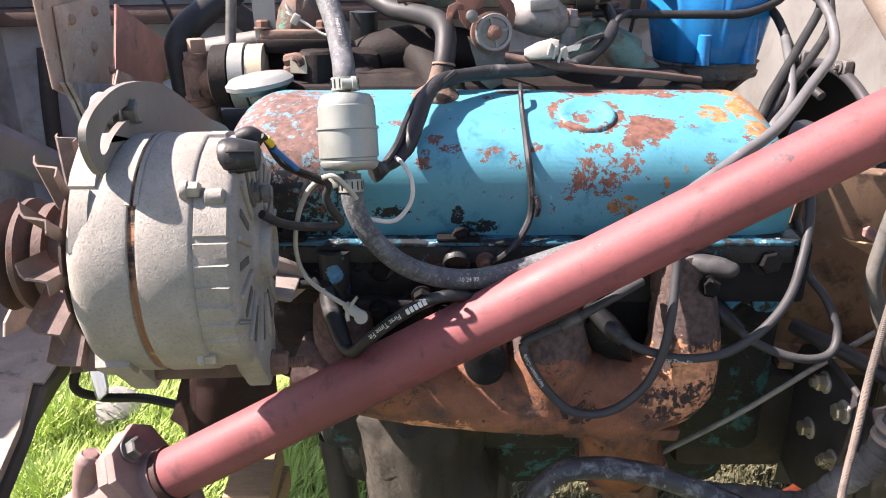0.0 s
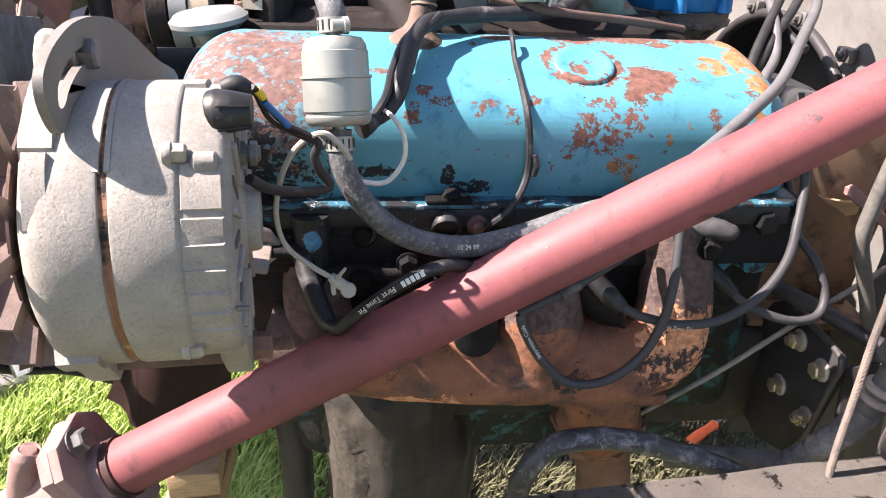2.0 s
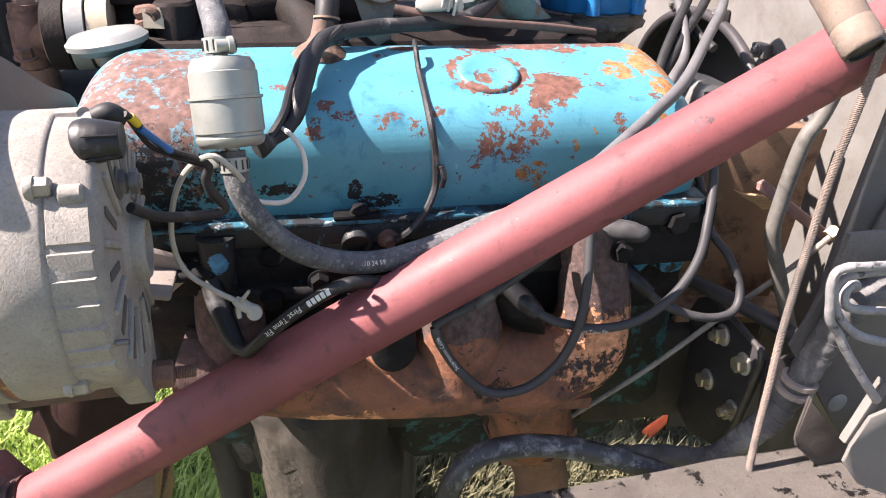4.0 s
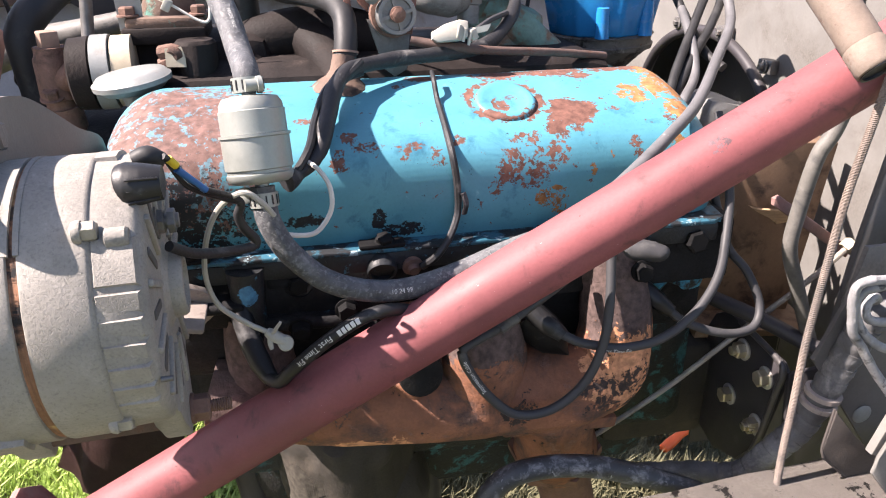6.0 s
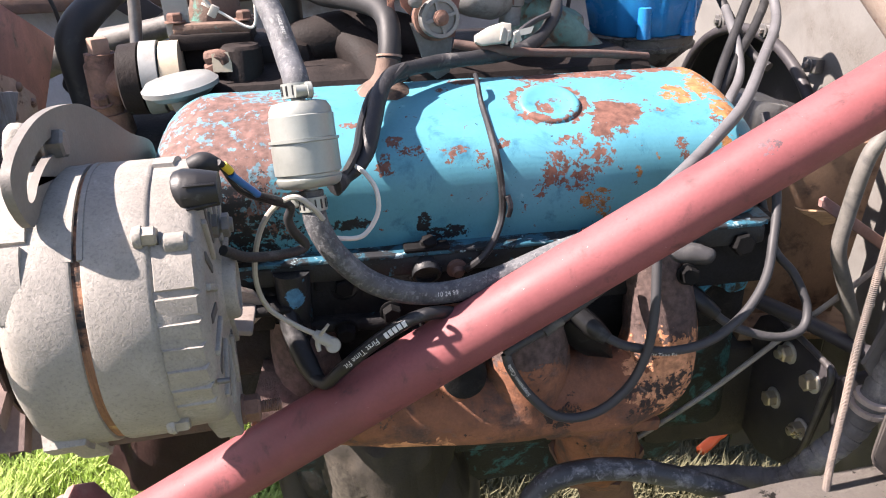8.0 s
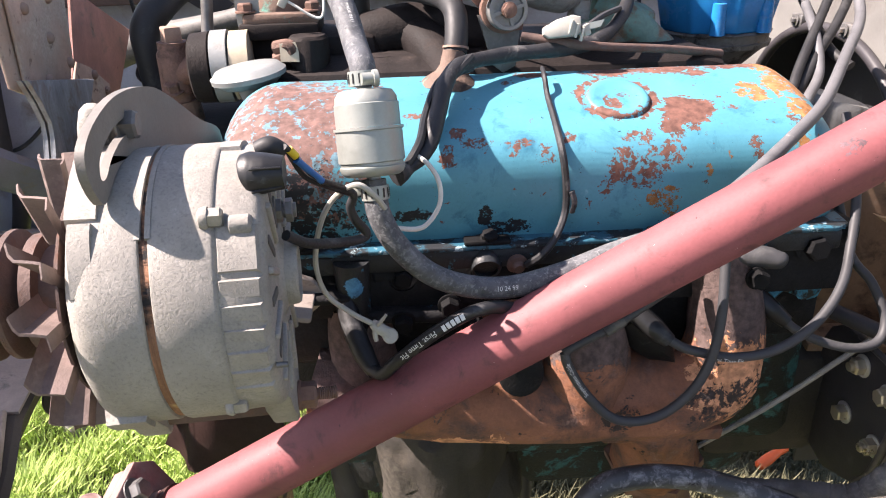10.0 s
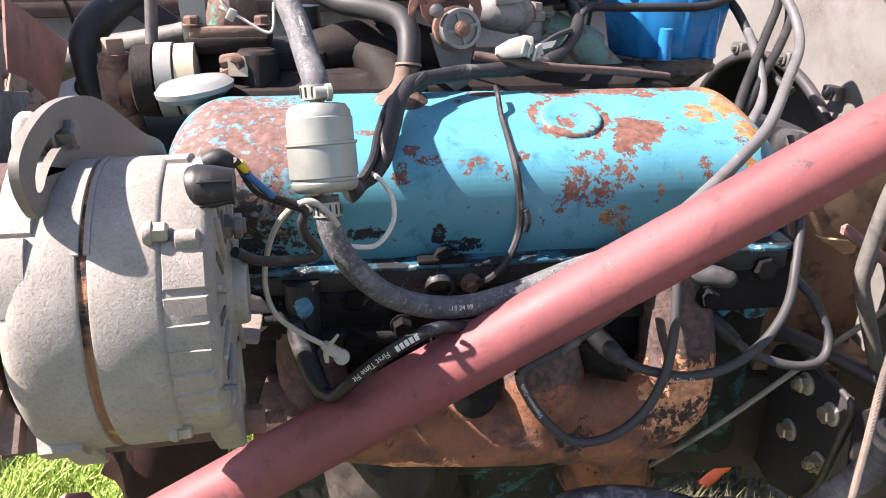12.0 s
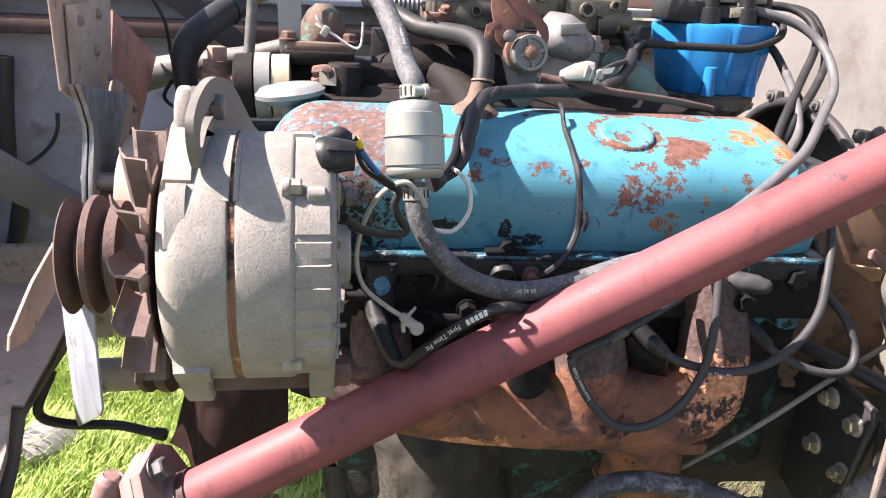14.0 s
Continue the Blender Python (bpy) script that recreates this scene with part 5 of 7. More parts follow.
part("bearing_boss", bm, cast_alu, alt)
part("vent_pin", lathe(bmesh.new(), [(0, 0.0016), (0.006, 0.0014)], around(-14, 0.0725, -0.1175), (1, 0, 0), 10), dull_steel, alt)
for a, r, x in ((47.5, 0.0778, -0.1435), (-37.5, 0.0755, -0.1440), (-148, 0.0765, -0.1435), (150, 0.0765, -0.1435)):
    p = around(a, r, x)
    part("lug", lumpy(lathe(bmesh.new(), [(-0.0040, 0.0030), (-0.0030, 0.0050), (-0.0005, 0.0058), (0.001, 0.0054), (0.0012, 0.002)], p, (1, 0, 0), 20), 0.0003, 0.006), cast_alu, alt)
    part("through_bolt", hexagon(bmesh.new(), p + Vector((0.001, 0, 0)), (1, 0, 0), 0.0088, 0.0068), bolt_zinc, alt, "small plated bolt head")

# pivot ears at the foot, long spacer and bolt
PIV = Vector((0.0, 0.4640, 0.9255))
for x, w in ((-0.1245, 0.0160), (-0.2030, 0.0180)):
    bm = slab(bmesh.new(), [(-0.016, -0.006), (-0.010, -0.012), (0.010, -0.012), (0.018, -0.004), (0.026, 0.040), (-0.050, 0.045), (-0.046, 0.030), (-0.030, 0.014)], (x, PIV.y, PIV.z), (0, 1, 0), (0, 0, 1), w, 0.002)
    part("pivot_ear", lumpy(bm, 0.0006, 0.01), cast_alu, alt)
bm = block(bmesh.new(), (-0.163, PIV.y - 0.002, PIV.z + 0.006), (0.066, 0.024, 0.020), (0, 0, 0), 0.003)
part("spacer", bm, dark_rust, alt, "brown spacer bar between the ears")
bm = sweep(bmesh.new(), [(-0.125, PIV.y, PIV.z), (-0.0920, PIV.y, PIV.z)], 0.0036, 14, 2, True)
for i in range(8):
    x = -0.1035 + i * 0.0014
    lathe(bm, [(0, 0.0036), (0.0007, 0.0043), (0.0014, 0.0036)], (x, PIV.y, PIV.z), (1, 0, 0), 14)
part("pivot_bolt", bm, rust_cast, alt, "rusty threaded pivot bolt")
bm = lathe(bmesh.new(), [(0, 0.0095), (0.002, 0.0095)], (-0.1162, PIV.y, PIV.z), (1, 0, 0), 20)
hexagon(bm, (-0.1142, PIV.y, PIV.z), (1, 0, 0), 0.0150, 0.0095, 0, 0.35)
part("pivot_nut", bm, rust_cast, alt, "orange rusted nut")

# upper ear and its bolt
bm = slab(bmesh.new(), [(-0.020, -0.045), (-0.016, -0.012), (-0.012, 0.006), (-0.006, 0.013), (0.004, 0.014), (0.014, 0.008), (0.024, -0.002), (0.032, -0.018), (0.035, -0.04)], (-0.2035, 0.462, 1.103), (0, 1, 0), (0, 0, 1), 0.009, 0.0025)
part("upper_ear", lumpy(bm, 0.0008, 0.015), cast_alu, alt)
bm = hexagon(bmesh.new(), (-0.1908, 0.4635, 1.1055), (1, 0, 0), 0.0142, 0.0095, 0.0105, 0.25)
part("ear_bolt", bm, dull_steel, alt, "grey hexagon bolt")
for x, r in ((-0.1985, 0.012),):
    part("spacer_washer", lathe(bmesh.new(), [(-0.001, r), (0.004, r)], (x, 0.4635, 1.1055), (1, 0, 0), 20), dull_steel, alt)

# cooling fan and pulley on the shaft
bm = lathe(bmesh.new(), [(-0.2205, 0.02), (-0.2200, 0.058), (-0.2185, 0.058), (-0.2185, 0.02)], AC, (1, 0, 0), 48)
cool = part("cooling_fan", bm, dark_rust, alt, "dark rusty sheet-steel cooling fan")
for i in range(14):
    a = radians(i * 360 / 14 + 10)
    out = Vector((0, -math.cos(a), math.sin(a)))
    tang = Vector((0, math.sin(a), math.cos(a)))
    line = [(-0.2185, -0.0085), (-0.2195, -0.0010), (-0.2240, 0.0), (-0.2310, 0.0010), (-0.2335, 0.0040), (-0.2350, 0.0095)]
    bm = bmesh.new()
    rows = []
    for s in (0.0, 0.0013):
        rows.append([[bm.verts.new(Vector((x + s * 0.5, AC.y, AC.z)) + out * r + tang * (w + s)) for x, w in line] for r in (0.040, 0.0770)])
    for g in rows:
        for k in range(len(line) - 1):
            bm.faces.new((g[0][k], g[0][k + 1], g[1][k + 1], g[1][k]))
    for r in (0, 1):
        for k in range(len(line) - 1):
            bm.faces.new((rows[0][r][k], rows[0][r][k + 1], rows[1][r][k + 1], rows[1][r][k]))
    for k in (0, -1):
        bm.faces.new((rows[0][0][k], rows[0][1][k], rows[1][1][k], rows[1][0][k]))
    part("fin", bm, fin_rust, cool)
prof = [(0.0, 0.010), (0.0, 0.018), (0.0012, 0.020), (0.0020, 0.0345), (0.0034, 0.0362), (0.0046, 0.0350), (0.0082, 0.024), (0.0090, 0.0205), (0.0116, 0.0205), (0.0124, 0.024), (0.0152, 0.0345), (0.0164, 0.0362),
        (0.0200, 0.0362), (0.0216, 0.0345), (0.0240, 0.024), (0.0248, 0.0215), (0.0276, 0.0215), (0.0284, 0.030), (0.0296, 0.0330), (0.0360, 0.0330), (0.0372, 0.026), (0.0600, 0.024)]
bm = lathe(bmesh.new(), [(-0.2760 + h * 0.95, r) for h, r in prof], AC, (1, 0, 0), 52)
part("pulley", bm, dark_rust, alt, "brown rusted double-groove pulley")

# connector plug, boot and leads at the back of the alternator
plug = part("plug", lumpy(sweep(bmesh.new(), [(-0.1245, 0.4310, 1.0845), (-0.1225, 0.4305, 1.0850), (-0.1150, 0.4295, 1.0855), (-0.1060, 0.4290, 1.0855)], [0.0104, 0.0113, 0.0105, 0.0086], 18, flat=0.9), 0.0006, 0.01), black_plastic, alt, "black connector plug")
for k in range(3):
    bm = sweep(bmesh.new(), [(-0.1225, 0.4205, 1.0905 - 0.006 * k), (-0.1075, 0.4220, 1.0900 - 0.005 * k)], 0.0008, 6, 2, True)
    part("ridge", bm, black_plastic, plug)
bm = sweep(bmesh.new(), [(-0.121, 0.452, 1.0905), (-0.114, 0.452, 1.0925), (-0.1075, 0.454, 1.0885)], [0.0050, 0.0056, 0.0046], 12)
part("rubber_boot", bm, rubber, alt, "black rubber boot")
bm = sweep(bmesh.new(), [(-0.1185, 0.456, 1.0545), (-0.1045, 0.456, 1.0545)], 0.0042, 12, 2, True)
hexagon(bm, (-0.1165, 0.456, 1.0545), (1, 0, 0), 0.013, 0.005, 0.0095, 0.2)
hexagon(bm, (-0.110, 0.456, 1.0545), (1, 0, 0), 0.012, 0.004, 0, 0.5)
part("output_stud", bm, dull_steel, alt, "grey output stud with nuts")

def rounded(loop, per):
    """A finer copy of a closed outline, curving through its corners."""
    out, n = [], len(loop)
    for i in range(n):
        a, b, c, d = (Vector(loop[(i + k) % n]) for k in (-1, 0, 1, 2))
        for k in range(per):
            f = k / per
            p = b + (c - a) * (0.5 * f) + (a * 2 - b * 5 + c * 4 - d) * (0.5 * f * f) + (b * 3 - a - c * 3 + d) * (0.5 * f ** 3)
            out.append((p.x, p.y))
    return out


# the whole alternator stands a little askew on its pivot
hinge = Vector((-0.1185, 0.385, 0.93))
alt.matrix_basis = Matrix.Translation(hinge) @ Matrix.Rotation(radians(3.5), 4, "Z") @ Matrix.Translation(-hinge) @ alt.matrix_basis

# slotted adjusting arm
arm = thing("adjusting_arm", (-0.190, 0.5, 1.06), "grey slotted steel adjusting arm bolted to the alternator ear", "bracket")
crest = [(0.402, 1.084), (0.3955, 1.094), (0.394, 1.103), (0.398, 1.111), (0.413, 1.118), (0.436, 1.1225), (0.456, 1.123), (0.477, 1.121), (0.499, 1.117), (0.517, 1.112),
         (0.541, 1.102), (0.572, 1.087), (0.607, 1.070), (0.662, 1.047), (0.655, 1.022), (0.565, 1.050), (0.492, 1.078), (0.455, 1.090), (0.432, 1.090), (0.410, 1.081)]
slot = [(0.4085, 1.093), (0.4095, 1.098), (0.413, 1.102), (0.420, 1.1055), (0.430, 1.1085), (0.440, 1.110), (0.451, 1.1105), (0.461, 1.110), (0.467, 1.109), (0.470, 1.107),
        (0.469, 1.104), (0.464, 1.1025), (0.457, 1.102), (0.448, 1.102), (0.440, 1.101), (0.432, 1.099), (0.426, 1.097), (0.421, 1.0945), (0.417, 1.092), (0.412, 1.091)]
bm = ring_slab(bmesh.new(), rounded(crest, 4), rounded(slot, 4), (-0.1930, 0, 0), (0, 1, 0), (0, 0, 1), 0.0044)
part("slotted_arc", bm, grey_plate, arm)
part("arm_bolt", hexagon(bmesh.new(), (-0.1955, 0.640, 1.045), (-1, 0, 0), 0.013, 0.008, 0.009, 0.2), dull_steel, arm)

# ---- fuel filter and its hoses ----
filt = thing("fuel_filter", (-0.067, 0.526, 1.05), "silver zinc-plated canister fuel filter clamped in a hose", "fuel filter")
FB, FT = Vector((-0.0665, 0.5195, 1.0505)), Vector((-0.0690, 0.5335, 1.1030))
fax = (FT - FB).normalized()
flen = (FT - FB).length
bm = lathe(bmesh.new(), [(0, 0.006), (0.0005, 0.017), (0.002, 0.0195), (0.005, 0.0208), (0.0065, 0.0208), (0.0072, 0.0200), (0.009, 0.0200), (0.0096, 0.0212), (flen * 0.53, 0.0212), (flen * 0.53 + 0.0005, 0.0222), (flen * 0.53 + 0.0022, 0.0222)], FB, fax, 44)
part("lower_can", bm, zinc, filt)
bm = lathe(bmesh.new(), [(flen * 0.53 + 0.0023, 0.0205), (flen - 0.009, 0.0205), (flen - 0.0085, 0.0198), (flen - 0.005, 0.0195), (flen - 0.001, 0.0170), (flen, 0.012), (flen + 0.0005, 0.006)], FB, fax, 44)
part("upper_can", bm, zinc, filt)
for h0, h1 in ((-0.012, 0.001), (flen - 0.001, flen + 0.012)):
    part("nipple", lathe(bmesh.new(), [(h0, 0.0045), (h1, 0.0045)], FB, fax, 16), zinc, filt)
clamp_band(filt, FT + fax * 0.0065, fax, 0.0088, (0.3, -1, 0.2))
clamp_band(filt, FB - fax * 0.0105, fax, 0.0080, (-0.9, 0.5, 0.2))


def hose(name, points, radius, material, label, category="hose", seg=14, tags="", hollow=0.0, steps=7):
    ob = thing(name, points[0], label, category, tags)
    part("tube", sweep(bmesh.new(), points, radius, seg, steps, hollow=hollow), material, ob)
    return ob


TOP = [FT + fax * 0.002, FT + fax * 0.014, (-0.0735, 0.560, 1.124), (-0.081, 0.585, 1.146), (-0.092, 0.61, 1.169), (-0.103, 0.64, 1.20)]
top_hose = hose("fuel_hose", TOP, 0.0082, dusty_hose, "dusty black fuel hose rising from the filter", "hose", 16, "fuel hoses")
LOW = [FB - fax * 0.002, FB - fax * 0.012, (-0.0640, 0.5125, 1.026), (-0.054, 0.510, 1.006), (-0.033, 0.511, 0.9835), (-0.006, 0.514, 0.9705), (0.025, 0.518, 0.9665), (0.060, 0.520, 0.974), (0.096, 0.526, 0.984), (0.133, 0.533, 0.991), (0.17, 0.55, 0.99)]
low_hose = hose("fuel_hose", LOW,
     0.0078, dusty_hose, "dusty black fuel hose sagging along the engine's flank", "hose", 16, "fuel hoses")

# ---- the red brace tube ----
brace = thing("brace_tube", (-0.232, 0.518, 0.785), "faded red painted steel brace tube crossing the engine bay", "tube")
B0, B1 = Vector((-0.232, 0.518, 0.7840)), Vector((0.279, 0.490, 1.0838))
bd = (B1 - B0).normalized()
part("tube", sweep(bmesh.new(), [B0 - bd * 0.01, B0 + bd * 0.2, B0 + bd * 0.4, B1 + bd * 0.22], 0.0219, 40, 12), red_paint, brace)
bm = lathe(bmesh.new(), [(-0.004, 0.0215), (-0.004, 0.0240), (0.0015, 0.0240), (0.002, 0.0215)], B0 + bd * 0.004, bd, 40)
part("seal_ring", bm, dark_red_brown, brace, "dark ring at the tube's end")
bm = lathe(bmesh.new(), [(-0.026, 0.030), (-0.020, 0.0285), (-0.012, 0.0255), (-0.003, 0.0235)], B0, bd, 32)
bside = bd.cross(Vector((0, 1, 0))).normalized()
slab(bm, [(-0.050, -0.026), (-0.034, -0.036), (0.034, -0.036), (0.050, -0.020), (0.050, 0.020), (0.034, 0.036), (-0.034, 0.036), (-0.050, 0.026)], B0 - bd * 0.014, bside, bd.cross(bside), 0.009, 0.002)
part("flange", lumpy(bm, 0.001, 0.02), pink_dust, brace, "dusty pink cast flange")
bm = lathe(bmesh.new(), [(-0.16, 0.018), (-0.12, 0.022), (-0.075, 0.029), (-0.05, 0.033), (-0.040, 0.036), (-0.030, 0.036)], B0, bd, 28)
slab(bm, [(-0.048, -0.024), (-0.034, -0.034), (0.034, -0.034), (0.048, -0.018), (0.048, 0.018), (0.034, 0.034), (-0.034, 0.034), (-0.048, 0.024)], B0 - bd * 0.0255, bside, bd.cross(bside), 0.011, 0.002)
sweep(bm, [B0 - bd * 0.075 + Vector((-0.006, 0.0, 0.02)), B0 - bd * 0.074 + Vector((0.000, -0.01, 0.047)), B0 - bd * 0.073 + Vector((0.003, -0.012, 0.062)), B0 - bd * 0.073 + Vector((0.004, -0.012, 0.065))], [0.016, 0.0115, 0.0105, 0.006], 16)
block(bm, B0 - bd * 0.14 + Vector((0, 0, -0.01)), (0.10, 0.05, 0.03), (0, -22, 0), 0.008)
part("end_casting", lumpy(bm, 0.0015, 0.03), pink_dust, brace, "dusty pink cast end fitting")
toward = bd.cross(bside)
toward = toward if toward.y < 0 else -toward
for s, w, back in ((1.0, 0.004, 0.0085), (-0.55, 0.028, 0.0085), (0.25, 0.034, 0.092)):
    at = B0 - bd * back + bside * 0.038 * s + toward * w
    part("flange_bolt", hexagon(bmesh.new(), at, bd, 0.015, 0.010, 0.0115, 0.3 + s), dull_steel, brace, "dull grey flange bolt")

# ---- distributor ----
dist = thing("distributor", (0.275, 0.862, 1.05), "distributor with a translucent blue cap and black towers", "distributor")
DB = Vector((0.2905, 0.853, 1.077))
dax = Vector((-0.02, 0.0, 1)).normalized()


def ribs(a, h):
    return 1.0 + 0.05 * max(0.0, math.cos(8 * a)) ** 6


bm = lathe(bmesh.new(), [(0.008, 0.0530), (0.010, 0.0545), (0.04, 0.0605), (0.078, 0.0675), (0.082, 0.0665), (0.084, 0.055)], DB, dax, 96, wobble=ribs)
cap = part("cap", bm, cap_blue, dist, "glossy blue distributor cap", 60)
for a, h in ((-60, 0.045), (-110, 0.03)):
    p = DB + spin_to(dax) @ Vector((0.0580 * math.cos(radians(a)), 0.0580 * math.sin(radians(a)), 0.008))
    part("screw_post", lathe(bmesh.new(), [(0, 0.0075), (h, 0.0068), (h + 0.001, 0.0045), (h - 0.004, 0.0045)], p, dax, 16), cap_blue, cap)
bm = lathe(bmesh.new(), [(-0.030, 0.03), (-0.016, 0.045), (-0.011, 0.051), (-0.009, 0.0555), (-0.004, 0.0570), (-0.003, 0.0545), (0.004, 0.0555), (0.006, 0.0575), (0.009, 0.050)], DB, dax, 40)
part("base", lumpy(bm, 0.001, 0.01), corroded, dist, "corroded grey aluminium base")
part("shaft_housing", lathe(bmesh.new(), [(-0.12, 0.022), (-0.03, 0.024)], DB, dax, 24), grey_cast, dist)
bm = lathe(bmesh.new(), [(0.084, 0.045), (0.090, 0.050), (0.101, 0.048), (0.108, 0.03)], DB, dax, 32)
block(bm, DB + dax * 0.094 + Vector((-0.048, -0.022, 0)), (0.05, 0.05, 0.026), (0, 8, 0), 0.004)
part("coil_cover", bm, black_plastic, dist, "black coil cover")
bm = block(bmesh.new(), DB + dax * 0.1125 + Vector((0.002, -0.012, 0)), (0.072, 0.062, 0.016), (0, 0, 4), 0.004, 3)
part("coil_lid", bm, pale_metal, dist, "bare metal plate over the coil")
for sx in (-0.022, 0.026):
    part("lid_screw", hexagon(bmesh.new(), DB + dax * 0.118 + Vector((sx, -0.036, -0.004)), (0, 0, 1), 0.009, 0.010, 0.007, 0.3), dull_steel, dist)
for i in range(8):
    a = radians(45 * i + 15)
    p = DB + spin_to(dax) @ Vector((0.050 * math.cos(a), 0.050 * math.sin(a), 0.083))
    part("tower", lathe(bmesh.new(), [(0, 0.0125), (0.016, 0.0115), (0.017, 0.009), (0.030, 0.0085)], p, dax, 18), black_plastic, dist)
bm = slab(bmesh.new(), [(-0.012, -0.003), (0.012, -0.003), (0.012, 0.007), (-0.012, 0.007)], DB + dax * 0.094 + Vector((0.005, -0.052, 0)), (1, 0, 0.1), (0, 0, 1), 0.006, 0.001)
part("brass_clip", bm, bright_steel, dist, "brass clip")
bm = block(bmesh.new(), (0.2035, 0.838, 1.140), (0.011, 0.014, 0.024), (0, 6, 0), 0.001)
part("connector", bm, black_plastic, dist, "black connector with a thin lead")
part("lead", sweep(bmesh.new(), [(0.2035, 0.836, 1.128), (0.200, 0.832, 1.112), (0.196, 0.825, 1.10), (0.200, 0.82, 1.085)], 0.0022, 8), black_plastic, dist)

# ---- carburettor and linkage ----
carb = thing("carburettor", (0.05, 0.83, 1.12), "grimy olive-grey carburettor on the intake", "carburettor")
bm = block(bmesh.new(), (0.062, 0.842, 1.163), (0.205, 0.12, 0.036), (0, 0, 0), 0.004)
block(bm, (0.02, 0.80, 1.158), (0.075, 0.05, 0.030), (0, 0, 0), 0.004)
block(bm, (0.125, 0.80, 1.162), (0.06, 0.06, 0.032), (0, 0, 0), 0.004)
block(bm, (0.072, 0.795, 1.174), (0.03, 0.05, 0.03), (0, 0, 0), 0.003)
block(bm, (0.060, 0.84, 1.19), (0.215, 0.13, 0.010), (0, 0, 0), 0.003)
block(bm, (0.06, 0.85, 1.215), (0.17, 0.11, 0.045), (0, 0, 0), 0.01)
sweep(bm, [(0.09, 0.79, 1.155), (0.14, 0.78, 1.158), (0.165, 0.78, 1.158)], 0.010, 14)
part("body", lumpy(bm, 0.0012, 0.02), carb_metal, carb)
for x, y, z, r in ((-0.009, 0.773, 1.176, 0.008), (0.006, 0.773, 1.160, 0.006), (0.070, 0.768, 1.181, 0.0095), (0.117, 0.768, 1.167, 0.008), (0.035, 0.773, 1.168, 0.005), (0.145, 0.768, 1.172, 0.005)):
    part("port", lathe(bmesh.new(), [(-0.006, r), (0.002, r), (0.0035, r * 0.9), (0.0035, r * 0.6), (-0.003, r * 0.55)], (x, y, z), (0, -1, 0.1), 18), carb_metal, carb, "round drilled port")
    # Black disc fills the port, its colour standing for the shade inside.
    part("port_hole", lathe(bmesh.new(), [(-0.003, r * 0.55), (0.0005, r * 0.58)], (x, y, z), (0, -1, 0.1), 14), black_plastic, carb, "black disc for the shade in a port")
part("screw", hexagon(bmesh.new(), (-0.026, 0.762, 1.158), (0, -0.4, 1), 0.009, 0.006, 0.0065, 0.2), rust_cast, carb)
part("tab", block(bmesh.new(), (-0.030, 0.775, 1.153), (0.030, 0.03, 0.008), (0, 0, 0), 0.002), rust_cast, carb)
part("linkage_wire", sweep(bmesh.new(), [(-0.043, 0.80, 1.160), (-0.050, 0.755, 1.164), (-0.046, 0.75, 1.168), (-0.01, 0.73, 1.172), (0.026, 0.695, 1.179), (0.029, 0.692, 1.176)], 0.0013, 8), pale_metal, carb, "thin bright linkage wire")
part("pin", sweep(bmesh.new(), [(-0.036, 0.77, 1.150), (-0.036, 0.77, 1.178)], 0.0022, 8, 2, True), dull_steel, carb)
bm = sweep(bmesh.new(), [(0.073, 0.755, 1.145), (0.088, 0.745, 1.142), (0.102, 0.745, 1.137), (0.116, 0.75, 1.134)], [0.022, 0.024, 0.021, 0.012], 20, flat=0.8)
part("accelerator_housing", lumpy(bm, 0.0008, 0.02), grey_cast, carb, "smooth grey die-cast housing")
bm = block(bmesh.new(), (0.092, 0.724, 1.150), (0.024, 0.006, 0.010), (0, -6, 0), 0.001)
part("nameplate", bm, grey_cast, carb)
bm = sweep(bmesh.new(), [(0.11, 0.75, 1.135), (0.122, 0.748, 1.135)], 0.009, 14, 2, True)
part("rusty_plug", bm, rust_cast, carb)
bm = lathe(bmesh.new(), [(-0.020, 0.010), (-0.004, 0.0095), (-0.003, 0.0112), (0.004, 0.0115), (0.006, 0.008), (0.012, 0.007)], (0.121, 0.752, 1.132), (0.1, 0, 1), 22)
part("valve", bm, grey_cast, carb, "small grey and black valve")
bm = lathe(bmesh.new(), [(-0.009, 0.0105), (-0.009, 0.0118), (0.009, 0.0118), (0.009, 0.0105)], (0.138, 0.772, 1.151), (1, 0, 0.1), 24)
part("valve_clamp", bm, black_plastic, carb)

stove = thing("choke_pulley", (0.042, 0.69, 1.10), "grey ribbed round pulley on a rusty bracket", "pulley")
CP = Vector((0.0450, 0.690, 1.1285))
pax = Vector((0.10, -1, 0.12)).normalized()
bm = lathe(bmesh.new(), [(-0.008, 0.010), (-0.007, 0.0160), (0.004, 0.0163), (0.0055, 0.0157), (0.0055, 0.0128), (0.0025, 0.0122), (0.0025, 0.0065), (0.006, 0.0058), (0.0065, 0.004)], CP, pax, 44)
for a in (20, 110, 200, 290):
    d = spin_to(pax) @ Vector((math.cos(radians(a)), math.sin(radians(a)), 0))
    slab(bm, [(0.005, -0.0013), (0.0133, -0.0013), (0.0133, 0.0013), (0.005, 0.0013)], CP + pax * 0.0035, d, pax.cross(d), 0.004)
part("wheel", bm, grey_cast, stove, "grey spoked wheel")
part("nut", hexagon(bmesh.new(), CP + pax * 0.0062, pax, 0.0095, 0.004, 0.0065), rust_cast, stove, "rusty nut")
part("barrel", lathe(bmesh.new(), [(-0.024, 0.0180), (-0.010, 0.0186), (-0.009, 0.014)], CP, pax, 28), rust_cast, stove, "orange rusty barrel")
k = 0.000275
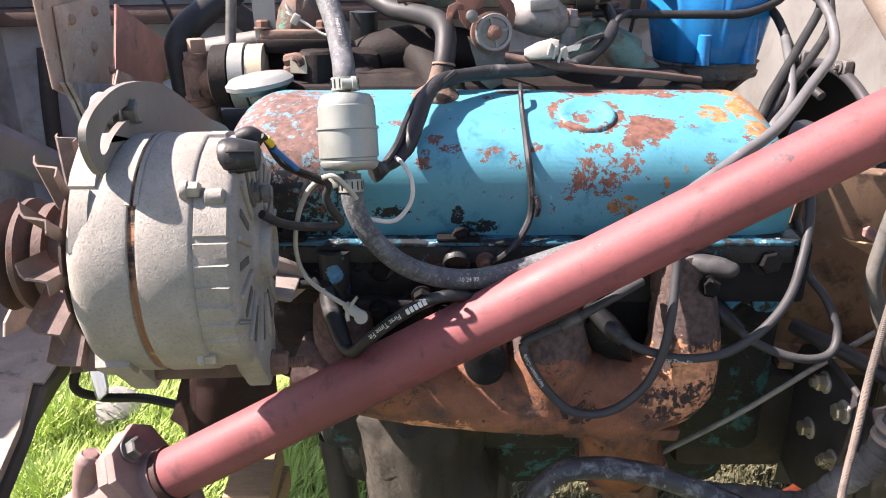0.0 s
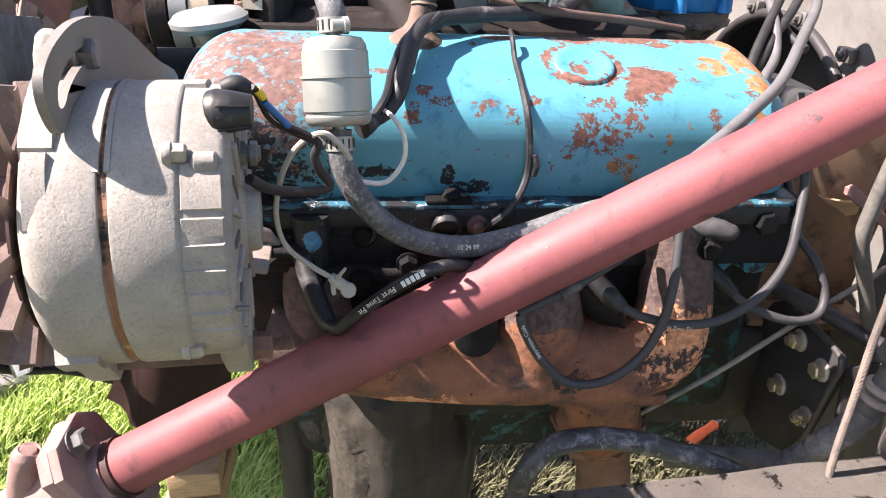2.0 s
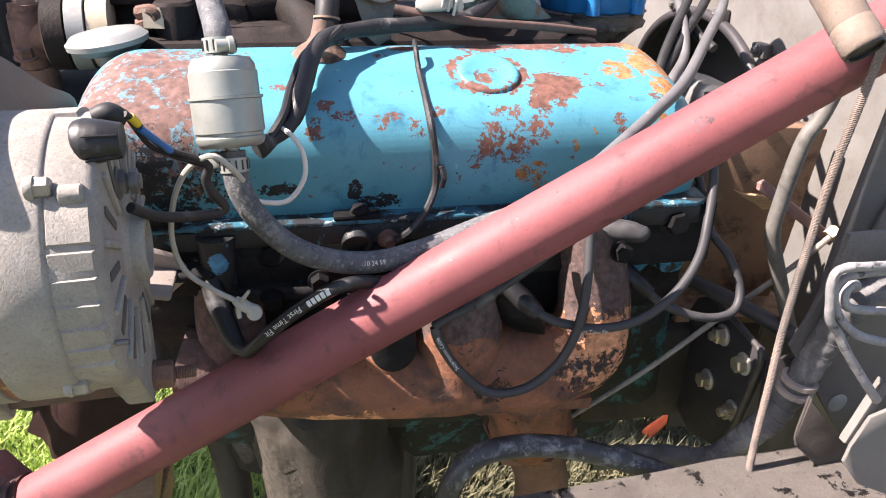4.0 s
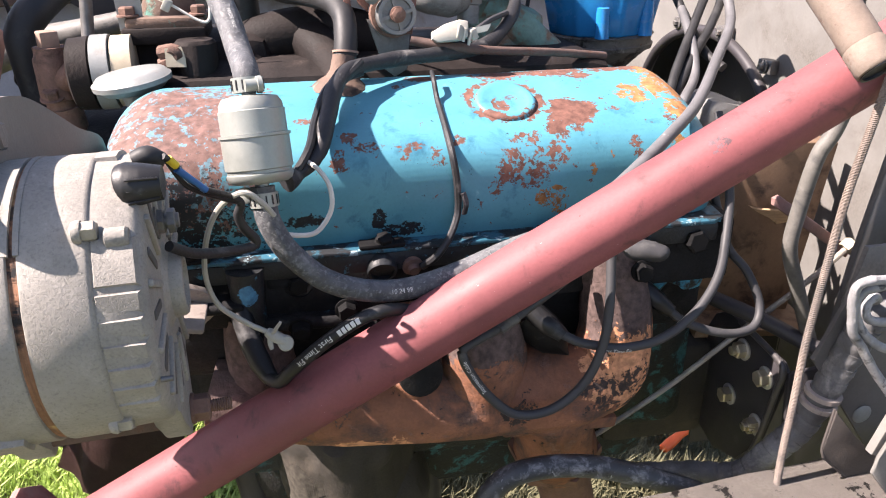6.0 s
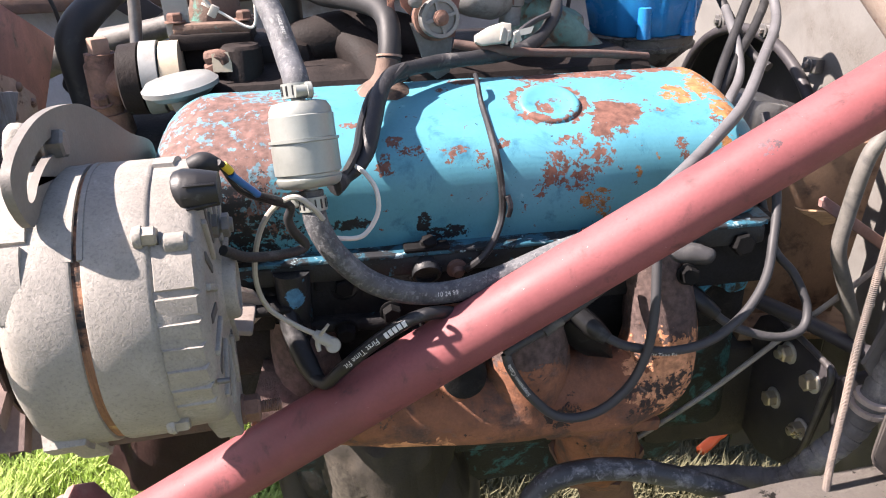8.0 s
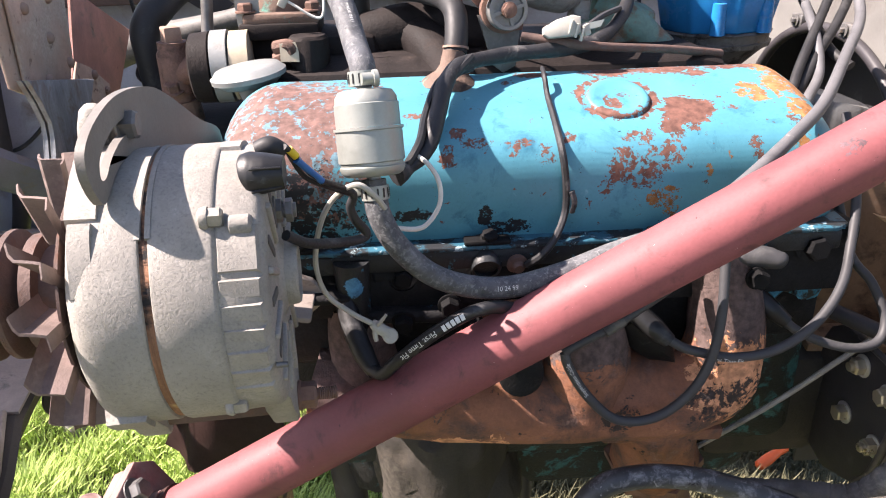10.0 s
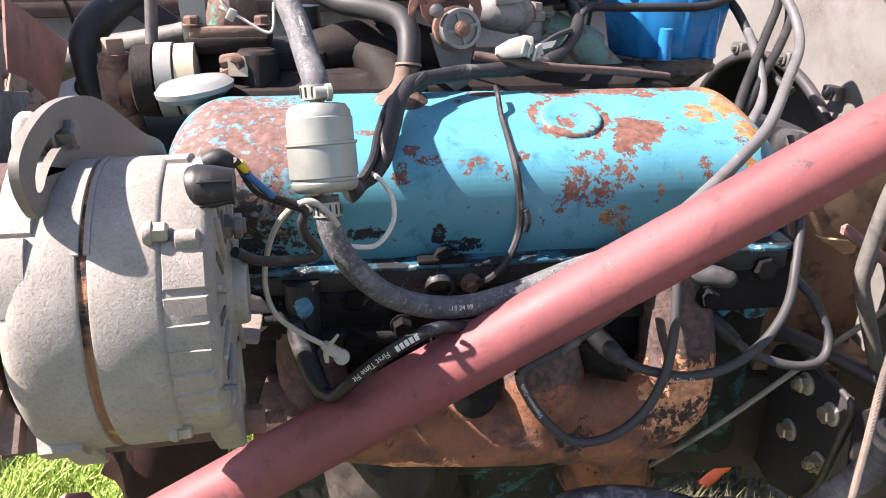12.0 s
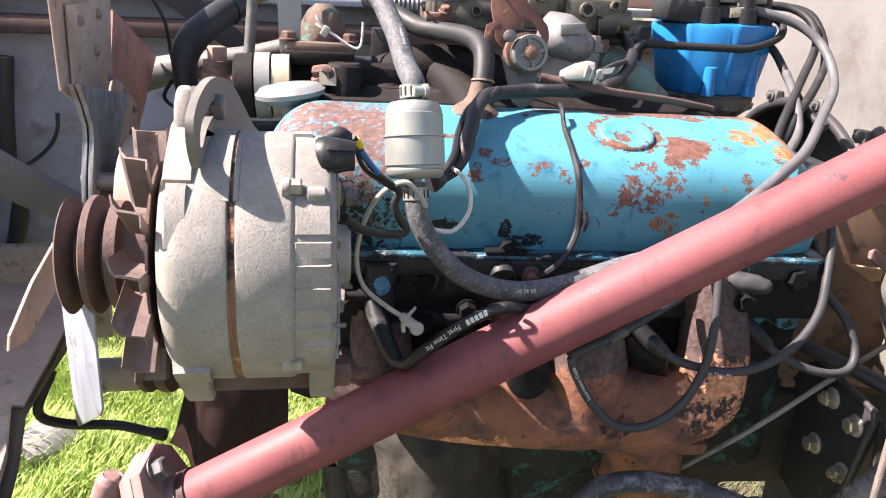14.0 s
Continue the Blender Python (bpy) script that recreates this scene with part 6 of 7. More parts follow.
arm_line = [(-127, 230), (-55, 198), (23, 145), (73, 90), (79, 55), (68, 5), (58, -60), (28, -60), (50, 5), (55, 60), (13, 108), (-17, 118), (-30, 80), (-62, 70), (-77, 10), (-105, 40), (-112, 80), (-127, 140)]
bm = slab(bmesh.new(), [(a * k, b * k) for a, b in arm_line], CP - pax * 0.012, (1, 0.1, 0), (0, 0.12, 1), 0.0026, 0.0005)
part("bracket", bm, dark_red_rust, stove, "dark red rusty bent bracket")
bm = slab(bmesh.new(), [(a * k, b * k) for a, b in ((-152, 60), (-146, 84), (-120, 96), (-95, 88), (-95, 72), (-122, 72), (-134, 50), (-130, 18), (-142, 10), (-152, 30))], CP - pax * 0.004, (1, 0.1, 0), (0, 0.12, 1), 0.0026, 0.0005)
part("hook_plate", bm, dark_red_rust, stove)
bm = slab(bmesh.new(), [(a * k, b * k) for a, b in ((-75, -10), (60, -30), (45, -165), (5, -185), (-28, -160))], CP - pax * 0.020, (1, 0.1, 0), (0, 0.12, 1), 0.003, 0.0005)
part("lower_plate", bm, dull_steel, stove)
part("eyelet", lathe(bmesh.new(), [(0, 0.0056), (0.003, 0.0056), (0.0035, 0.003)], CP + Vector((-0.019, -0.002, 0.054)), pax, 16), rust_cast, stove)
part("pin", lathe(bmesh.new(), [(0, 0.0055), (0.010, 0.0055), (0.011, 0.004)], CP + Vector((-0.0195, 0.004, 0.0135)), (0, -1, 0.1), 14), dull_steel, stove)
bm = sweep(bmesh.new(), [(0.055, 0.680, 1.109), (0.09, 0.675, 1.103), (0.13, 0.685, 1.097), (0.19, 0.71, 1.089), (0.25, 0.74, 1.078)], [0.004, 0.004, 0.0036, 0.0036, 0.004], 10)
rodt = thing("linkage_rod", (0.15, 0.69, 1.09), "dull brown steel rod lying behind the valve cover", "rod")
part("rod", bm, dark_rust, rodt)
conn = thing("wire_connector", (0.083, 0.67, 1.10), "off-white nylon wire connector", "connector")
bm = slab(bmesh.new(), [(-0.017, -0.004), (-0.012, -0.0075), (0.008, -0.0080), (0.013, -0.0060), (0.013, 0.0060), (0.006, 0.0082), (-0.006, 0.0062), (-0.017, 0.0015)], (0.088, 0.672, 1.1160), (1, -0.1, 0.12), (0, 0.25, 1), 0.014, 0.0018)
part("shell", bm, white_plastic, conn)
for k in range(3):
    bm = block(bmesh.new(), (0.092 + 0.0045 * k, 0.6640, 1.1175 - 0.003 * k), (0.0022, 0.004, 0.011), (0, 12, 0), 0.0006)
    part("rib", bm, white_plastic, conn)
bm = block(bmesh.new(), (0.1045, 0.668, 1.1145), (0.006, 0.008, 0.009), (0, -18, 10), 0.0012)
part("latch", bm, white_plastic, conn)
bm = slab(bmesh.new(), [(-0.007, -0.002), (0.006, -0.002), (0.009, 0.003), (-0.005, 0.003)], (0.112, 0.672, 1.1165), (1, 0, 0.2), (0, 0.3, 1), 0.001)
part("blade", bm, zinc, conn)

# coolant hoses over the intake
h1 = hose("bypass_hose", [(-0.10, 0.84, 1.165), (-0.070, 0.80, 1.151), (-0.048, 0.775, 1.1415), (-0.026, 0.748, 1.1400), (-0.0055, 0.712, 1.1375), (0.0020, 0.690, 1.1290), (0.0020, 0.674, 1.1140), (0.0000, 0.6655, 1.0995)], 0.0094, rubber, "dark rubber bypass hose bending down to a blue-grey nipple", "hose", 18)
bm = lathe(bmesh.new(), [(-0.006, 0.0265), (-0.001, 0.0235), (0.003, 0.0180), (0.007, 0.0130), (0.012, 0.0100), (0.024, 0.0088)], (-0.0040, 0.6610, 1.0790), (0.12, 0.15, 1), 28)
part("nipple", lumpy(bm, 0.001, 0.01), rust_green, h1, "brown and teal cone on the cover under the hose")
bm = lathe(bmesh.new(), [(-0.0008, 0.0092), (-0.0008, 0.0104), (0.0008, 0.0104), (0.0008, 0.0092)], (0.0006, 0.6670, 1.1040), (0.1, 0.3, 1), 24)
part("wire_clip", bm, rust_steel, h1)
hh = hose("heater_hose", [(-0.292, 0.86, 1.00), (-0.294, 0.86, 1.044), (-0.2965, 0.86, 1.078), (-0.296, 0.866, 1.098), (-0.287, 0.88, 1.116), (-0.272, 0.92, 1.133), (-0.253, 0.96, 1.148)], [0.0125, 0.0125, 0.013, 0.0155, 0.0165, 0.0160, 0.0155], rubber, "thick black heater hose with a frayed end behind the fan", "hose", 18, hollow=0.7)
part("pipe_end", sweep(bmesh.new(), [(-0.256, 0.955, 1.1455), (-0.248, 0.97, 1.151), (-0.237, 0.99, 1.157), (-0.22, 1.02, 1.165)], 0.0095, 12), rust_steel, hh, "rusty pipe in the hose's end")
part("band", sweep(bmesh.new(), [(-0.262, 0.941, 1.1405), (-0.257, 0.952, 1.1445)], 0.0168, 18, 2, True), black_plastic, hh, "black band")
hose("thin_wire", [(-0.43, 1.0, 1.14), (-0.391, 1.0, 1.151), (-0.371, 1.0, 1.155), (-0.356, 1.0, 1.139), (-0.347, 1.0, 1.115), (-0.342, 1.0, 1.076), (-0.334, 1.0, 1.062), (-0.347, 1.0, 1.046), (-0.355, 1.0, 1.029), (-0.343, 1.0, 1.018), (-0.332, 1.0, 1.03)], 0.0024, black_plastic, "thin black wire looping down behind the fan", "wire", 8)
hose("bottom_hose", [(-0.455, 1.15, 1.020), (-0.405, 1.145, 1.040), (-0.360, 1.13, 1.052), (-0.300, 1.11, 1.066), (-0.25, 1.10, 1.078), (-0.19, 1.09, 1.095)], [0.022, 0.022, 0.021, 0.017, 0.014, 0.014], pale_hose, "pale grey water pipe behind the fan", "hose", 16)
hose("dipstick_tube", [(-0.222, 0.79, 1.08), (-0.218, 0.80, 1.12), (-0.212, 0.81, 1.20)], 0.0055, dull_steel, "thin steel tube standing beside the water neck", "tube", 10)
spring = thing("return_spring", (-0.063, 0.84, 1.17), "bare steel coil return spring on the carburettor linkage", "spring")
pts = [(-0.088 + 0.050 * i / 220, 0.84 + 0.0135 * math.cos(i * 0.3), 1.170 + 0.0135 * math.sin(i * 0.3)) for i in range(221)]
part("coil", sweep(bmesh.new(), pts, 0.0013, 6, straight=True), pale_metal, spring)
part("hook", sweep(bmesh.new(), [(-0.088, 0.84, 1.176), (-0.105, 0.83, 1.170), (-0.125, 0.80, 1.172), (-0.150, 0.785, 1.170), (-0.174, 0.770, 1.166)], 0.0011, 6), pale_metal, spring)

# ---- wiring ----
loom = hose("wiring_loom", [(-0.052, 0.543, 1.043), (-0.040, 0.553, 1.0455), (-0.028, 0.566, 1.055), (-0.0205, 0.586, 1.072), (-0.012, 0.610, 1.0895), (0.003, 0.636, 1.0965), (0.038, 0.660, 1.098), (0.076, 0.672, 1.0985), (0.114, 0.690, 1.099), (0.144, 0.720, 1.109), (0.166, 0.760, 1.128), (0.163, 0.80, 1.145)],
            lambda f: max(0.0085 - 0.055 * f, min(0.0066, 0.0036 + 0.0105 * f)) - 0.0008 * f + 0.0004 * math.sin(f * 60), tape, "black taped wiring loom draped over the valve cover", "wiring loom", 12)
for k in range(3):
    o = 0.004 * (k - 1)
    part("strand", sweep(bmesh.new(), [(-0.046, 0.551 + o, 1.045), (-0.031 + o, 0.564 + o, 1.055 - o), (-0.0225 + 1.5 * o, 0.588, 1.072), (-0.012 + o, 0.613, 1.0895), (0.010, 0.638, 1.0975 + o)], 0.0030, 8), (black_plastic, tape, rubber)[k], loom)
part("branch", sweep(bmesh.new(), [(0.118, 0.69, 1.099), (0.112, 0.70, 1.108), (0.128, 0.71, 1.118), (0.150, 0.73, 1.122)], 0.0026, 8), grey_rubber, loom)
for x, y, z in ((0.170, 0.765, 1.132), (0.160, 0.785, 1.138), (0.172, 0.79, 1.128)):
    part("branch", sweep(bmesh.new(), [(0.166, 0.76, 1.128), (x + 0.004, y, z + 0.004), (x + 0.018, y + 0.02, z + 0.006)], 0.0032, 8), tape, loom)
cw = hose("cover_wire", [(0.066, 0.645, 1.090), (0.0648, 0.630, 1.0865), (0.0655, 0.619, 1.0735), (0.0658, 0.594, 1.0620), (0.0666, 0.5685, 1.0457), (0.0695, 0.5650, 1.0235), (0.0695, 0.5640, 1.0005), (0.0605, 0.5530, 0.9855), (0.050, 0.549, 0.974), (0.041, 0.556, 0.964)],
          [0.0018, 0.0022, 0.0028, 0.0028, 0.0028, 0.0032], tape, "thin black wire taped over the valve cover to a sender", "wire", 8)
part("tape_end", sweep(bmesh.new(), [(0.0735, 0.5625, 1.0175), (0.0755, 0.5610, 1.0095), (0.0740, 0.5610, 1.0015)], 0.0030, 8, flat=0.5), tape, cw)

lead = hose("alternator_lead", [(-0.1105, 0.450, 1.0925), (-0.107, 0.454, 1.0880), (-0.103, 0.462, 1.0775), (-0.096, 0.470, 1.067), (-0.086, 0.488, 1.0555), (-0.079, 0.497, 1.047), (-0.0815, 0.499, 1.038), (-0.079, 0.500, 1.029), (-0.073, 0.503, 1.019), (-0.0765, 0.501, 1.0155), (-0.090, 0.485, 1.0205), (-0.105, 0.465, 1.030), (-0.115, 0.450, 1.042)],
            [0.0018, 0.0018, 0.0018, 0.0018, 0.0020, 0.0026, 0.0030, 0.0031, 0.0031, 0.0031, 0.0031, 0.0031, 0.0031], tape, "black alternator lead with blue and yellow sleeves", "wire", 10)
part("blue_sleeve", sweep(bmesh.new(), [(-0.1058, 0.456, 1.0835), (-0.1005, 0.464, 1.0745), (-0.0945, 0.471, 1.0655)], 0.0021, 10), blue_wire, lead, "blue sleeve")
part("yellow_sleeve", sweep(bmesh.new(), [(-0.1085, 0.452, 1.0905), (-0.1055, 0.455, 1.0855)], 0.0023, 10, 2), yellow_plastic, lead, "yellow sleeve")
part("second_lead", sweep(bmesh.new(), [(-0.1095, 0.453, 1.089), (-0.104, 0.466, 1.071), (-0.094, 0.478, 1.060), (-0.080, 0.497, 1.047)], 0.0016, 8), black_plastic, lead)
tie = hose("cable_tie", [(-0.060, 0.497, 1.037), (-0.066, 0.492, 1.0475), (-0.076, 0.490, 1.0555), (-0.090, 0.494, 1.047), (-0.101, 0.500, 1.027), (-0.1068, 0.505, 0.998), (-0.102, 0.507, 0.974), (-0.086, 0.507, 0.9585), (-0.070, 0.5065, 0.948)],
           0.0018, white_plastic, "long off-white nylon cable tie hanging beside the filter", "cable tie", 8)
bm = sweep(bmesh.new(), [(-0.0735, 0.5065, 0.9505), (-0.0700, 0.5062, 0.9475), (-0.0660, 0.5060, 0.9445), (-0.0620, 0.5060, 0.9415)], [0.0030, 0.0044, 0.0040, 0.0042], 12, flat=0.75)
lathe(bm, [(-0.0026, 0.0020), (-0.0026, 0.0048), (-0.0016, 0.0054), (0.0016, 0.0054), (0.0026, 0.0048), (0.0026, 0.0020)], (-0.0618, 0.5055, 0.9405), (0.15, -1, 0.35), 20)
sweep(bm, [(-0.0705, 0.5055, 0.9480), (-0.0665, 0.503, 0.9545), (-0.0635, 0.502, 0.9590)], [0.0017, 0.0010], 8)
sweep(bm, [(-0.0710, 0.5055, 0.9475), (-0.0718, 0.504, 0.9430), (-0.0712, 0.503, 0.9385)], [0.0022, 0.0015], 8)
part("buckle", bm, white_plastic, tie, "rounded eye and cut tail of the tie")
hose("white_wire", [(-0.038, 0.556, 1.052), (-0.030, 0.548, 1.0475), (-0.0235, 0.541, 1.037), (-0.0240, 0.536, 1.022), (-0.035, 0.530, 1.0095), (-0.050, 0.521, 1.0125), (-0.062, 0.513, 1.02)], 0.0017, white_wire, "thin off-white wire looped below the filter", "wire", 8)
hose("white_wire", [(-0.15, 0.752, 1.141), (-0.135, 0.745, 1.134), (-0.115, 0.742, 1.122), (-0.107, 0.742, 1.124), (-0.105, 0.745, 1.145)], 0.0013, white_wire, "thin off-white cable tie on the thermostat housing", "cable tie", 6)
zt = thing("cable_tie", (-0.144, 0.747, 1.128), "small off-white cable tie buckle on the thermostat housing", "cable tie")
part("buckle", block(bmesh.new(), (-0.1405, 0.745, 1.1350), (0.007, 0.005, 0.010), (0, 30, 0), 0.001), white_plastic, zt)
part("tail", sweep(bmesh.new(), [(-0.143, 0.746, 1.139), (-0.147, 0.746, 1.145), (-0.149, 0.747, 1.149)], [0.0026, 0.0012], 6), white_plastic, zt)


def plug_wire(points, boot, material=grey_rubber, radius=0.0037, label="grey silicone spark plug wire looping beside the manifold"):
    ob = thing("spark_plug_wire", points[0], label, "spark plug wire", "spark plug wires")
    part("wire", sweep(bmesh.new(), points, radius, 12), material, ob)
    if boot:
        part("boot", sweep(bmesh.new(), boot, [0.0078, 0.0082, 0.0078, 0.0055], 14), black_plastic, ob, "black rubber spark plug boot")
    return ob


W1 = [(-0.077, 0.514, 0.909), (-0.069, 0.505, 0.9105), (-0.059, 0.500, 0.922), (-0.042, 0.497, 0.938), (-0.026, 0.496, 0.950), (-0.009, 0.497, 0.959), (0.008, 0.502, 0.960), (0.025, 0.512, 0.952), (0.040, 0.528, 0.937), (0.05, 0.55, 0.925)]
w1 = plug_wire(W1,
               [(-0.095, 0.556, 0.946), (-0.089, 0.540, 0.930), (-0.085, 0.531, 0.921), (-0.080, 0.522, 0.913), (-0.074, 0.512, 0.907)], black_plastic, 0.0046, "black spark plug wire with white printing by the alternator")
W2 = [(0.182, 0.536, 0.985), (0.180, 0.530, 0.966), (0.176, 0.517, 0.933), (0.170, 0.511, 0.902), (0.157, 0.510, 0.873), (0.133, 0.511, 0.8525), (0.104, 0.511, 0.8525), (0.081, 0.512, 0.874), (0.066, 0.514, 0.899), (0.0625, 0.5165, 0.911)]
w2 = plug_wire(W2, None)
W3 = [(0.140, 0.531, 0.911), (0.152, 0.525, 0.905), (0.163, 0.520, 0.9025), (0.189, 0.515, 0.899), (0.219, 0.5125, 0.905), (0.247, 0.516, 0.923), (0.271, 0.531, 0.944), (0.2885, 0.556, 0.967), (0.30, 0.58, 1.0), (0.305, 0.62, 1.05)]
w3 = plug_wire(W3,
               [(0.118, 0.550, 0.929), (0.128, 0.541, 0.920), (0.136, 0.534, 0.914), (0.145, 0.528, 0.9075)])
w4 = plug_wire([(0.236, 0.556, 0.914), (0.256, 0.545, 0.8975), (0.288, 0.536, 0.8875), (0.316, 0.540, 0.887), (0.3265, 0.550, 0.902), (0.3195, 0.565, 0.927), (0.308, 0.582, 0.945), (0.30, 0.60, 0.985)],
               [(0.222, 0.568, 0.925), (0.230, 0.561, 0.918), (0.236, 0.556, 0.913), (0.246, 0.550, 0.905)])
w5 = plug_wire([(0.0625, 0.5165, 0.911), (0.068, 0.517, 0.9155), (0.100, 0.523, 0.928), (0.135, 0.535, 0.943), (0.16, 0.55, 0.95)], None)
part("sleeve", sweep(bmesh.new(), [(0.092, 0.5200, 0.9245), (0.106, 0.5235, 0.9315)], 0.0046, 10, 2), pale_hose, w5, "grey sleeve")

# leads behind the red tube up to the distributor
plug_wire([(0.150, 0.505, 1.020), (0.186, 0.522, 1.039), (0.226, 0.552, 1.0540), (0.270, 0.595, 1.0660), (0.320, 0.660, 1.086), (0.3705, 0.730, 1.109), (0.378, 0.770, 1.140), (0.360, 0.790, 1.161), (0.324, 0.800, 1.173), (0.292, 0.810, 1.178)], None, bleached, 0.0047, "pale grey spark plug wire arching from the distributor over the cover")
plug_wire([(0.280, 0.665, 1.045), (0.291, 0.680, 1.059), (0.306, 0.700, 1.075), (0.347, 0.750, 1.112), (0.379, 0.790, 1.144), (0.380, 0.810, 1.167), (0.365, 0.830, 1.180), (0.335, 0.845, 1.182)], None, rubber, 0.0044, "black spark plug wire beside the distributor")
plug_wire([(0.285, 0.668, 1.04), (0.296, 0.680, 1.053), (0.325, 0.710, 1.079), (0.356, 0.740, 1.102), (0.387, 0.780, 1.128), (0.391, 0.810, 1.161), (0.379, 0.830, 1.178), (0.345, 0.86, 1.182)], None, rubber, 0.0044, "black spark plug wire beside the distributor")
plug_wire([(0.285, 0.650, 1.035), (0.294, 0.660, 1.052), (0.318, 0.690, 1.064), (0.327, 0.712, 1.082), (0.332, 0.735, 1.098), (0.34, 0.77, 1.115)], None, bleached, 0.0044, "pale spark plug wire behind the cover's end")
plug_wire([(0.150, 0.785, 1.137), (0.170, 0.785, 1.1375), (0.213, 0.783, 1.1365), (0.262, 0.780, 1.1365), (0.301, 0.783, 1.1375), (0.336, 0.797, 1.147), (0.347, 0.805, 1.156), (0.348, 0.82, 1.166), (0.330, 0.825, 1.172)], None, rubber, 0.0042, "dark lead running across the distributor cap")

plug_wire([(0.352, 0.70, 1.07), (0.345, 0.725, 1.081), (0.348, 0.77, 1.103), (0.343, 0.80, 1.130), (0.333, 0.812, 1.145)], None, rubber, 0.0044, "black spark plug wire crossing behind the cap")

# ---- engine mount plate ----
mount = thing("mount_plate", (0.345, 0.575, 0.73), "black painted steel mount plate with plated bolts", "mount plate")
bm = slab(bmesh.new(), [(0.668, 0.800), (0.650, 0.836), (0.631, 0.849), (0.545, 0.845), (0.536, 0.839), (0.5405, 0.815), (0.555, 0.742), (0.575, 0.712), (0.619, 0.694), (0.663, 0.704), (0.675, 0.750)], (0.3565, 0, 0), (0, 1, 0), (0, 0, 1), 0.007, 0.0015)
part("plate", bm, black_plate, mount)
bm = slab(bmesh.new(), [(0, 0), (0.045, 0.004), (0.045, -0.100), (0, -0.105)], (0.357, 0.5375, 0.838), (1, 0, 0), (0, 0.16, 1), 0.006, 0.0015)
part("gusset", bm, black_plate, mount)
# Edge paler than the plate: wear, and the lit rim painted with it.
part("rolled_edge", sweep(bmesh.new(), [(0.3545, 0.610, 0.849), (0.3535, 0.550, 0.846), (0.3530, 0.538, 0.838), (0.3530, 0.5415, 0.815), (0.3535, 0.5555, 0.745), (0.3545, 0.575, 0.713)], 0.0030, 10), worn_lit_edge, mount, "worn edge of the plate, paler as if lit")
part("tie_bar", sweep(bmesh.new(), [(0.33, 0.63, 0.868), (0.362, 0.585, 0.862), (0.392, 0.548, 0.851), (0.43, 0.51, 0.84)], 0.0075, 12), black_plate, mount, "black round bar above the plate")
for y, z, nut in ((0.5955, 0.8270, 1), (0.5575, 0.8205, 0), (0.6050, 0.7700, 0), (0.5585, 0.7675, 1)):
    bm = hexagon(bmesh.new(), (0.3515, y, z), (-1, 0, 0), 0.0138, 0.0088, 0, y * 40)
    if nut:
        lathe(bm, [(0, 0.0044), (0.0125, 0.0044), (0.0130, 0.0036)], (0.3515, y, z), (-1, 0, 0), 14)
        lathe(bm, [(0, 0.0036), (0.004, 0.0036), (0.0, 0.0020)], (0.3475, y, z), (-1, 0, 0), 12)
    bolt = part("bolt", bm, bright_steel, mount, "yellowish plated bolt")
    part("washer", lathe(bmesh.new(), [(0, 0.0040), (0, 0.0102), (0.0006, 0.0106), (0.0016, 0.0106), (0.0020, 0.0100), (0.0020, 0.0040)], (0.3532, y, z), (-1, 0, 0), 24), washer_steel, bolt, "pale plated washer")
bell = thing("bell_housing", (0.36, 0.70, 0.70), "dirty bell housing behind the engine mount", "bell housing")
part("top_flange", lumpy(block(bmesh.new(), (0.405, 0.80, 0.995), (0.05, 0.06, 0.05), (0, 12, 0), 0.012), 0.002, 0.02), grey_cast, bell, "grey cast flange")
bm = lathe(bmesh.new(), [(-0.03, 0.10), (-0.02, 0.12), (0.03, 0.12), (0.06, 0.10), (0.10, 0.09)], (0.35, 0.86, 0.83), (1, 0, 0), 40)
part("starter", lumpy(block(bmesh.new(), (0.305, 0.69, 0.745), (0.13, 0.09, 0.12), (0, 0, 0), 0.02), 0.003, 0.04), dusty_brown, bell, "dark dirty casting")
part("housing", lumpy(bm, 0.003, 0.04), dusty_brown, bell)
# Rusted sheet-metal panel, not wood.
bm = block(bmesh.new(), (0.405, 0.695, 0.905), (0.125, 0.02, 0.195), (4, 3, -4), 0.002)
brd = thing("board", (0.405, 0.695, 0.81), "mottled brown rusted metal panel wedged beside the firewall", "board")
part("panel", bm, brown_panel, brd)
bm = block(bmesh.new(), (0.405, 0.678, 0.806), (0.130, 0.05, 0.008), (4, 3, -4), 0.001)
part("edge", bm, brown_panel, brd)
# Torn edge of the panel; its lit look comes from the paler colour.
bm = slab(bmesh.new(), [(-0.026, 0.008), (-0.015, 0.004), (0.008, 0.005), (0.022, 0.008), (0.024, -0.008), (0.012, -0.012), (0.002, -0.004), (-0.012, 0.000)], (0.405, 0.668, 0.932), (1, 0, -0.15), (0, -0.3, 1), 0.003, 0.0008)
tagged(part("peeled_strip", bm, wood), "torn strip of the brown panel, pale as if lit", "strip")

# ---- lower hoses, cables and loom ----
hose("drain_hose", [(0.068, 0.50, 0.72), (0.0745, 0.50, 0.770), (0.093, 0.50, 0.7985), (0.123, 0.50, 0.8060), (0.162, 0.50, 0.8010), (0.200, 0.497, 0.7895), (0.235, 0.488, 0.779), (0.270, 0.470, 0.770), (0.32, 0.44, 0.757)], 0.0092, scuffed, "scuffed grey-black hose curving under the manifold", "hose", 16)
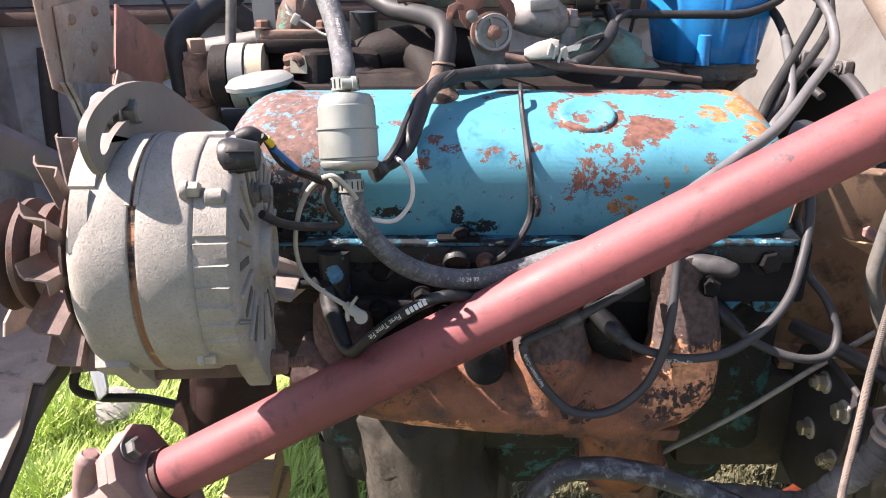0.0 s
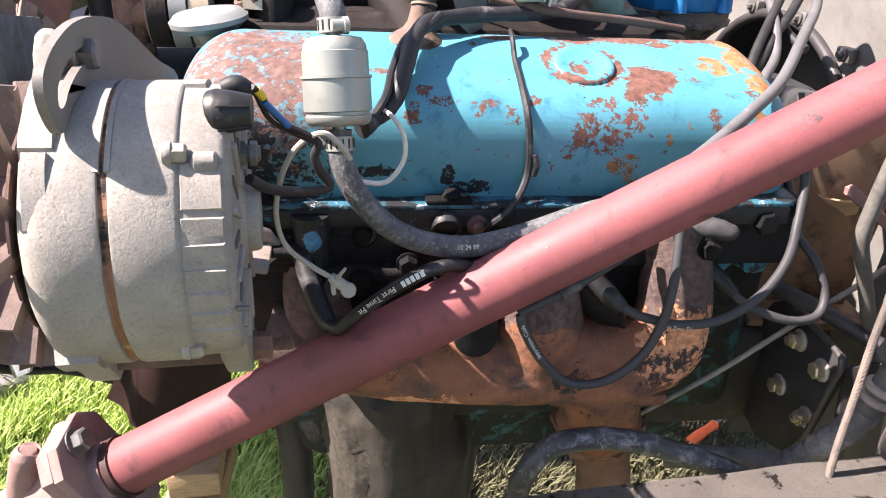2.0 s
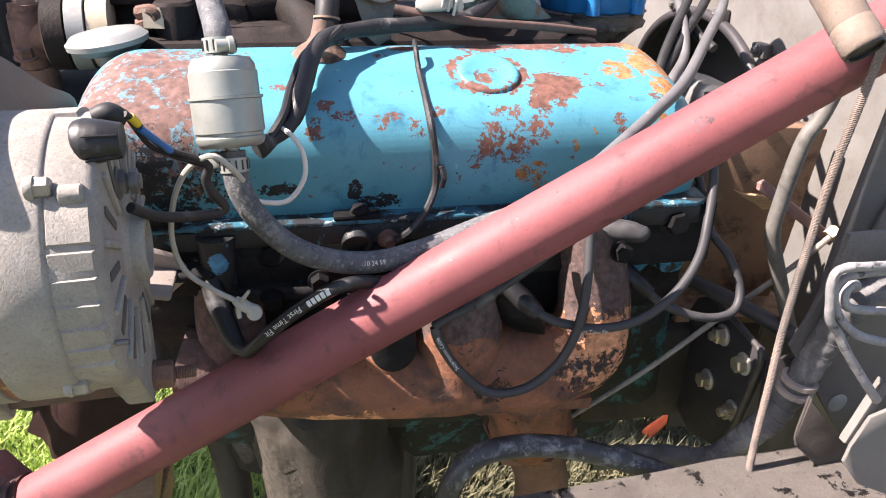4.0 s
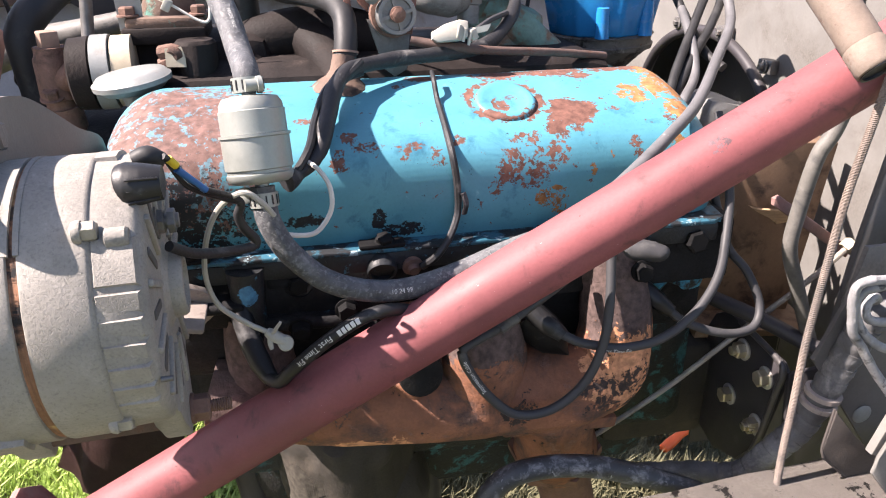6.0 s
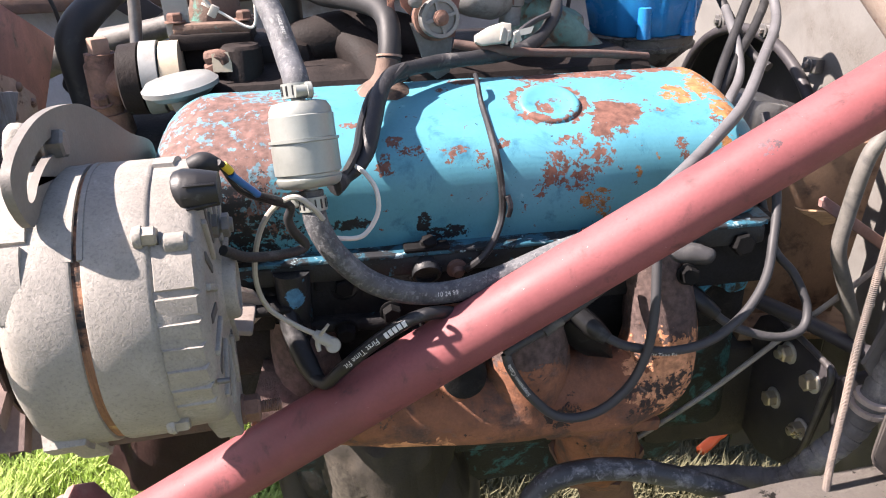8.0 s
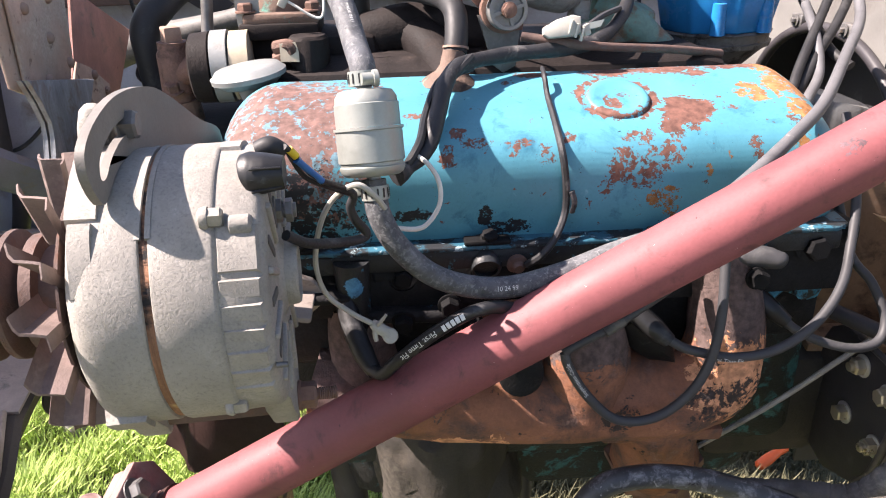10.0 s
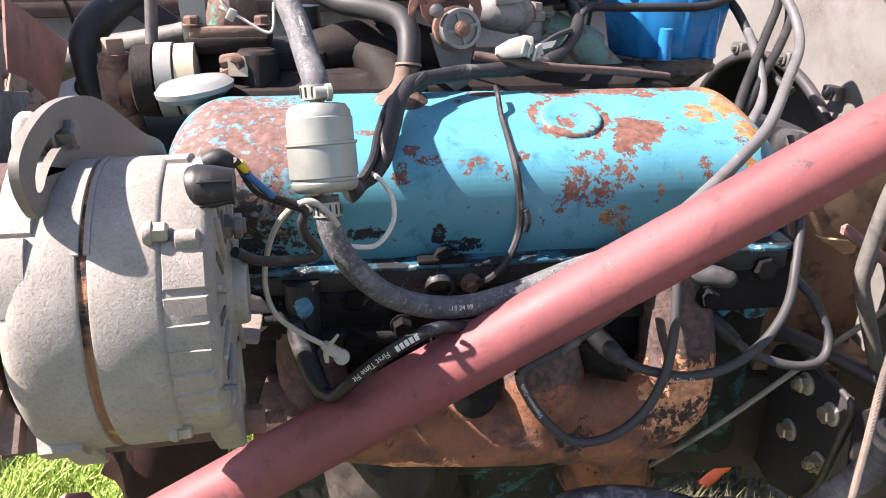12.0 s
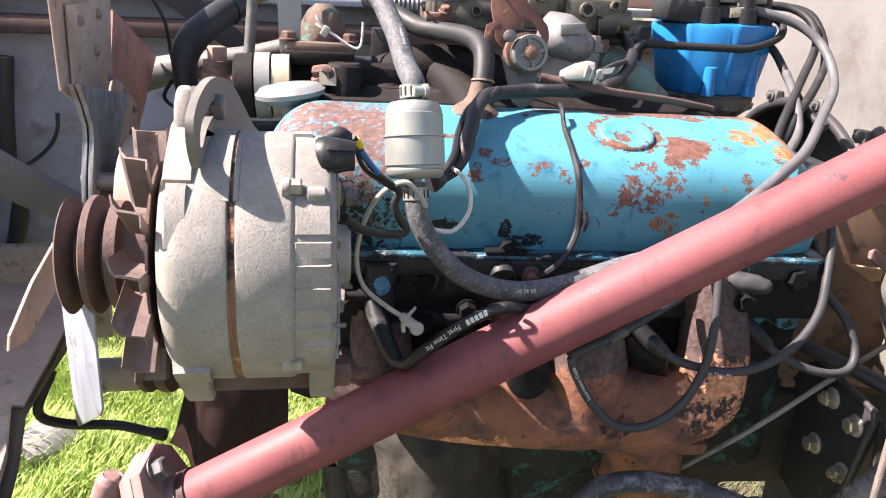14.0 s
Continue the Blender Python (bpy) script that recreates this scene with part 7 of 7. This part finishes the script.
bl = hose("battery_loom", [(0.212, 0.54, 0.748), (0.265, 0.522, 0.757), (0.300, 0.500, 0.769), (0.321, 0.490, 0.800), (0.337, 0.485, 0.825), (0.348, 0.480, 0.865), (0.356, 0.475, 0.903), (0.366, 0.470, 0.934), (0.40, 0.465, 0.951)],
           lambda f: 0.0105 + 0.0006 * math.sin(f * 150) + 0.0015 * f, grey_tape, "thick grey taped wiring loom beside the mount plate", "wiring loom", 14, steps=14)
wrap = smooth_line([(0.212, 0.54, 0.748), (0.265, 0.522, 0.757), (0.300, 0.500, 0.769), (0.321, 0.490, 0.800), (0.337, 0.485, 0.825), (0.348, 0.480, 0.865), (0.356, 0.475, 0.903), (0.366, 0.470, 0.934), (0.40, 0.465, 0.951)], 6)
for i in range(3, len(wrap) - 4, 2):
    at, ax = wrap[i], (wrap[i + 1] - wrap[i]).normalized()
    r = 0.0103 + 0.0015 * i / len(wrap)
    part("tape_wrap", lathe(bmesh.new(), [(-0.0042, r - 0.002), (-0.0036, r - 0.0002), (0.0036, r + 0.0003), (0.0040, r - 0.002)], at, ax + Vector((0.10, 0, 0.04)), 20), grey_tape, bl)
for h in (0.0, -0.010):
    bm = lathe(bmesh.new(), [(h - 0.003, 0.0120), (h - 0.002, 0.0142), (h + 0.002, 0.0142), (h + 0.003, 0.0120)], (0.3465, 0.481, 0.858), (0.15, -0.08, 1), 26)
    part("clamp", bm, taupe, bl, "grey loom clamp")
for line in ([(0.40, 0.447, 0.975), (0.339, 0.441, 0.979), (0.324, 0.440, 0.980), (0.316, 0.440, 0.977), (0.3145, 0.440, 0.967), (0.317, 0.440, 0.954), (0.321, 0.440, 0.940), (0.329, 0.440, 0.930), (0.345, 0.438, 0.907), (0.375, 0.435, 0.870)],
             [(0.40, 0.452, 0.968), (0.336, 0.444, 0.972), (0.322, 0.443, 0.968), (0.3195, 0.442, 0.960), (0.324, 0.442, 0.948), (0.336, 0.441, 0.933), (0.355, 0.440, 0.922), (0.40, 0.44, 0.91)],
             [(0.356, 0.470, 0.945), (0.348, 0.455, 0.955), (0.338, 0.448, 0.962), (0.332, 0.446, 0.954), (0.340, 0.446, 0.944), (0.37, 0.448, 0.938)]):
    part("strand", lumpy(sweep(bmesh.new(), line, 0.0033, 10), 0.0004, 0.006), pale_tape, bl, "bleached taped branch of the loom")
CC = [(0.330, 0.465, 1.150), (0.316, 0.460, 1.086), (0.309, 0.460, 1.037), (0.306, 0.460, 0.992), (0.303, 0.460, 0.926), (0.302, 0.458, 0.875), (0.301, 0.456, 0.817), (0.303, 0.454, 0.775), (0.306, 0.452, 0.735)]
cable = hose("control_cable", CC, 0.0026, cable_beige, "beige spiral-wound steel control cable hanging down", "cable", 10)


def spiral(points, steps, radius):
    """A line that winds round the smooth line through the points."""
    line, coil = smooth_line(points, steps), []
    for p, r in zip(line, line[1:]):
        q = r - p
        side = q.normalized().orthogonal().normalized()
        up = q.normalized().cross(side)
        coil += [p + q * (k / 8) + (side * math.cos(math.pi * k / 4) + up * math.sin(math.pi * k / 4)) * radius for k in range(8)]
    return coil


part("winding", sweep(bmesh.new(), spiral(CC, 46, 0.0026), 0.00045, 5, straight=True), cable_beige, cable)
GW = [(0.17, 0.60, 0.719), (0.195, 0.600, 0.7345), (0.277, 0.600, 0.788), (0.339, 0.599, 0.838), (0.369, 0.600, 0.860), (0.414, 0.600, 0.895), (0.442, 0.600, 0.921)]
gw = hose("choke_cable", GW, 0.0024, lit_cable, "thin spiral-wound cable running up past the mount plate", "cable", 8)
part("winding", sweep(bmesh.new(), spiral(GW, 44, 0.0024), 0.0005, 5, straight=True), lit_cable, gw)
part("fitting", hexagon(bmesh.new(), (0.441, 0.600, 0.920), (0.6, 0, 0.55), 0.0135, 0.010), beige_tape, gw, "pale hexagon cable fitting")
hose("heater_pipe", [(0.395, 0.565, 1.12), (0.372, 0.560, 1.051), (0.360, 0.560, 1.026), (0.353, 0.560, 0.979), (0.352, 0.560, 0.947), (0.364, 0.560, 0.916), (0.384, 0.560, 0.869), (0.402, 0.560, 0.829)], 0.0062, pale_hose, "grey heater pipe before the firewall", "pipe", 14)
pipe = thing("rusty_pipe", (0.27, 0.43, 1.13), "rusty tan pipe with an open end above the red tube", "pipe")
P0, P1 = Vector((0.2765, 0.470, 1.157)), Vector((0.288, 0.434, 1.122))
pd = (P1 - P0).normalized()
PR = 0.0121
rings = [(-0.16, PR), (-0.030, PR), (-0.0180, PR), (-0.0172, PR * 0.985), (-0.0165, PR * 1.02), (-0.008, PR * 1.03), (-0.0025, PR * 1.02), (-0.0006, PR * 0.97), (0.0, PR * 0.90), (-0.0004, PR * 0.82), (-0.003, PR * 0.76), (-0.05, PR * 0.74)]
part("tube", lumpy(lathe(bmesh.new(), rings, P1, pd, 40), 0.0005, 0.012), tan_pipe, pipe)
part("rim", lathe(bmesh.new(), [(-0.0012, PR * 0.955), (0.0007, PR * 0.90), (0.0005, PR * 0.80), (-0.004, PR * 0.75)], P1, pd, 36), black_plastic, pipe, "dark worn rim round the open end")
# Black lining: the darkness inside the open end is put into colour.
part("bore", lathe(bmesh.new(), [(-0.016, 0.0001), (-0.016, PR * 0.745), (-0.003, PR * 0.755)], P1, pd, 30), black_plastic, pipe, "black lining for the shade inside the bore")

# ---- near side of the body at the rear ----
near = thing("cowl_side", (0.45, 0.45, 0.75), "tan and grey sheet-metal cowl side beside the firewall", "body panel", kind="structure")
bm = slab(bmesh.new(), [(0.404, 0.800), (0.406, 0.822), (0.414, 0.933), (0.428, 1.060), (0.470, 1.060), (0.437, 0.928), (0.419, 0.838), (0.412, 0.800)], (0, 0.560, 0), (1, 0, 0), (0, 0, 1), 0.006, 0.0015)
part("post", bm, post_grey, near, "dark grey body post")
bm = slab(bmesh.new(), [(0.419, 0.838), (0.437, 0.928), (0.470, 1.060), (0.486, 1.060), (0.450, 0.928), (0.428, 0.838)], (0, 0.5545, 0), (1, 0, 0), (0, 0, 1), 0.004, 0.001)
part("post_flange", bm, tan_paint, near, "tan folded edge of the post")
bm = slab(bmesh.new(), [(0.412, 0.70), (0.60, 0.70), (0.60, 1.06), (0.475, 1.06), (0.442, 0.928), (0.422, 0.835)], (0, 0.569, 0), (1, 0, 0), (0, 0, 1), 0.004, 0.001)
part("panel", bm, tan_paint, near)
# Inner panel in the post's darker grey, which carries the panel's shade.
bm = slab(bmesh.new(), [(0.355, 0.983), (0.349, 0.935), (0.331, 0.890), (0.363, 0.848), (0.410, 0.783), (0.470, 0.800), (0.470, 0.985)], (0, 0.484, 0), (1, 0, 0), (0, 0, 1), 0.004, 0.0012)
part("inner_panel", bm, post_grey, near, "inner panel, its shade in the grey colour")
bm = lathe(bmesh.new(), [(0, 0.0001), (0, 0.0075), (0.0012, 0.0085), (0.0020, 0.0070)], (0.388, 0.4825, 0.831), (0, -1, 0), 20)
part("grommet", bm, pale_metal, near, "pale round plug in the panel")
bm = slab(bmesh.new(), [(0.331, 0.868), (0.327, 0.834), (0.329, 0.827), (0.334, 0.821), (0.375, 0.783), (0.389, 0.775), (0.440, 0.775), (0.440, 0.822), (0.374, 0.819), (0.352, 0.842)], (0, 0.448, 0), (1, 0, 0), (0, 0, 1), 0.0035, 0.0012)
part("bracket", bm, bracket_brown, near, "dark brown sheet bracket with a rounded corner")
part("bracket_rim", sweep(bmesh.new(), [(0.331, 0.449, 0.868), (0.3275, 0.448, 0.836), (0.329, 0.447, 0.827), (0.334, 0.447, 0.821), (0.375, 0.447, 0.783), (0.389, 0.447, 0.775)], 0.0012, 8), bracket_brown, near, "dull worn rim of the bracket")
part("bracket_fold", slab(bmesh.new(), [(0.363, 0.829), (0.369, 0.826), (0.386, 0.874), (0.380, 0.884)], (0, 0.442, 0), (1, 0, 0), (0, 0, 1), 0.008, 0.0015), tan_paint, near)
bm = slab(bmesh.new(), [(0.3262, 0.851), (0.3285, 0.864), (0.336, 0.888), (0.380, 0.905), (0.400, 0.800), (0.345, 0.828)], (0, 0.400, 0), (1, 0, 0), (0, 0, 1), 0.003, 0.0012)
part("flap", bm, tan_paint, near, "tan sheet corner")
# Added black sheet that stands for the shaded gap below the post.
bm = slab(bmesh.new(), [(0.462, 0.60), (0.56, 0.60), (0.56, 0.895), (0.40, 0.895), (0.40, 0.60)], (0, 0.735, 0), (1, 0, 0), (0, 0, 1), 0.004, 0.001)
part("shadow_panel", bm, black_plate, near, "black sheet for the shade beside the cowl")
chan = slab(bmesh.new(), [(-0.006, 0.0), (-0.003, 0.0050), (0.104, 0.0050), (0.104, -0.0050), (-0.002, -0.0050)], (0.376, 0.620, 0.965), (0.087, 0, -0.060), (0.060, 0.0, 0.087), 0.006, 0.0015)
tagged(part("channel_strip", chan, pink_dust), "pale pinkish sheet-metal channel before the firewall", "bracket")
bm = bmesh.new()
gx, gy = 24, 10
grid = [[bm.verts.new((-0.02 + 0.52 * i / gx, 0.20 + 0.27 * j / gy, 0.773 - 0.022 * (1 - j / gy) ** 2 + 0.040 * i / gx + 0.002 * noise.noise(Vector((i * 0.4, j * 0.4, 0))))) for j in range(gy + 1)] for i in range(gx + 1)]
for i in range(gx):
    for j in range(gy):
        bm.faces.new((grid[i][j], grid[i + 1][j], grid[i + 1][j + 1], grid[i][j + 1]))
bmesh.ops.solidify(bm, geom=bm.faces[:], thickness=0.004)
tagged(part("frame_top", bm, frame_grime), "dusty steel frame top with black oil spots below the hoses", "frame", kind="structure")

# screwdriver with an orange handle on the ground
tool = thing("screwdriver", (0.78, 1.36, 0.05), "screwdriver with a bright orange handle lying in dry grass", "screwdriver")
td = Vector((0.11, 0.05, 0.03)).normalized()
bm = lathe(bmesh.new(), [(-0.05, 0.007), (-0.045, 0.012), (-0.02, 0.013), (0.015, 0.010), (0.035, 0.012), (0.042, 0.007)], (0.77, 1.355, 0.06), td, 12)
part("handle", bm, orange_plastic, tool, "bright orange handle")
part("blade", lathe(bmesh.new(), [(0.040, 0.0035), (0.16, 0.0035), (0.17, 0.002)], (0.77, 1.355, 0.06), td, 10), dull_steel, tool)


# ---- printing on hoses and leads ----
def letters(text, size):
    """Outlines of the words as a flat triangle mesh, from the built-in font."""
    cu = bpy.data.curves.new("words", "FONT")
    cu.body, cu.size = text, size
    cu.resolution_u = 2
    ob = bpy.data.objects.new("words", cu)
    scene.collection.objects.link(ob)
    me = bpy.data.meshes.new_from_object(ob.evaluated_get(bpy.context.evaluated_depsgraph_get()))
    bm = bmesh.new()
    bm.from_mesh(me)
    bpy.data.objects.remove(ob)
    bpy.data.meshes.remove(me)
    return bm


def bars(widths, size):
    """Plain bars in a row, in place of a mark that is not lettered."""
    bm = bmesh.new()
    x = 0.0
    for w in widths:
        for k in range(5):
            y0, y1 = size * 0.14 * k, size * 0.14 * (k + 1)
            bm.faces.new([bm.verts.new(c) for c in ((x, y0, 0), (x + w, y0, 0), (x + w, y1, 0), (x, y1, 0))])
        x += w + size * 0.14
    return bm


def printed(owner, points, radius, start, bm, label, facing=(0.05, -0.9, 0.42), shift=0.0):
    """Wraps flat words round a lead, beginning at the place on it nearest to start."""
    line = smooth_line(points, 24)
    dist = [0.0]
    for a, b in zip(line, line[1:]):
        dist.append(dist[-1] + (b - a).length)
    first = min(range(len(line)), key=lambda i: (line[i] - Vector(start)).length)
    for v in bm.verts:
        s = dist[first] + v.co.x
        i = max(0, min(len(line) - 2, sum(1 for d in dist if d <= s) - 1))
        f = (s - dist[i]) / max(1e-9, dist[i + 1] - dist[i])
        p = line[i].lerp(line[i + 1], f)
        t = (line[min(i + 2, len(line) - 1)] - line[max(i - 1, 0)]).normalized()
        out = Vector(facing)
        out = (out - t * out.dot(t)).normalized()
        up = out.cross(t)
        a = (v.co.y - shift) / radius
        v.co = p + (out * math.cos(a) + up * math.sin(a)) * (radius + 0.00025)
    return part("printing", bm, print_white, owner, label)


printed(w1, W1[::-1], 0.0046, (-0.012, 0.4970, 0.9575), bars([0.0026] * 5, 0.0060), "white printed mark", shift=0.002)
printed(w1, W1[::-1], 0.0046, (-0.030, 0.4962, 0.9475), letters("First Time Fit", 0.0056), "white printed words", shift=0.002)
printed(w2, W2, 0.0040, (0.079, 0.512, 0.877), letters("Suppression Cable", 0.0042), "white printed words", shift=0.0005)
printed(w3, W3, 0.0040, (0.172, 0.5175, 0.901), letters("First Time Fit", 0.0042), "white printed words", shift=0.0040)
printed(low_hose, LOW, 0.0078, (0.010, 0.516, 0.968), letters("10 24 99", 0.0046), "white printed numbers", shift=0.002)
printed(top_hose, TOP[::-1], 0.0082, (-0.0800, 0.5830, 1.144), letters("MADE IN U", 0.0032), "white printed words", shift=-0.001)
